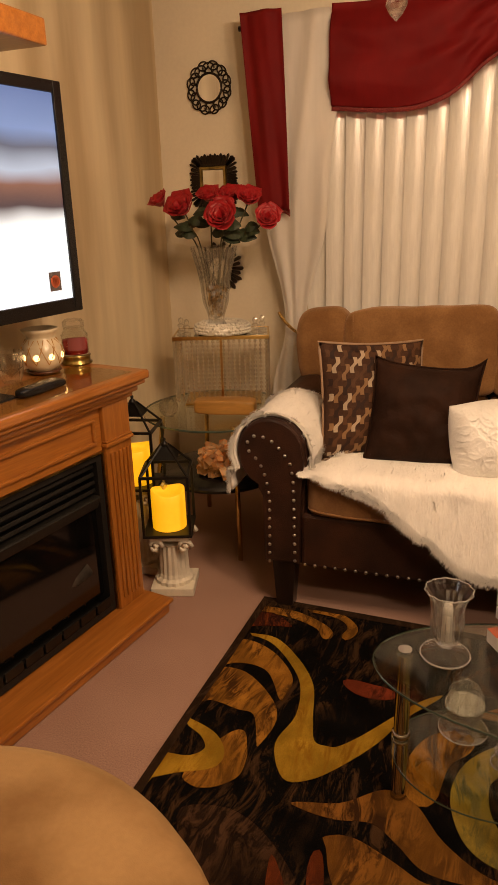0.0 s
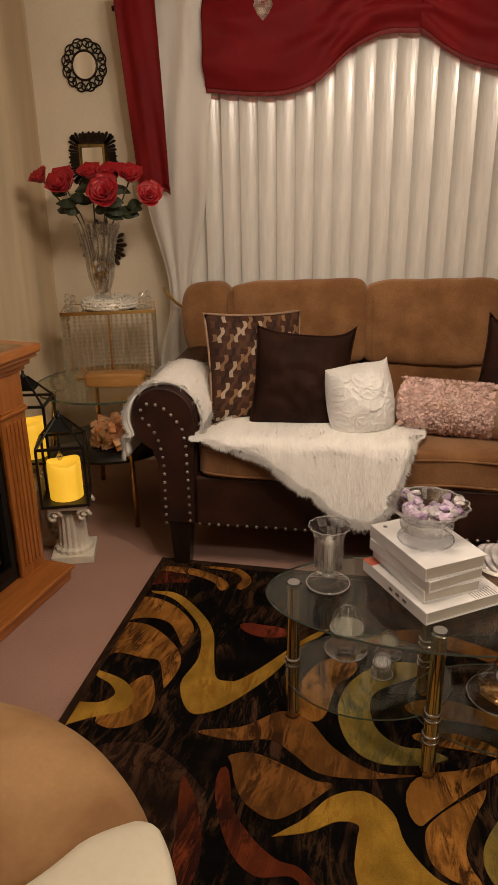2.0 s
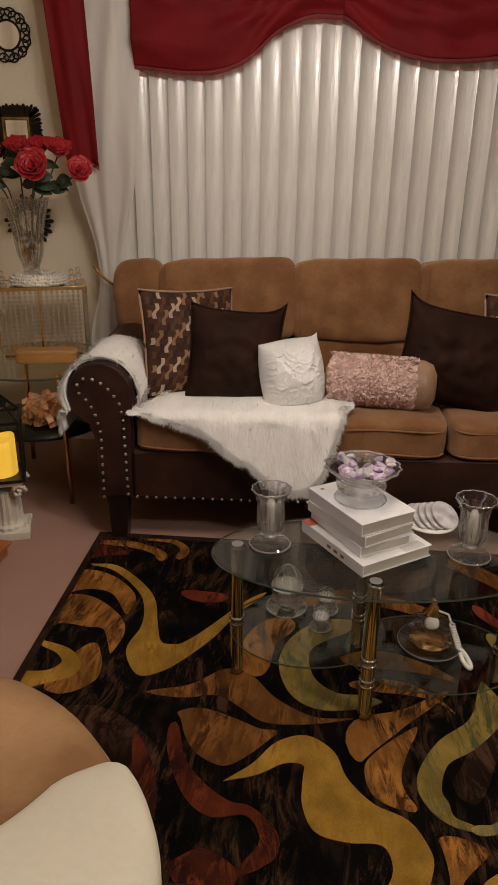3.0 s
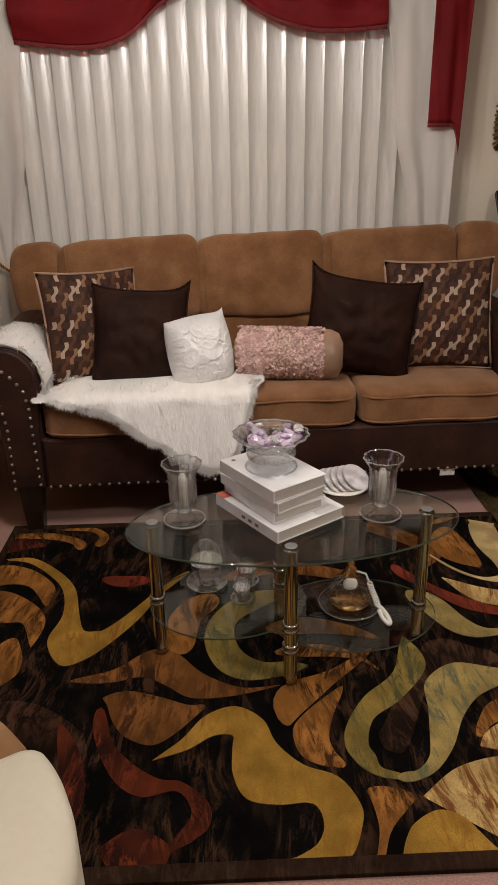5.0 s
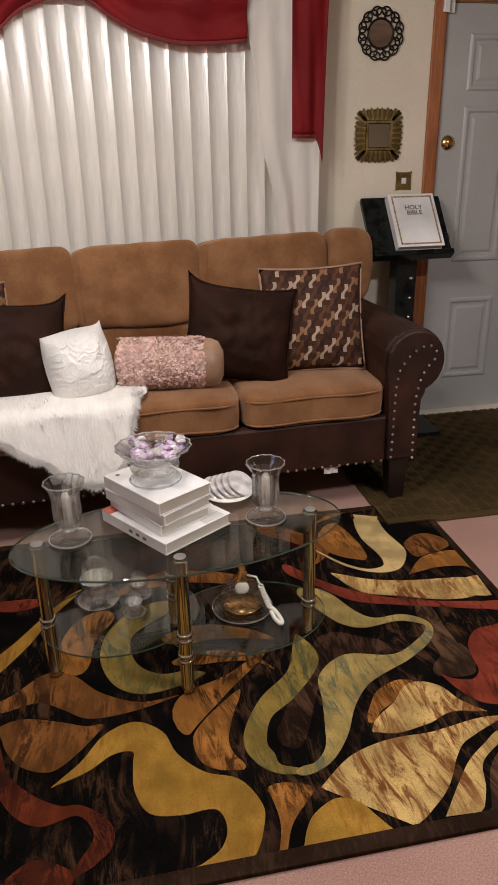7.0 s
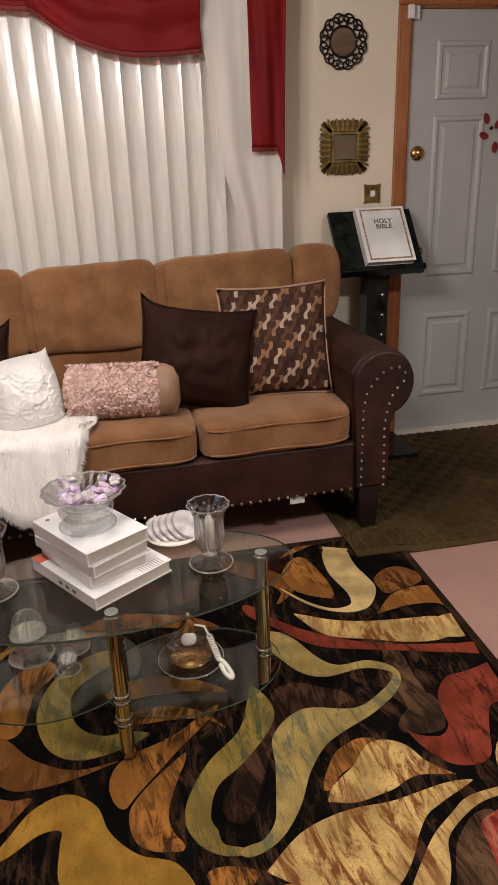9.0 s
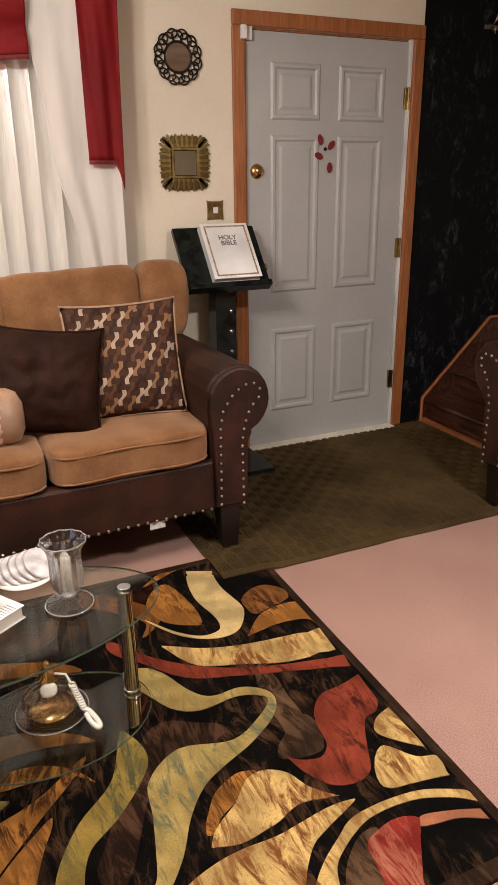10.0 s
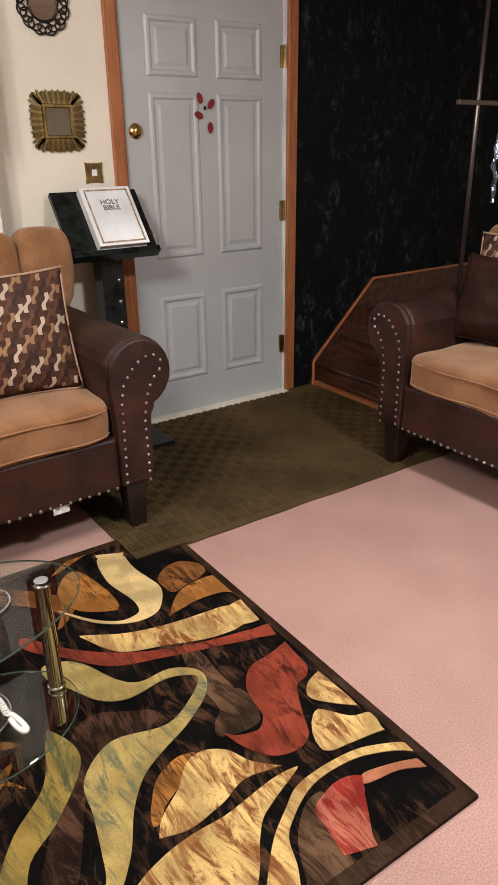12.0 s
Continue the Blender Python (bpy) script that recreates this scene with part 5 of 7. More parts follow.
# ---- wall mirrors ----
def loop_mirror(x, z):
    t = thing("wall_mirror", pose(x, 0, z), "small round mirror in a dark interlaced loop frame", "mirror", "round loop mirrors")
    part("mirror_glass", lathe([(0, -0.010), (0.056, -0.010), (0.060, -0.006), (0.060, 0.0)], 36), MIRROR, t, m=pose(0, 0, 0, 90, 0, 0) @ Matrix.Diagonal((1, 1, -1, 1)))
    rim = [(0.061 * math.cos(a), -0.010, 0.061 * math.sin(a)) for a in np.linspace(0, math.tau, 41)[:-1]]
    part("rim", tube(rim, 0.0055, 8, True), BRONZE, t, smooth=True)
    for n, off, mid, rad, wide, y in ((12, 0.0, 0.082, 0.022, 0.027, -0.008), (12, 0.5, 0.093, 0.018, 0.023, -0.012)):
        for k in range(n):
            a = math.tau * (k + off) / n
            pts = []
            for q in np.linspace(0, math.tau, 21)[:-1]:
                r, w = mid + rad * math.cos(q), wide * math.sin(q)
                pts.append((r * math.cos(a) - w * math.sin(a), y - 0.003 * math.sin(q), r * math.sin(a) + w * math.cos(a)))
            part("loop", tube(pts, 0.0036, 6, True), BRONZE, t, smooth=True)


def ray_mirror(x, z, finish, label):
    t = thing("wall_mirror", pose(x, 0, z), label, "mirror", "square sunburst mirrors")
    part("mirror_glass", box(-0.052, 0.052, -0.016, -0.004, -0.052, 0.052), MIRROR, t)
    fr = bmesh.new()
    loops = []
    for r, y in ((0.052, -0.013), (0.056, -0.022), (0.066, -0.022), (0.070, -0.012), (0.070, 0.0)):
        loops.append([fr.verts.new((sx * r, y, sz * r)) for sx, sz in ((-1, -1), (1, -1), (1, 1), (-1, 1))])
    for a, b in zip(loops, loops[1:]):
        for k in range(4):
            fr.faces.new((a[k], a[(k + 1) % 4], b[(k + 1) % 4], b[k]))
    part("inner_frame", fr, ANTIQUE_BRASS, t, "brass inner lip")
    ray = prism([(-0.0042, 0.0), (0.0042, 0.0), (0.0055, 0.05), (0.0, 0.056), (-0.0055, 0.05)], -0.012, -0.003)
    ray_data = None
    for side in range(4):
        for k in range(13):
            q = -1 + 2 * k / 12
            length = 1.0 + (0.12 if k % 2 else 0.0) + 0.12 * abs(q) ** 3
            lean = -38 * q * abs(q)
            if ray_data is None:
                ob = part("ray", ray, finish, t)
                ray_data = ob.data
            else:
                ob = new("ray", ray_data)
                ob.parent = t
            if k % 2 == 0:
                ob.material_slots[0].link = "OBJECT"
                ob.material_slots[0].material = DARK_BRASS if finish == ANTIQUE_BRASS else BRONZE
            ob.matrix_basis = pose(0, 0, 0, 0, 90 * side, 0) @ pose(0.064 * q, -0.002 * (k % 2), 0.062, 0, -lean, 0) @ Matrix.Diagonal((1.0 if k % 2 else 1.55, 1, length, 1))


loop_mirror(-3.207, 1.958)
loop_mirror(-0.367, 1.905)
ray_mirror(-3.203, 1.555, BRONZE, "square mirror in a dark brass sunburst frame above roses")
ray_mirror(-0.354, 1.472, ANTIQUE_BRASS, "square mirror in a brass sunburst frame above the lectern")
sun = thing("wall_mirror", pose(-3.19, 0, 1.155), "dark sunburst mirror partly hidden by the vase", "mirror")
part("mirror_glass", lathe([(0, -0.012), (0.05, -0.012), (0.056, 0.0)], 30), MIRROR, sun, m=pose(0, 0, 0, 90, 0, 0) @ Matrix.Diagonal((1, 1, -1, 1)))
data = None
for k in range(28):
    if data is None:
        ob = part("ray", prism([(-0.005, 0.05), (0.005, 0.05), (0.009, 0.115), (0.0, 0.125), (-0.009, 0.115)], -0.012, -0.003), BRONZE, sun)
        data = ob.data
    else:
        ob = new("ray", data)
        ob.parent = sun
    ob.matrix_basis = pose(0, -0.001 * (k % 2), 0, 0, 360 * k / 28, 0) @ Matrix.Diagonal((1, 1, 0.9 + 0.12 * (k % 2), 1))
plate = thing("switch_plate", pose(-0.209, 0, 1.262), "small ornate bronze light switch plate", "switch plate")
part("plate", prism([(-0.042, -0.045), (-0.02, -0.038), (0.02, -0.038), (0.042, -0.045), (0.036, 0.0), (0.042, 0.045), (0.02, 0.038), (-0.02, 0.038), (-0.042, 0.045), (-0.036, 0.0)], -0.009, 0, 0.002), ANTIQUE_BRASS, plate)
part("switch", box(-0.012, 0.012, -0.015, -0.009, -0.014, 0.014, 0.002), WHITE_PAINT, plate)

# ---- lectern with a large book ----
lec = thing("lectern", pose(-0.24, -0.15, 0), "black marble lectern stand with silver studs on its post", "lectern")
TILT = pose(0, 0.0, 1.067, 50.5, 0, 0)
part("slanted_top", box(-0.206, 0.206, -0.158, 0.158, -0.028, 0.0, 0.004), MARBLE, lec, m=TILT)
part("ledge", box(-0.206, 0.206, -0.185, -0.158, -0.03, 0.022, 0.004), MARBLE, lec, m=TILT)
part("post", box(-0.052, 0.052, -0.045, 0.055, 0.03, 1.03, 0.004), MARBLE, lec)
part("foot", box(-0.18, 0.18, -0.21, 0.12, 0.0065, 0.03, 0.004), MARBLE, lec)
for z in np.arange(0.12, 0.95, 0.098):
    part("stud", lathe([(0, 0.007), (0.008, 0.006), (0.014, 0.0)], 14), NAIL, lec, smooth=True, m=pose(0.026, -0.045, z, 90, 0, 0))
bible = thing("book", pose(-0.24, -0.15, 0) @ TILT @ pose(0.035, -0.012, 0.001), "closed white holy book with a gold border on the lectern", "book")
part("cover", box(-0.118, 0.118, -0.142, 0.155, 0.036, 0.041, 0.0015), COVER_WHITE, bible)
part("cover", box(-0.118, 0.118, -0.142, 0.155, 0.0, 0.005, 0.0015), COVER_WHITE, bible, "white back cover")
part("spine", box(-0.121, -0.114, -0.142, 0.155, 0.0, 0.041, 0.002), COVER_WHITE, bible)
part("page_block", box(-0.113, 0.112, -0.136, 0.149, 0.005, 0.036), PAPER, bible, "grey-gold page edges")
for q in ((-0.104, 0.104, -0.130, -0.122), (-0.104, 0.104, 0.135, 0.143), (-0.104, -0.096, -0.122, 0.135), (0.096, 0.104, -0.122, 0.135)):
    part("border", box(*q, 0.0408, 0.0415), GOLD_INK, bible, "gold border")
for word, y in (("HOLY", 0.066), ("BIBLE", 0.036)):
    cu = bpy.data.curves.new("title", "FONT")
    cu.body, cu.size, cu.align_x, cu.extrude = word, 0.034, "CENTER", 0.0003
    cu.offset = 0.0008
    tmp = new("title_tmp", cu)
    bpy.context.view_layer.update()
    me = bpy.data.meshes.new_from_object(tmp.evaluated_get(bpy.context.evaluated_depsgraph_get()))
    bpy.data.objects.remove(tmp)
    me.materials.clear()
    me.materials.append(INK)
    ob = new("title", me)
    ob.parent = bible
    ob.matrix_basis = pose(0.0, y, 0.0414)


# ---- glassware on the coffee table ----
TOP = 0.4492


def rim_ring(r, z, thick, seg=40, lobes=0, flute=0.0):
    """A thick ring round clear ware that draws its bright edge highlight."""
    pts = []
    for k in range(seg):
        a = math.tau * k / seg
        rr = r * (1 - flute * (0.5 + 0.5 * math.cos(lobes * a)))
        pts.append((rr * math.cos(a), rr * math.sin(a), z))
    return tube(pts, thick, 6, True)



def hurricane(x, y, seed):
    t = thing("candle_holder", pose(x, y, TOP, 0, 0, seed), "cut crystal hurricane candle holder with a white candle", "candle holder", "crystal candle holders")
    part("foot", lathe([(0.0, 0.0), (0.054, 0.0), (0.057, 0.004), (0.052, 0.010), (0.026, 0.017), (0.016, 0.026), (0.014, 0.034), (0.0, 0.034)], 60, 0.07, 20), CRYSTAL, t)
    part("rim", rim_ring(0.056, 0.005, 0.0022, 60), CRYSTAL_GLINT, t, "crystal edge with its highlight whitened in", True)
    part("knop", lathe([(0.012, 0.024), (0.019, 0.029), (0.019, 0.033), (0.013, 0.038)], 16), CRYSTAL_GLINT, t, "faceted crystal knop")
    bowl_part = part("bowl", lathe([(0.014, 0.034), (0.028, 0.042), (0.037, 0.058), (0.039, 0.085), (0.038, 0.125), (0.042, 0.150), (0.054, 0.168), (0.056, 0.172), (0.053, 0.172), (0.0395, 0.150), (0.035, 0.125), (0.036, 0.085), (0.034, 0.060), (0.024, 0.046), (0.0, 0.040)], 48, 0.07, 12), CRYSTAL, t)
    part("rim", rim_ring(0.0545, 0.172, 0.0017, 48, 12, 0.07), CRYSTAL_GLINT, bowl_part, "crystal edge with its highlight whitened in", True)
    # cuts in whitened glass, drawn as bright highlight strokes
    for k in range(12):
        a = math.tau * k / 12
        c_, s_ = math.cos(a), math.sin(a)
        part("cut", tube([(0.0355 * c_, 0.0355 * s_, 0.060), (0.0368 * c_, 0.0368 * s_, 0.09), (0.0360 * c_, 0.0360 * s_, 0.122)], 0.0016, 5, False, lambda q: 0.3 + 2.6 * q * (1 - q)), CRYSTAL_GLINT, bowl_part)
    c = part("candle", lathe([(0.0, 0.041), (0.012, 0.041), (0.0115, 0.125), (0.009, 0.135), (0.005, 0.14), (0.0, 0.14)], 18), WAX_WHITE, t, "white wax candle", True)
    part("wick", tube([(0, 0, 0.139), (0.001, 0, 0.148)], 0.0008, 6), INK, c)


hurricane(-1.863, -1.829, 0)
hurricane(-1.323, -1.83, 15)
ANG = 34.5
B0 = Vector((-1.601, -1.79, 0))
bdir = Matrix.Rotation(radians(ANG), 4, "Z")


def stacked_book(w, d, z0, h, turn, dx, dy, label, cap=None):
    b = thing("book", Matrix.Translation(B0 + Vector((dx, dy, z0))) @ pose(0, 0, 0, 0, 0, ANG + turn), label, "book", "stack of books")
    part("page_block", box(-w / 2 + 0.004, w / 2 - 0.005, -d / 2 + 0.005, d / 2 - 0.005, 0.002, h - 0.002), PAPER, b, "cream page edges")
    for z in (0.0, h - 0.0025):
        part("cover", box(-w / 2, w / 2, -d / 2, d / 2, z, z + 0.0025, 0.0008), COVER_WHITE, b)
    part("spine", box(-w / 2 - 0.001, -w / 2 + 0.003, -d / 2, d / 2, 0.0005, h - 0.0005, 0.001), COVER_WHITE, b)
    return b


low = stacked_book(0.232, 0.282, TOP, 0.034, 0, 0, 0, "large white paperback with an orange-red corner, lowest of a stack")
part("colour_patch", box(-0.1175, -0.06, 0.10, 0.1412, 0.0338, 0.0346), COVER_RED, low, "orange-red corner of the cover")
for k in range(3):
    part("spine_mark", box(-0.1178, -0.1168, -0.06 + 0.03 * k, -0.045 + 0.03 * k, 0.012, 0.02), INK, low)
for k in range(9):
    part("crosshatch", box(0.03 + 0.008 * k, 0.0315 + 0.008 * k, -0.138, -0.105, 0.0338, 0.0344), INK, low)
stacked_book(0.165, 0.245, TOP + 0.0344, 0.03, -3, -0.016, 0.006, "white hardback book in a stack")
stacked_book(0.17, 0.25, TOP + 0.0646, 0.031, 2, -0.018, 0.006, "white hardback book with a dark spine mark in a stack")
topb = stacked_book(0.178, 0.25, TOP + 0.0958, 0.036, -1, -0.018, 0.008, "thick white paperback on top of a stack")
part("cover_mark", lathe([(0, 0.0006), (0.006, 0.0006), (0.0062, 0)], 12), INK, topb, m=pose(-0.06, 0.1, 0.036))
BOWLZ = TOP + 0.1322
bowl = thing("crystal_bowl", pose(-1.622, -1.785, BOWLZ), "footed cut crystal bowl filled with amethyst stones", "bowl")
part("foot", lathe([(0.0, 0.0), (0.070, 0.0), (0.073, 0.006), (0.066, 0.012), (0.055, 0.022), (0.0, 0.024)], 48, 0.06, 16), CRYSTAL, bowl)
part("rim", rim_ring(0.1035, 0.101, 0.0024, 64, 16, 0.06), CRYSTAL_GLINT, bowl, "crystal edge with its highlight whitened in", True)
part("rim", rim_ring(0.070, 0.005, 0.0024, 48), CRYSTAL_GLINT, bowl, "crystal edge with its highlight whitened in", True)
part("rim", rim_ring(0.062, 0.0625, 0.0022, 48), CRYSTAL_GLINT, bowl, "crystal edge with its highlight whitened in", True)
part("basin", lathe([(0.050, 0.022), (0.066, 0.034), (0.070, 0.05), (0.064, 0.062), (0.078, 0.078), (0.104, 0.098), (0.107, 0.101), (0.103, 0.101), (0.074, 0.080), (0.058, 0.064), (0.0, 0.05)], 48, 0.06, 16), CRYSTAL, bowl)
rng = random.Random(12)
for k in range(44):
    r, a = 0.082 * math.sqrt(rng.random()), rng.uniform(0, math.tau)
    st = bmesh.new()
    bmesh.ops.create_icosphere(st, subdivisions=1, radius=1)
    sx, sy, sz = rng.uniform(0.012, 0.022), rng.uniform(0.010, 0.016), rng.uniform(0.007, 0.011)
    for v in st.verts:
        v.co = Vector((v.co.x * sx, v.co.y * sy, v.co.z * sz)) * rng.uniform(0.75, 1.2)
    zz = 0.068 + 0.024 * (r / 0.082) + rng.uniform(0, 0.026) * (1 - 0.5 * r / 0.082)
    part("stone", st, QUARTZ if rng.random() < 0.3 else AMETHYST, bowl, m=pose(r * math.cos(a), r * math.sin(a), zz, rng.uniform(-40, 40), rng.uniform(-40, 40), rng.uniform(0, 360)))
dish = thing("shell_dish", pose(-1.405, -1.665, TOP, 0, 0, -20), "white dish of overlapping mother of pearl slices", "dish")
part("plate", lathe([(0.0, 0.0), (0.045, 0.0), (0.075, 0.012), (0.078, 0.015), (0.044, 0.006), (0.0, 0.005)], 36), WAX_WHITE, dish, smooth=True)
for k in range(5):
    sl = lathe([(0.0, 0.0), (0.042, 0.0), (0.048, 0.005), (0.042, 0.010), (0.0, 0.010)], 28)
    part("slice", sl, QUARTZ, dish, smooth=True, m=pose(-0.035 + 0.018 * k, 0.004 * k, 0.016 + 0.004 * k, 14, 34, 0))


def crystal_egg(x, y, z, h, r, label):
    e = thing("crystal_egg", pose(x, y, z), label, "ornament", "crystal eggs")
    part("saucer", lathe([(0.0, 0.0), (r * 0.9, 0.0), (r * 1.25, 0.008), (r * 1.27, 0.011), (r * 0.85, 0.005), (0.0, 0.005)], 36), CRYSTAL, e)
    prof = [(r * 0.45, 0.006), (r * 0.5, 0.014)]
    for k in range(13):
        a = math.pi * (0.12 + 0.88 * k / 12)
        prof.append((max(1e-6, r * math.sin(a) * (1.0 - 0.12 * (k / 12))), 0.014 + (h - 0.014) * (1 - math.cos(a)) / 2))
    part("egg", lathe(prof, 32, 0.06, 14), CRYSTAL, e)
    mid = 0.014 + (h - 0.014) * 0.5
    part("rim", rim_ring(r * 1.25, 0.010, 0.0018, 40), CRYSTAL_GLINT, e, "crystal edge with its highlight whitened in", True)
    # spiral cuts, whitened to draw the egg's glints
    for k in range(7):
        a = math.tau * k / 7
        pts = [(r * 0.97 * math.sin(q) * math.cos(a + 0.5 * q), r * 0.97 * math.sin(q) * math.sin(a + 0.5 * q), 0.014 + (h - 0.014) * (1 - math.cos(q)) / 2) for q in np.linspace(0.5, 2.9, 9)]
        part("cut", tube(pts, 0.0011, 5), CRYSTAL_GLINT, e)
    part("seam_ring", lathe([(r * 0.97, mid - 0.002), (r * 1.02, mid), (r * 0.97, mid + 0.002)], 32), CRYSTAL_GLINT, e)


crystal_egg(-1.812, -1.775, 0.2034, 0.150, 0.047, "large cut crystal egg on a glass saucer")
crystal_egg(-1.712, -1.862, 0.2034, 0.075, 0.024, "small cut crystal egg on a glass saucer")
crystal_egg(-1.695, -1.775, 0.2034, 0.085, 0.028, "medium cut crystal egg on a glass saucer")
atom = thing("perfume_atomizer", pose(-1.392, -1.80, 0.1354), "faceted glass perfume atomizer with gold cap and white tassel", "perfume bottle")
part("tray", lathe([(0.0, 0.0), (0.085, 0.0), (0.092, 0.006), (0.085, 0.008), (0.0, 0.008)], 40), CRYSTAL, atom, smooth=True)
part("bottle", lathe([(0.0, 0.018), (0.05, 0.018), (0.070, 0.026), (0.073, 0.040), (0.066, 0.062), (0.045, 0.083), (0.022, 0.094), (0.016, 0.10), (0.0, 0.10)], 40, 0.05, 20), CRYSTAL, atom)
part("rim", rim_ring(0.090, 0.0065, 0.002, 48), CRYSTAL_GLINT, atom, "crystal edge with its highlight whitened in", True)
part("base_ring", lathe([(0.052, 0.008), (0.058, 0.012), (0.055, 0.018), (0.0, 0.019)], 32), BRASS, atom, smooth=True)
part("cap", lathe([(0.0, 0.10), (0.026, 0.10), (0.027, 0.106), (0.016, 0.112), (0.017, 0.124), (0.010, 0.132), (0.012, 0.140), (0.005, 0.152), (0.0, 0.153)], 24), BRASS, atom, "gold metal cap", True)
part("shell", soft_box(0.04, 0.02, 0.034, 2.4, 6), WAX_WHITE, atom, "white pearl medallion", True, pose(-0.005, -0.035, 0.072, -20, 0, 0))
hose = [(0.015, -0.01, 0.118), (0.04, -0.02, 0.115), (0.048, -0.03, 0.095)]
coil = [(0.05 + 0.007 * math.cos(k * 1.3) + 0.0004 * k, -0.032 - 0.0008 * k + 0.007 * math.sin(k * 1.3), 0.092 - 0.0011 * k) for k in range(50)]
part("hose", tube(hose + coil, 0.0032, 6), WAX_WHITE, atom, "white coiled hose", True)
part("squeeze_bulb", tube(spline([(0.0696, -0.071, 0.038), (0.080, -0.078, 0.034), (0.092, -0.098, 0.022), (0.097, -0.112, 0.012), (0.090, -0.114, 0.010), (0.078, -0.098, 0.018), (0.071, -0.078, 0.031)], 5), 0.0062, 10), WAX_WHITE, atom, "white looped tassel end", True)

# ---- chandelier over the table ----
chand = thing("chandelier", pose(LAMP.x, LAMP.y, 0), "small brass chandelier with clear crystal drops", "chandelier")
part("stem", tube([(0, 0, 1.86), (0, 0, ZC - 0.03)], 0.008, 10), BRASS, chand, smooth=True)
part("canopy", lathe([(0.0, ZC - 0.03), (0.05, ZC - 0.03), (0.06, ZC - 0.008), (0.06, ZC)], 28), BRASS, chand, smooth=True)
part("hub", lathe([(0.0, 1.84), (0.03, 1.85), (0.04, 1.88), (0.02, 1.91), (0.012, 1.95), (0.0, 1.95)], 24), BRASS, chand, smooth=True)
for k in range(5):
    ang = math.tau * (k + 0.3) / 5
    c, s_ = math.cos(ang), math.sin(ang)
    arm = part("arm", tube([(q * c, q * s_, z) for q, z in ((0.02, 1.88), (0.09, 1.85), (0.16, 1.87), (0.20, 1.93))], 0.006, 8), BRASS, chand, smooth=True)
    part("socket", lathe([(0.0, 1.93), (0.014, 1.93), (0.016, 1.965), (0.0, 1.965)], 14), BRASS, arm, m=pose(0.2 * c, 0.2 * s_, 0))
    b = part("bulb", lathe([(0.0, 1.965), (0.010, 1.97), (0.017, 1.99), (0.013, 2.015), (0.0, 2.03)], 14), BULB, arm, smooth=True, m=pose(0.2 * c, 0.2 * s_, 0))
    b.visible_shadow = False
DROP = [(0.0, 0.0), (0.010, 0.010), (0.018, 0.024), (0.016, 0.034), (0.006, 0.048), (0.003, 0.062), (0.0, 0.064)]
for x, y, z in ((-0.16, -0.05, 1.722), (0.035, 0.03, 1.765), (-0.08, 0.05, 1.79), (0.09, -0.06, 1.79), (-0.05, -0.09, 1.80)):
    d = part("crystal_drop", lathe(DROP, 8), CRYSTAL, chand, "faceted clear crystal", m=pose(x, y, z))
    part("hanger", tube([(0, 0, 0.063), (-x * 0.15, -y * 0.15, 1.855 - z)], 0.0012, 5), CHROME, d)

# ---- pole stand and foil strip by the stairs ----
pole = thing("pole_stand", pose(1.78, -0.5, 0.45), "tall slim metal pole stand with a cross bar on the landing", "pole stand")
part("pole", tube([(0, 0, 0.02), (0, 0, 1.90)], 0.0125, 14), STEEL, pole, smooth=True)
part("foot", lathe([(0.0, 0.0), (0.12, 0.0), (0.12, 0.012), (0.02, 0.03), (0.0, 0.03)], 30), STEEL, pole, smooth=True)
part("cross_bar", box(-0.16, 0.26, -0.014, 0.014, 1.10, 1.125, 0.004), STEEL, pole)
streamer = thing("foil_streamer", pose(1.96, -0.52, 1.0), "crumpled silver blue foil streamer hanging from a cross bar", "streamer")
part("foil", sheet(6, 30, lambda u, v: Vector((-0.02 + 0.04 * u + 0.012 * math.sin(v * 9), 0.02 * noise.noise(Vector((u * 3, v * 9, 0))), 0.55 - 0.5 * v)), 0.001), FOIL, streamer)

# ---- fireplace, television and shelf on the left wall ----
FP = pose(-2.956, -1.18, 0, 0, 0, 82.3)
fire = thing("fireplace", FP, "oak electric fireplace with fluted pilasters and a black firebox", "fireplace")
W = 1.22


def ledge(x0, x1, y0, y1, steps):
    """Mouldings stepping in towards the body: (z0, z1, inset)."""
    bm = bmesh.new()
    for z0, z1, ins in steps:
        merge(bm, box(x0 + ins, x1 - ins, y0 + ins, y1, z0, z1, min(0.008, (z1 - z0) * 0.35)))
    return bm


part("mantel_shelf", ledge(-W, 0, 0, 0.42, [(0.888, 0.92, 0.0), (0.872, 0.8875, 0.012), (0.848, 0.8715, 0.03), (0.83, 0.8475, 0.045)]), OAK_H, fire)
for x0 in (-0.20, -W + 0.065):
    pil = part("pilaster", box(x0, x0 + 0.135, 0.055, 0.10, 0.06, 0.83, 0.003), OAK, fire)
    for k in range(5):
        part("flute", box(x0 + 0.018 + 0.0215 * k, x0 + 0.031 + 0.0215 * k, 0.048, 0.056, 0.10, 0.66, 0.004), OAK, pil)
    part("capital", ledge(x0 - 0.006, x0 + 0.141, 0.044, 0.10, [(0.685, 0.70, 0.0), (0.70, 0.708, 0.004)]), OAK_H, pil)
part("side_panel", box(-0.075, -0.065, 0.10, 0.30, 0.06, 0.83), OAK, fire)
part("side_panel", box(-W + 0.065, -W + 0.075, 0.10, 0.30, 0.06, 0.83), OAK, fire)
part("header", box(-W + 0.20, -0.20, 0.07, 0.10, 0.675, 0.83, 0.002), OAK_H, fire)
hp = bmesh.new()
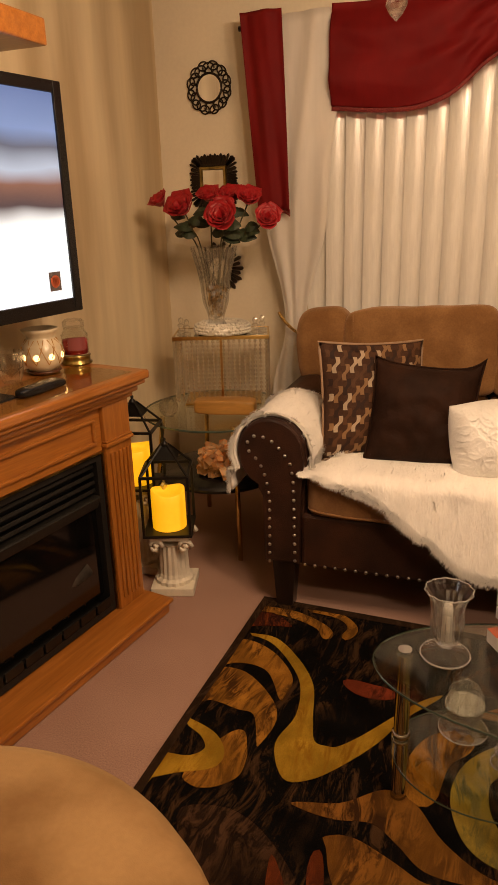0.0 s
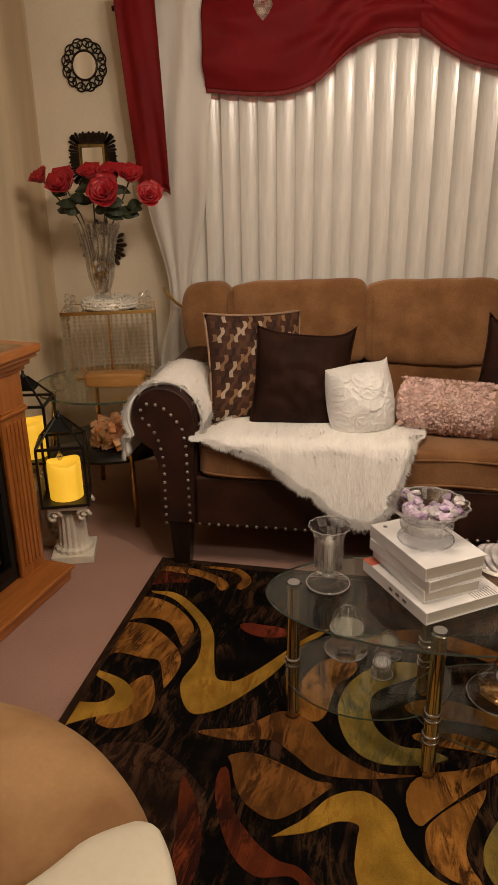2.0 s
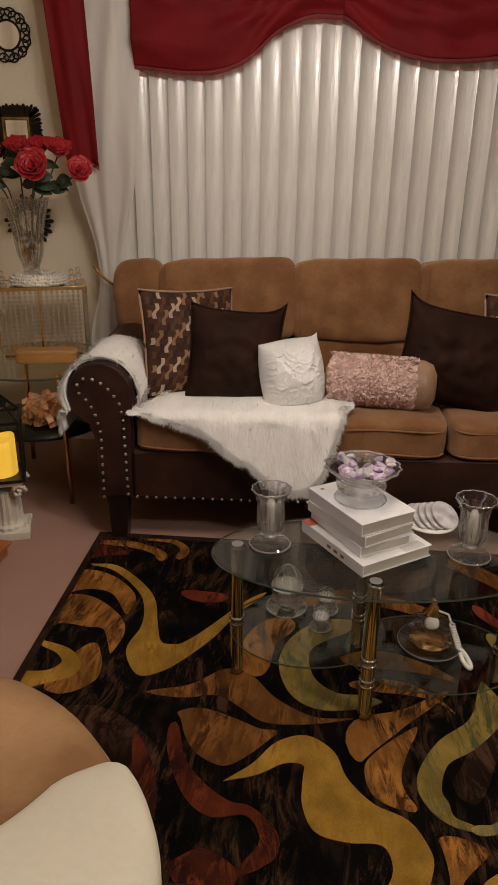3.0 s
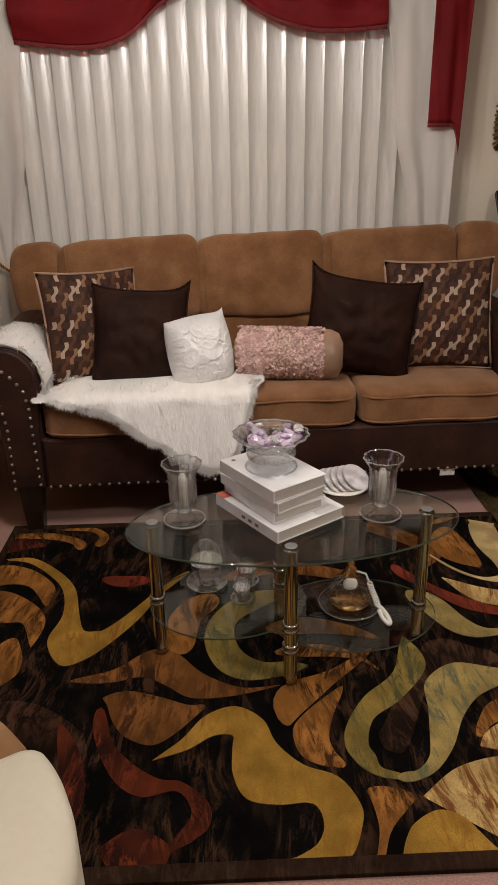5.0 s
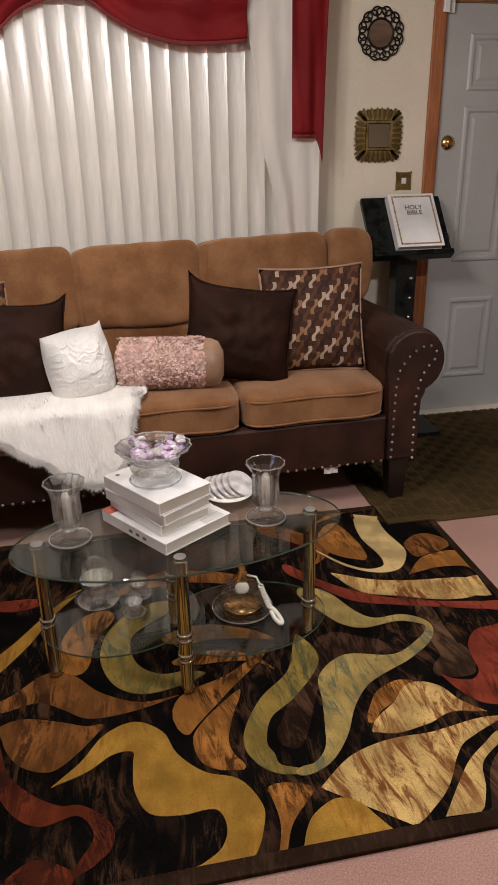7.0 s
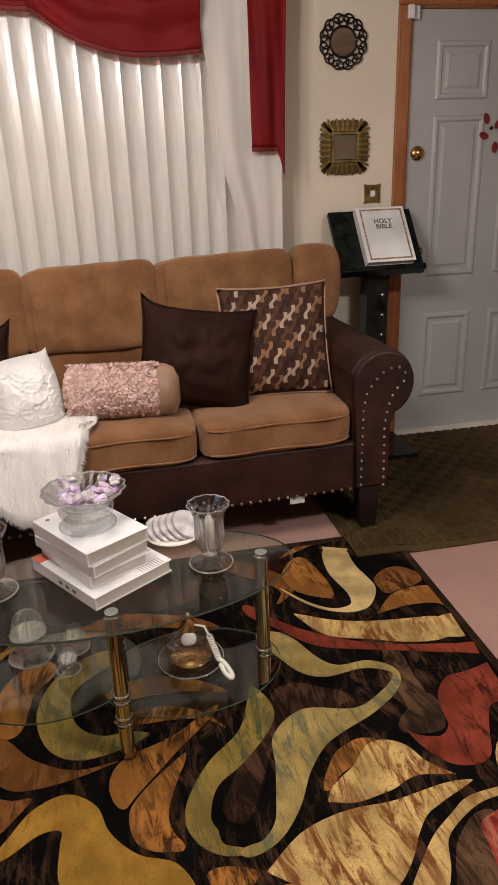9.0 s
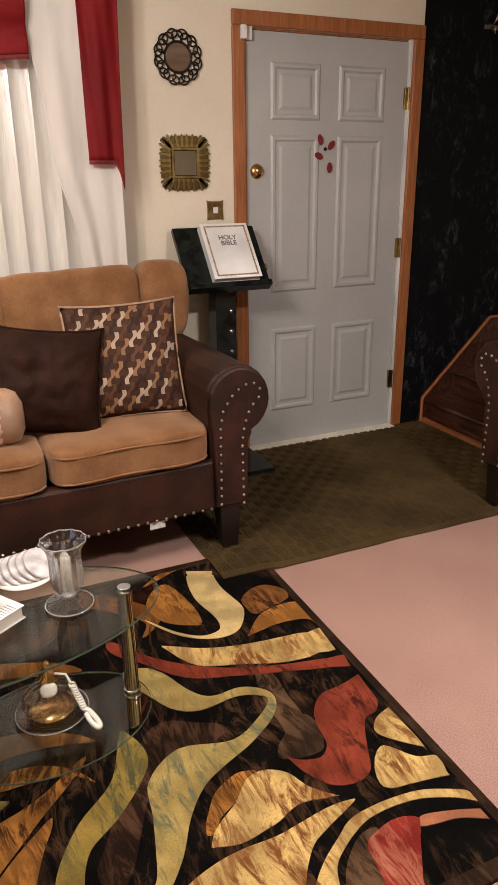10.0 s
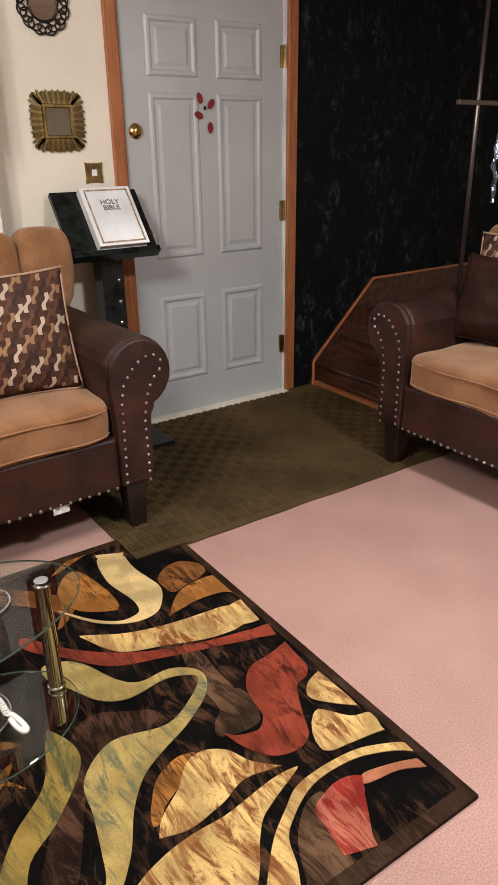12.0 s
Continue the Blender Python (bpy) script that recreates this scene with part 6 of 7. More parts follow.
for q in ((-W + 0.23, -0.235, 0.785, 0.797), (-W + 0.23, -0.235, 0.705, 0.717), (-W + 0.23, -W + 0.242, 0.717, 0.785), (-0.247, -0.235, 0.717, 0.785)):
    merge(hp, box(q[0], q[1], 0.060, 0.071, q[2], q[3], 0.003))
part("header_moulding", hp, OAK_H, fire)
part("hearth", ledge(-W + 0.02, -0.045, -0.068, 0.30, [(0.044, 0.06, 0.0), (0.0, 0.0435, 0.012)]), OAK_H, fire)
ins = part("firebox_insert", box(-W + 0.205, -0.205, 0.20, 0.29, 0.065, 0.67), FIREBOX, fire, "black metal electric insert")
part("gold_trim", box(-W + 0.202, -0.200, 0.066, 0.072, 0.668, 0.675), ANTIQUE_BRASS, ins)
part("gold_trim", box(-0.206, -0.200, 0.066, 0.072, 0.065, 0.668), ANTIQUE_BRASS, ins)
fb = bmesh.new()
for q in ((-0.232, -0.207, 0.065, 0.668), (-W + 0.207, -W + 0.232, 0.065, 0.668), (-W + 0.232, -0.232, 0.065, 0.09), (-W + 0.232, -0.232, 0.645, 0.668), (-W + 0.232, -0.232, 0.50, 0.52)):
    merge(fb, box(q[0], q[1], 0.075, 0.20, q[2], q[3]))
part("insert_frame", fb, FIREBOX, ins)
for k in range(4):
    part("louvre", prism([(0, 0.0), (W - 0.47, 0.0), (W - 0.47, 0.014), (0, 0.014)], 0, 0.05, 0.002), BLACK_METAL, ins, m=pose(-W + 0.235, 0.085, 0.535 + 0.029 * k, -24))
part("hood", prism([(0, 0), (W - 0.47, 0), (W - 0.47, 0.045), (0, 0.045)], 0, 0.012, 0.002), FIREBOX, ins, m=pose(-W + 0.235, 0.085, 0.475, 22))
part("fire_glass", box(-W + 0.235, -0.235, 0.098, 0.102, 0.14, 0.475), DARK_GLASS, ins, "dark glass front")
for k, (x, y, r, l, a) in enumerate(((-0.62, 0.17, 0.035, 0.5, 6), (-0.5, 0.15, 0.028, 0.42, -12), (-0.75, 0.16, 0.028, 0.35, 20))):
    part("log", tube([(-l / 2 + l * q, 0, 0.012 * math.sin(q * 6 + k)) for q in np.linspace(0, 1, 9)], r, 10), LOG, ins, smooth=True, m=pose(x, y, 0.20 + 0.035 * k, 0, a * 0.5, a))
for k in range(9):
    part("grille_tile", box(-W + 0.24 + 0.084 * k, -W + 0.315 + 0.084 * k, 0.070, 0.078, 0.095, 0.13, 0.003), BLACK_METAL, ins)

tvm = FP @ pose(-0.075, 0.235, 1.125)
tv = thing("television", tvm, "black framed television showing a bright blue and white picture", "television")
TW, TH = 1.22, 0.70
bez = bmesh.new()
for q in ((-0.035, 0, 0, TH), (-TW, -TW + 0.035, 0, TH), (-TW + 0.035, -0.035, 0, 0.045), (-TW + 0.035, -0.035, TH - 0.035, TH)):
    merge(bez, box(q[0], q[1], -0.03, 0.03, q[2], q[3], 0.003))
part("bezel", bez, BLACK_PLASTIC, tv)
part("back_shell", box(-TW + 0.01, -0.01, 0.0, 0.06, 0.01, TH - 0.01, 0.01), BLACK_PLASTIC, tv)
SCREEN = bpy.data.materials.new("lit_screen")
SCREEN.use_nodes = True
nt = SCREEN.node_tree
bs = nt.nodes["Principled BSDF"]
bs.inputs["Base Color"].default_value, bs.inputs["Roughness"].default_value = (0.01, 0.01, 0.012, 1), 0.15
tcn, sep, rmp, nz = (nt.nodes.new(k) for k in ("ShaderNodeTexCoord", "ShaderNodeSeparateXYZ", "ShaderNodeValToRGB", "ShaderNodeTexNoise"))
nt.links.new(tcn.outputs["Generated"], sep.inputs[0])
nt.links.new(tcn.outputs["Generated"], nz.inputs["Vector"])
nz.inputs["Scale"].default_value = 2.2
mixn = nt.nodes.new("ShaderNodeMath")
mixn.operation = "MULTIPLY_ADD"
mixn.inputs[1].default_value = 0.22
sub = nt.nodes.new("ShaderNodeMath")
sub.inputs[1].default_value = -0.11
nt.links.new(nz.outputs["Fac"], mixn.inputs[0])
nt.links.new(sep.outputs[2], sub.inputs[0])
nt.links.new(sub.outputs[0], mixn.inputs[2])
nt.links.new(mixn.outputs[0], rmp.inputs[0])
el = rmp.color_ramp.elements
el[0].position, el[0].color = 0.0, (0.75, 0.86, 1.0, 1)
el[1].position, el[1].color = 1.0, (0.10, 0.17, 0.38, 1)
for pos, col in ((0.40, (0.80, 0.90, 1.0, 1)), (0.47, (0.07, 0.05, 0.06, 1)), (0.56, (0.20, 0.10, 0.08, 1)), (0.62, (0.35, 0.45, 0.62, 1)), (0.72, (0.10, 0.12, 0.18, 1)), (0.82, (0.16, 0.26, 0.52, 1))):
    el.new(pos).color = col
nt.links.new(rmp.outputs[0], bs.inputs["Emission Color"])
bs.inputs["Emission Strength"].default_value = 1.5
scr = part("screen", box(-TW + 0.035, -0.035, -0.022, -0.018, 0.045, TH - 0.035), SCREEN, tv, "bright blue-white lit screen")
part("picture_label", box(-0.135, -0.085, -0.0235, -0.0222, 0.075, 0.135), INK, scr)
part("picture_ring", lathe([(0.020, 0), (0.020, 0.001), (0.014, 0.001), (0.014, 0)], 24), COVER_RED, scr, m=pose(-0.11, -0.0238, 0.105, 90, 0, 0))
part("stand", box(-TW / 2 - 0.22, -TW / 2 + 0.22, -0.10, 0.06, -0.2145, -0.20, 0.004), BLACK_PLASTIC, tv)
part("neck", box(-TW / 2 - 0.06, -TW / 2 + 0.06, 0.0, 0.03, -0.20, 0.02, 0.004), BLACK_PLASTIC, tv)
shelf = thing("wall_shelf", pose(XL, 0, 0), "thick oak wall shelf above the television", "shelf")
part("board", box(0.0, 0.40, -2.75, -1.395, 1.885, 1.955, 0.006), OAK_H, shelf)
part("bracket", box(0.0, 0.05, -2.6, -1.5, 1.82, 1.885, 0.004), OAK_H, shelf)

# on the mantel
cover = thing("mantel_runner", FP @ pose(0, 0, 0.9202), "clear glossy plastic runner on the mantel shelf", "runner")
part("film", box(-W + 0.06, -0.06, 0.03, 0.28, 0.0, 0.002), TABLE_GLASS, cover)
MZ = 0.9225
jar = thing("jar_candle", pose(-3.262, -1.165, MZ), "glass jar with a red candle on a beaded gold stand", "candle")
part("stand", lathe([(0.0, 0.0), (0.056, 0.0), (0.058, 0.004), (0.050, 0.008), (0.050, 0.026), (0.054, 0.03), (0.0, 0.03)], 32, 0.04, 20), ANTIQUE_BRASS, jar, "beaded gold stand", True)
part("glass", lathe([(0.0, 0.031), (0.046, 0.031), (0.048, 0.036), (0.048, 0.105), (0.036, 0.122), (0.036, 0.128), (0.034, 0.128), (0.034, 0.122), (0.045, 0.104), (0.045, 0.038), (0.0, 0.035)], 32), GLASS, jar, smooth=True)
part("wax", lathe([(0.0, 0.0365), (0.0445, 0.0365), (0.0445, 0.085), (0.0, 0.084)], 28), WAX_RED, jar, "red scented wax", True)
label_skin = bmesh.new()
ring_pts = [(0.0487 * math.cos(a), 0.0487 * math.sin(a)) for a in np.linspace(-1.5, -0.1, 12)]
skin = [[label_skin.verts.new((x, y, z)) for x, y in ring_pts] for z in (0.052, 0.098)]
for k in range(11):
    label_skin.faces.new((skin[0][k], skin[0][k + 1], skin[1][k + 1], skin[1][k]))
part("paper_label", label_skin, INK_RED, jar, "dark printed paper label", True)
part("lid", lathe([(0.0, 0.129), (0.037, 0.129), (0.039, 0.134), (0.038, 0.15), (0.030, 0.158), (0.0, 0.16)], 28), CRYSTAL, jar, "clear glass lid", True)
warm = thing("wax_warmer", pose(-3.285, -1.325, MZ), "cream ceramic wax warmer with glowing cut-outs", "wax warmer")
part("body", lathe([(0.0, 0.01), (0.045, 0.01), (0.066, 0.035), (0.073, 0.065), (0.066, 0.098), (0.048, 0.118), (0.046, 0.126), (0.056, 0.138), (0.062, 0.150), (0.056, 0.152), (0.044, 0.134), (0.0, 0.13)], 40), CERAMIC, warm, smooth=True)
part("saucer", lathe([(0.0, 0.0), (0.05, 0.0), (0.060, 0.008), (0.058, 0.012), (0.0, 0.011)], 36), STAIRWOOD, warm, "dark brown saucer", True)
for k in range(10):
    a0 = math.tau * k / 10
    for lean in (-0.5, 0.5):
        pts = [(r * math.cos(a0 + lean * q), r * math.sin(a0 + lean * q), z) for q, r, z in ((0, 0.0665, 0.036), (0.35, 0.0738, 0.062), (0.7, 0.0685, 0.092), (1, 0.050, 0.117))]
        part("vein", tube(pts, 0.0016, 5), HONEY_WOOD, warm, "thin tan leaf vein")
for k in range(9):
    a = math.tau * k / 9 + 0.2
    part("glowing_hole", lathe([(0, 0.002), (0.010, 0.0015), (0.011, 0)], 12), HOLE_LIGHT, warm, m=pose(0.0715 * math.cos(a), 0.0715 * math.sin(a), 0.062, 0, 0, math.degrees(a)) @ pose(0, 0, 0, 0, 90, 0))
cup = thing("crystal_cup", pose(-3.30, -1.475, MZ), "cut crystal cup on the mantel", "glass")
part("cup", lathe([(0.0, 0.0), (0.03, 0.0), (0.034, 0.01), (0.045, 0.05), (0.05, 0.10), (0.047, 0.10), (0.042, 0.05), (0.0, 0.015)], 32, 0.08, 14), CRYSTAL, cup)
remote = thing("remote_control", pose(-3.13, -1.55, MZ, 0, 0, 84), "black remote control lying on the mantel", "remote control")
part("case", soft_box(0.19, 0.05, 0.024, 5, 8), BLACK_PLASTIC, remote, smooth=True)
for k in range(5):
    part("button", lathe([(0, 0.003), (0.005, 0.002), (0.006, 0)], 10), STEEL, remote, m=pose(-0.06 + 0.028 * k, 0, 0.0235))


# ---- lanterns on plaster pedestals ----
def pedestal(x, y, turn, h, r, label):
    p = thing("pedestal", pose(x, y, 0, 0, 0, turn), label, "pedestal", "plaster pedestals")
    part("plinth", box(-r * 1.42, r * 1.42, -r * 1.42, r * 1.42, 0, 0.035, 0.004), PLASTER, p)
    part("shaft", lathe([(r * 1.3, 0.035), (r * 1.3, 0.05), (r * 1.08, 0.06), (r, 0.075), (r * 0.92, h - 0.06), (r * 1.0, h - 0.05), (0, h - 0.05)], 64, 0.07, 16), PLASTER, p)
    part("abacus", box(-r * 1.3, r * 1.3, -r * 1.3, r * 1.3, h - 0.02, h, 0.004), PLASTER, p)
    for sx in (-1, 1):
        for sy in (-1, 1):
            curl = [((0.03 - 0.0022 * k) * math.cos(k * 0.7), 0, (0.03 - 0.0022 * k) * math.sin(k * 0.7)) for k in range(13)]
            part("volute", tube(curl, 0.009, 8), PLASTER, p, smooth=True, m=pose(sx * r * 0.95, sy * r * 1.15, h - 0.045))


def lantern(x, y, z, turn, label):
    l = thing("lantern", pose(x, y, z, 0, 0, turn), label, "lantern", "black candle lanterns")
    a, h = 0.088, 0.245
    part("base_plate", box(-a - 0.006, a + 0.006, -a - 0.006, a + 0.006, 0, 0.012, 0.002), BLACK_METAL, l)
    for sx in (-1, 1):
        for sy in (-1, 1):
            part("post", box(sx * a - 0.005, sx * a + 0.005, sy * a - 0.005, sy * a + 0.005, 0.012, h), BLACK_METAL, l)
            part("roof_bar", tube([(sx * a, sy * a, h), (sx * 0.012, sy * 0.012, h + 0.10)], 0.005, 6), BLACK_METAL, l)
    for q in ((-a, a, -a - 0.005, -a + 0.005), (-a, a, a - 0.005, a + 0.005), (-a - 0.005, -a + 0.005, -a, a), (a - 0.005, a + 0.005, -a, a)):
        part("top_bar", box(*q, h - 0.005, h + 0.005), BLACK_METAL, l)
    for k in range(4):
        roof = bmesh.new()
        roof.faces.new([roof.verts.new(c) for c in ((-a * 0.55, -a * 0.55, h + 0.055), (a * 0.55, -a * 0.55, h + 0.055), (0.012, -0.012, h + 0.10), (-0.012, -0.012, h + 0.10))])
        bmesh.ops.solidify(roof, geom=roof.faces[:], thickness=0.003)
        part("roof_plate", roof, BLACK_METAL, l, m=pose(0, 0, 0, 0, 0, 90 * k))
    part("finial", lathe([(0.016, h + 0.098), (0.012, h + 0.108), (0.005, h + 0.116), (0.007, h + 0.124), (0, h + 0.132)], 12), BLACK_METAL, l, smooth=True)
    c = bmesh.new()
    r, n = 0.066, 40
    rings = []
    for rr, zz in ((r, 0.0125), (r, 0.06), (r, 0.11), (r * 0.99, 0.16), (r * 0.93, 0.165), (r * 0.84, 0.150), (0.0, 0.146)):
        rings.append([c.verts.new((rr * math.cos(math.tau * k / n), rr * math.sin(math.tau * k / n), zz + (0.008 * math.sin(2 * math.tau * k / n + 1) if zz > 0.14 and rr > 0.01 else 0))) for k in range(n)])
    for lo, hi in zip(rings, rings[1:]):
        for k in range(n):
            c.faces.new((lo[k], lo[(k + 1) % n], hi[(k + 1) % n], hi[k]))
    bmesh.ops.remove_doubles(c, verts=c.verts[:], dist=1e-6)
    part("candle", c, WAX_LIT, l, "glowing yellow flameless pillar candle", True)
    d = part("crystal_drop", lathe(DROP, 8), CRYSTAL, l, m=pose(0.0, -a - 0.008, h - 0.045) @ Matrix.Diagonal((0.7, 0.7, 0.7, 1)))


pedestal(-2.978, -1.062, 18, 0.255, 0.060, "white plaster fluted column pedestal under a lantern")
lantern(-2.985, -1.062, 0.2552, 21, "black metal house lantern with a glowing yellow candle")
pedestal(-3.185, -0.945, 10, 0.375, 0.06, "white plaster column pedestal behind the fireplace")
lantern(-3.18, -0.945, 0.3752, 14, "black metal house lantern with a glowing candle, set higher")

# ---- side table with the crystal box lamp ----
ST = pose(-2.99, -0.54, 0)
side = thing("side_table", ST, "round glass side table with brass legs and a black lower shelf", "side table")
part("tabletop", lathe([(0.0, 0.588), (0.325, 0.588), (0.33, 0.591), (0.33, 0.597), (0.325, 0.60), (0.0, 0.60)], 64), TABLE_GLASS, side, "clear round glass top")
edge = lathe([(0.3302, 0.5895), (0.3318, 0.591), (0.3318, 0.597), (0.3302, 0.5985)], 64)
bmesh.ops.delete(edge, geom=[f for f in edge.faces if len(f.verts) > 4], context="FACES")
part("glass_edge", edge, GLASS_EDGE, side, "green-grey polished glass edge")
part("lower_shelf", lathe([(0.0, 0.30), (0.27, 0.30), (0.275, 0.305), (0.275, 0.318), (0.0, 0.32)], 48), BLACK_PLASTIC, side, "black lower shelf", True)
for k in range(4):
    a = math.tau * k / 4 + 0.65
    part("leg", tube([(0.30 * math.cos(a), 0.30 * math.sin(a), 0.0), (0.285 * math.cos(a), 0.285 * math.sin(a), 0.30), (0.25 * math.cos(a), 0.25 * math.sin(a), 0.587)], 0.011, 10), BRASS, side, smooth=True)
pot = thing("potpourri_bowl", pose(-2.945, -0.60, 0.3205), "glass bowl of orange dried petals on the lower shelf", "bowl")
part("basin", lathe([(0.0, 0.0), (0.06, 0.0), (0.10, 0.03), (0.12, 0.07), (0.117, 0.07), (0.095, 0.03), (0.0, 0.008)], 32), GLASS, pot, smooth=True)
rng = random.Random(3)
bits = bmesh.new()
for k in range(130):
    r, a = 0.112 * math.sqrt(rng.random()), rng.uniform(0, math.tau)
    mm = pose(r * math.cos(a), r * math.sin(a), rng.uniform(0.02, 0.115), rng.uniform(0, 180), rng.uniform(0, 180), rng.uniform(0, 180)) @ Matrix.Diagonal((rng.uniform(0.7, 1.3), 0.8, 0.6, 1))
    base = [bits.verts.new(mm @ Vector((0.017 * x, 0.017 * y, 0.017 * z))) for x in (-1, 1) for y in (-1, 1) for z in (-1, 1)]
    for f in ((0, 1, 3, 2), (4, 6, 7, 5), (0, 4, 5, 1), (2, 3, 7, 6), (0, 2, 6, 4), (1, 5, 7, 3)):
        bits.faces.new([base[q] for q in f])
tagged(part("dried_petals", bits, POTPOURRI, pot), kind="stuff")
wood = thing("wooden_box", pose(-2.93, -0.60, 0.6005, 0, 0, 14), "long honey coloured wooden box with rounded ends", "box")
part("body", soft_box(0.27, 0.085, 0.062, 7, 10), HONEY_WOOD, wood, smooth=True)
ball = thing("crystal_ball", pose(-3.145, -0.715, 0.6005), "clear crystal ball ornament on the glass top", "ornament")
part("ball", lathe([(0.02, 0.0)] + [(0.042 * math.sin(a), 0.040 - 0.042 * math.cos(a)) for a in np.linspace(0.5, math.pi, 9)], 12), CRYSTAL, ball)

CB = pose(-3.02, -0.40, 0.6005, 0, 0, 20)
lampbox = thing("crystal_box_lamp", CB, "gold framed box lamp curtained with crystal bead strands", "lamp")
part("top_plate", box(-0.205, 0.205, -0.115, 0.115, 0.30, 0.312, 0.002), MIRROR, lampbox, "mirrored top")
bars = ((-0.205, 0.205, -0.12, -0.112), (-0.205, 0.205, 0.112, 0.12), (-0.21, -0.202, -0.12, 0.12), (0.202, 0.21, -0.12, 0.12))
for q in bars:
    part("top_bar", box(*q, 0.298, 0.314, 0.001), BRASS, lampbox)
for x, y in ((0.0, -0.108), (-0.20, 0.105), (0.20, 0.105)):
    part("post", box(x - 0.005, x + 0.005, y - 0.005, y + 0.005, 0.0, 0.30), BRASS, lampbox)
part("foot_plate", box(-0.17, 0.17, -0.10, 0.11, 0.0, 0.01, 0.002), BRASS, lampbox)
bead = bmesh.new()
rings = []
for i in range(15):
    z = 0.297 - 0.0185 * i
    for r, dz in ((0.0014, 0.0), (0.0070, -0.005), (0.0070, -0.010), (0.0014, -0.0155)):
        rings.append([bead.verts.new((r * math.cos(math.tau * k / 6), r * math.sin(math.tau * k / 6), z + dz)) for k in range(6)])
for lo, hi in zip(rings, rings[1:]):
    for k in range(6):
        bead.faces.new((lo[k], lo[(k + 1) % 6], hi[(k + 1) % 6], hi[k]))
strand = part("bead_strand", bead, BEAD_GLASS, lampbox, "clear crystal bead strand")
spots = [(-0.195 + 0.0229 * k, -0.116) for k in range(18)] + [(s * 0.206, -0.10 + 0.027 * k) for s in (-1, 1) for k in range(8)]
for k, (x, y) in enumerate(spots):
    o = strand if k == 0 else new("bead_strand", strand.data)
    o.parent = lampbox
    o.matrix_basis = pose(x, y, 0, 0, 0, 17 * k)
TOPZ = 0.6005 + 0.3145
wre = thing("beaded_plate", pose(-3.01, -0.415, TOPZ), "round plate with a thick white beaded ring", "plate")
part("plate", lathe([(0.0, 0.0), (0.115, 0.0), (0.118, 0.006), (0.118, 0.020), (0.0, 0.022)], 48), MIRROR, wre, smooth=True)
rim = bmesh.new()
rng = random.Random(6)
part("ring", lathe([(0.118, 0.002), (0.123, 0.02), (0.116, 0.036), (0.10, 0.042), (0.078, 0.042), (0.066, 0.034), (0.062, 0.0225), (0.09, 0.0225), (0.118, 0.002)], 48), BEADS, wre, "white beaded ring", True)
for k in range(520):
    a, zz = rng.uniform(0, math.tau), rng.choice((0.010, 0.022, 0.034, 0.042, 0.0425))
    rr = {0.010: 0.121, 0.022: 0.122, 0.034: 0.116, 0.042: 0.10, 0.0425: 0.083}[zz] + rng.uniform(-0.005, 0.004)
    c = Vector((rr * math.cos(a), rr * math.sin(a), zz))
    vs = [rim.verts.new(c + 0.0075 * Vector(q)) for q in ((1, 0, 0), (0, 1, 0), (-1, 0, 0), (0, -1, 0), (0, 0, 1), (0, 0, -1), (0.7, 0.7, 0), (-0.7, 0.7, 0))]
    for f in ((0, 6, 4), (6, 1, 4), (1, 7, 4), (7, 2, 4), (2, 3, 4), (3, 0, 4), (6, 0, 5), (1, 6, 5), (7, 1, 5), (2, 7, 5), (3, 2, 5), (0, 3, 5)):
        rim.faces.new([vs[q] for q in f])
tagged(part("bead_rim", rim, BEADS, wre, smooth=True), kind="stuff")
for x, y in ((-0.18, -0.02), (-0.15, -0.07), (0.15, -0.05), (0.18, 0.0)):
    f = thing("glass_figurine", CB @ pose(x, y, 0.3142), "small clear glass figurine on the box lamp", "figurine", "glass figurines")
    h = 0.07 if abs(x) < 0.19 else 0.10
    part("figure", lathe([(0.0, 0.0), (0.020, 0.0), (0.022, 0.006), (0.008, 0.014), (0.014, 0.03), (0.017, h * 0.5), (0.008, h * 0.62), (0.013, h * 0.78), (0.010, h * 0.92), (0.0, h)], 14, 0.15, 5), CRYSTAL, f)
VX, VY, VZ = -3.035, -0.42, TOPZ + 0.0225
vase = thing("crystal_vase", pose(VX, VY, VZ), "tall flared cut crystal vase holding red roses", "vase")
part("body", lathe([(0.0, 0.0), (0.045, 0.0), (0.046, 0.012), (0.034, 0.03), (0.040, 0.06), (0.058, 0.11), (0.064, 0.16), (0.066, 0.19), (0.078, 0.25), (0.105, 0.345), (0.102, 0.345), (0.073, 0.25), (0.060, 0.19), (0.057, 0.15), (0.048, 0.10), (0.030, 0.05), (0.0, 0.035)], 48, 0.06, 16), CRYSTAL, vase)
rng = random.Random(9)
for k in range(64):
    st = bmesh.new()
    bmesh.ops.create_icosphere(st, subdivisions=1, radius=rng.uniform(0.009, 0.014))
    up = 0.055 + 0.125 * k / 64
    a, r = rng.uniform(0, math.tau), (0.020 + 0.19 * (up - 0.055)) * math.sqrt(rng.random())
    part("glass_pebble", st, (CRYSTAL_GLINT, BRASS, PEBBLE)[k % 3], vase, m=pose(r * math.cos(a), r * math.sin(a), up))


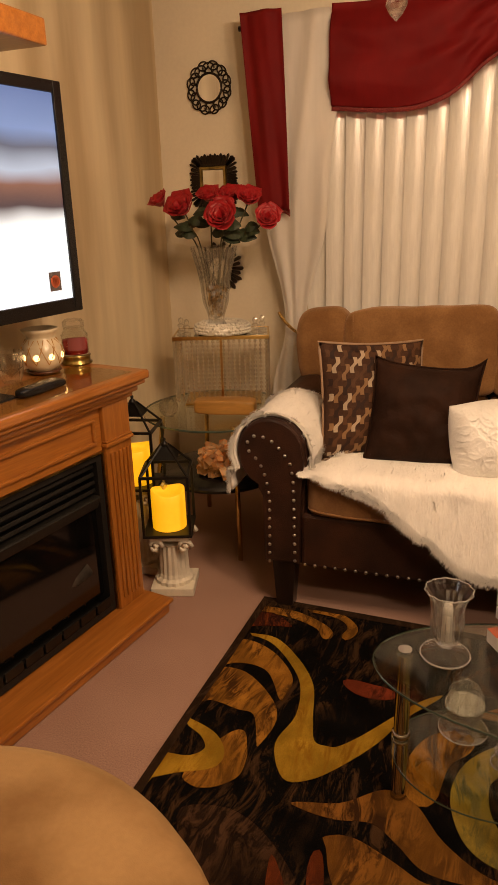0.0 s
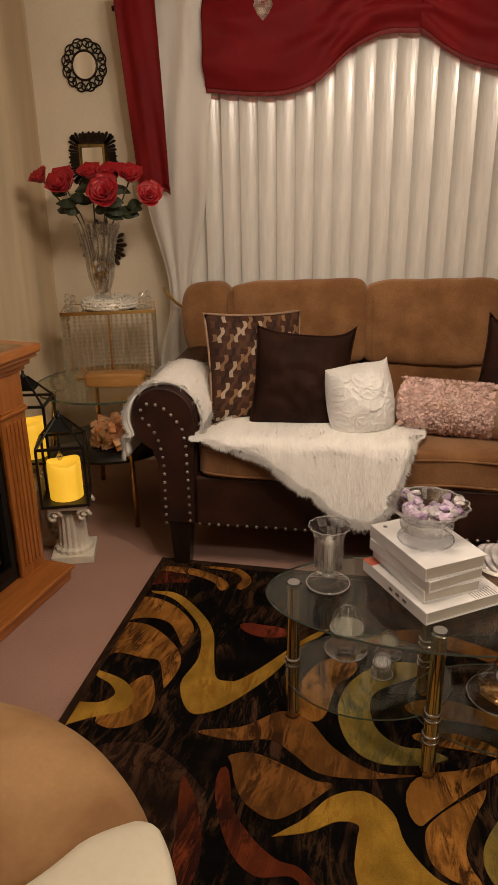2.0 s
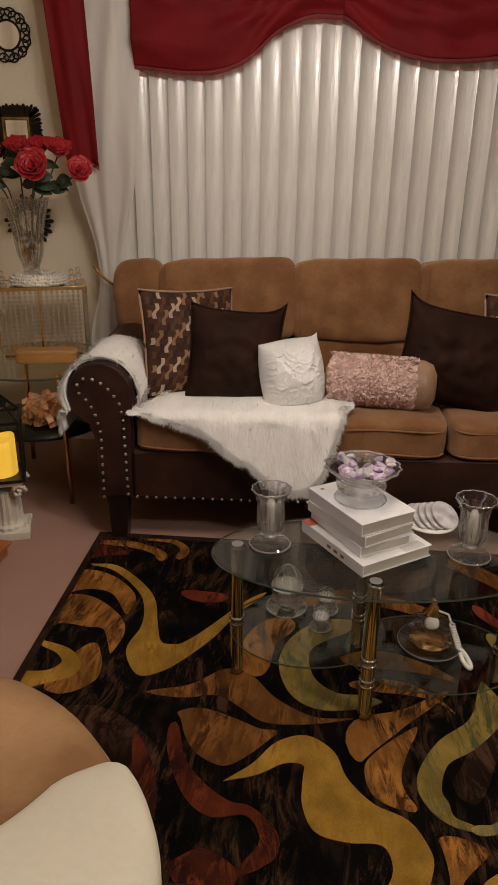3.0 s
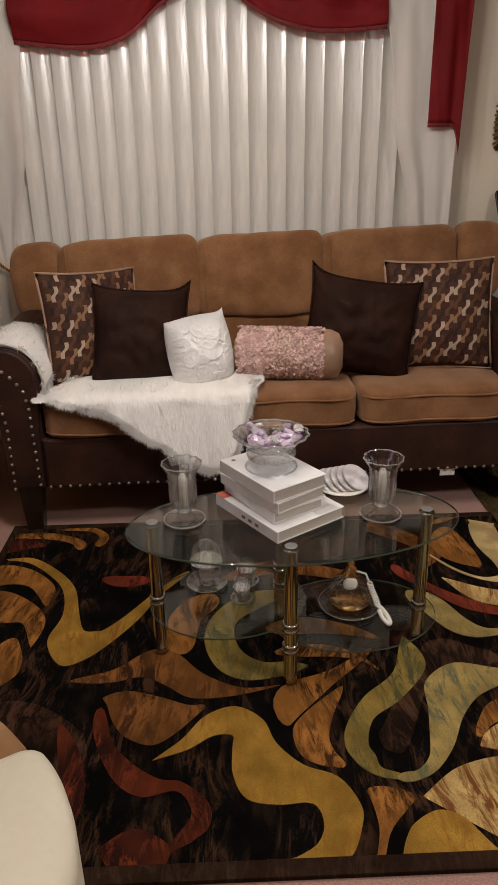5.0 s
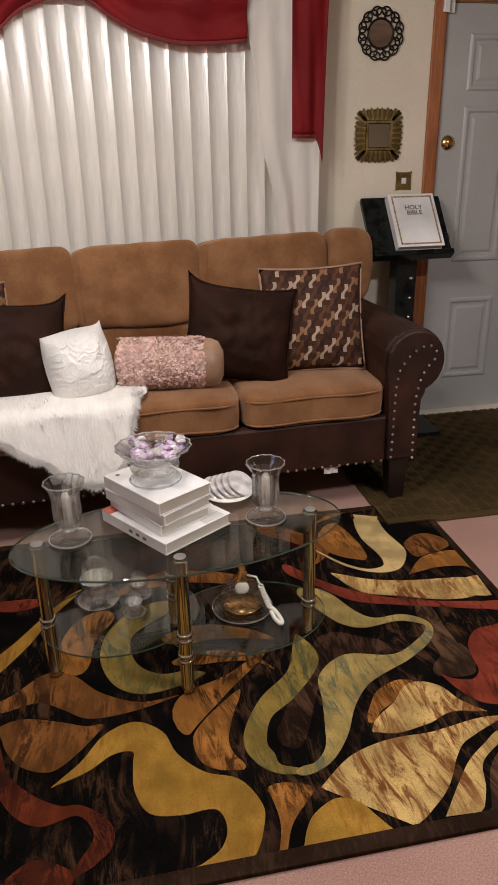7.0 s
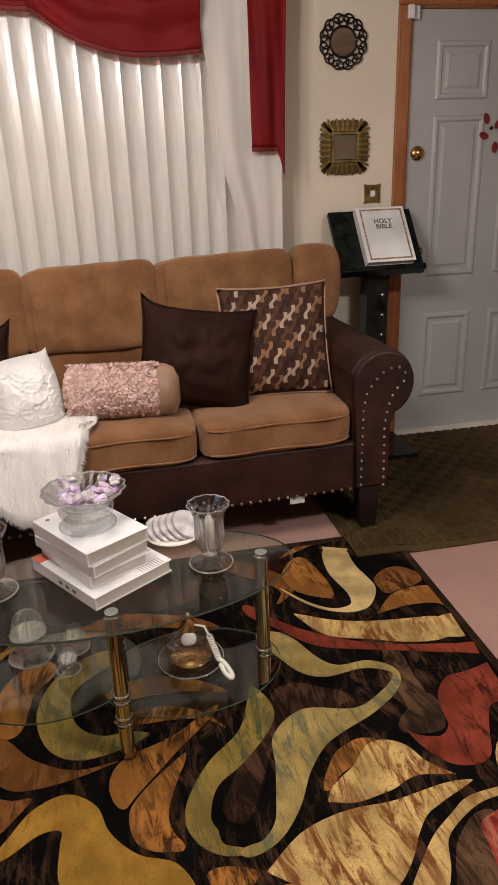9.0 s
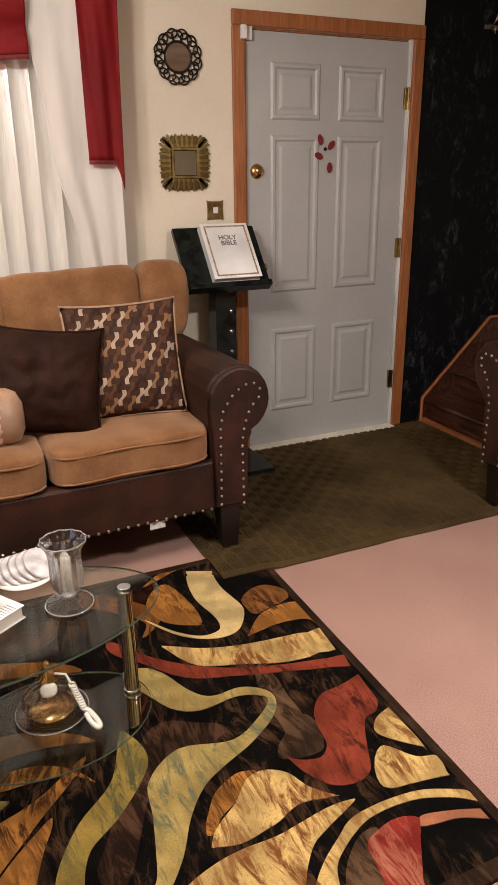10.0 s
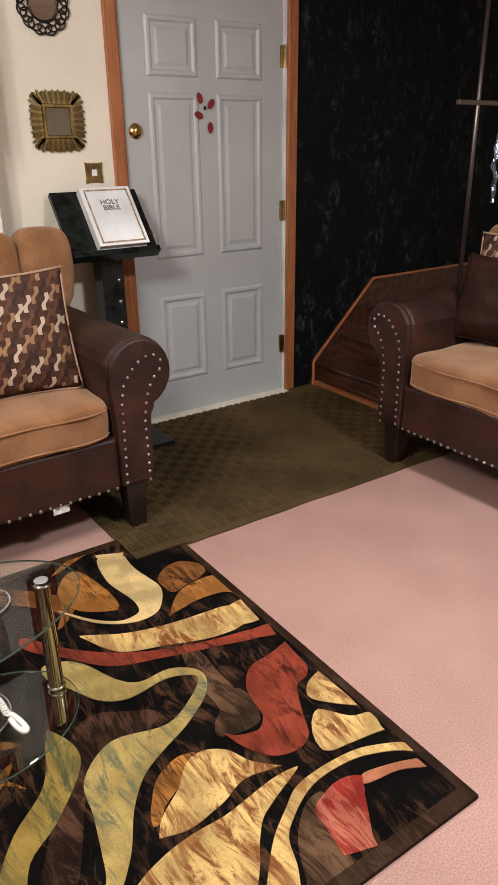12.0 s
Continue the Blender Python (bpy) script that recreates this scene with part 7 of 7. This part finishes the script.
def rose(x, y, z, size, lean, seed):
    """A silk rose: spiralled petals, a stem into the vase and a few leaves."""
    rng, size = random.Random(seed), size * 1.12
    r = thing("silk_rose", pose(x, y, z), "open red silk rose on a long dark stem", "flower", "roses in the vase")
    for k in range(18):
        ang, ring = k * 2.4, k / 17
        rad, hgt, tilt = size * (0.10 + 0.55 * ring), size * (0.55 - 0.30 * ring), 4 + 40 * ring
        w = size * (0.55 + 0.55 * ring)
        ph = rng.uniform(0, 6)

        def petal(u, v):
            q = 2 * u - 1
            half = w * (0.35 + 0.75 * v) * math.sqrt(max(0.02, 1 - 0.55 * v ** 4))
            curl = size * 0.14 * v ** 3
            return Vector((q * half * 0.62, -curl + 0.28 * half * q * q - 0.02 * size * math.sin(5 * q + ph) * v, v * size * (0.62 + 0.25 * ring)))
        part("petal", sheet(5, 5, petal, 0.0012), ROSE, r, smooth=True,
             m=pose(0, 0, -0.25 * size, lean[0] + 22, lean[1]) @ pose(0, 0, 0, 0, 0, math.degrees(ang)) @ pose(0, -rad * 0.42, size * 0.05, tilt))
    foot = Vector((VX + 0.25 * (x - VX) * 0.3, VY + 0.1 * (y - VY), VZ + 0.10)) - Vector((x, y, z))
    lip = Vector((VX + 0.075 * math.copysign(1, x - VX) * min(1, abs(x - VX) / 0.15), VY + 0.3 * (y - VY), VZ + 0.345)) - Vector((x, y, z))
    pts = spline([(0, 0, -0.2 * size), tuple(lip * 0.5 + Vector((0, 0, -0.01))), tuple(lip), tuple(foot)], 6)
    part("stem", tube([tuple(q) for q in pts], 0.0032, 6), STEM, r, smooth=True)
    for k in range(3):
        p = Vector(pts[3 + 3 * k])
        side = rng.choice((-1, 1))
        L = rng.uniform(0.065, 0.09)
        leaf = sheet(4, 6, lambda u, v: Vector(((2 * u - 1) * 0.027 * math.sin(math.pi * min(0.98, v + 0.02)) ** 0.8, L * v, 0.012 * math.sin(v * 3) - 0.2 * abs(2 * u - 1) * 0.018)), 0.0008)
        part("leaf", leaf, LEAF, r, m=pose(p.x, p.y, p.z, rng.uniform(-25, 15), side * rng.uniform(40, 70), -side * rng.uniform(65, 115)))


for k, (x, y, z, s, lean) in enumerate(((-3.263, -0.43, 1.470, 0.046, (10, -25)), (-3.140, -0.47, 1.445, 0.064, (25, -10)), (-3.060, -0.38, 1.482, 0.050, (10, 0)), (-2.965, -0.37, 1.478, 0.054, (8, 4)),
                                        (-2.950, -0.49, 1.412, 0.064, (38, 6)), (-2.874, -0.41, 1.470, 0.052, (10, 18)), (-2.784, -0.43, 1.399, 0.050, (30, 35)))):
    rose(x, y, z, s * 1.15, lean, 20 + k)

# clear ware lets the light through
for ob in scene.objects:
    if ob.type == "MESH" and ob.data.materials and ob.data.materials[0] in (GLASS, CRYSTAL, CRYSTAL_GLINT, TABLE_GLASS, BEAD_GLASS):
        ob.visible_shadow = False
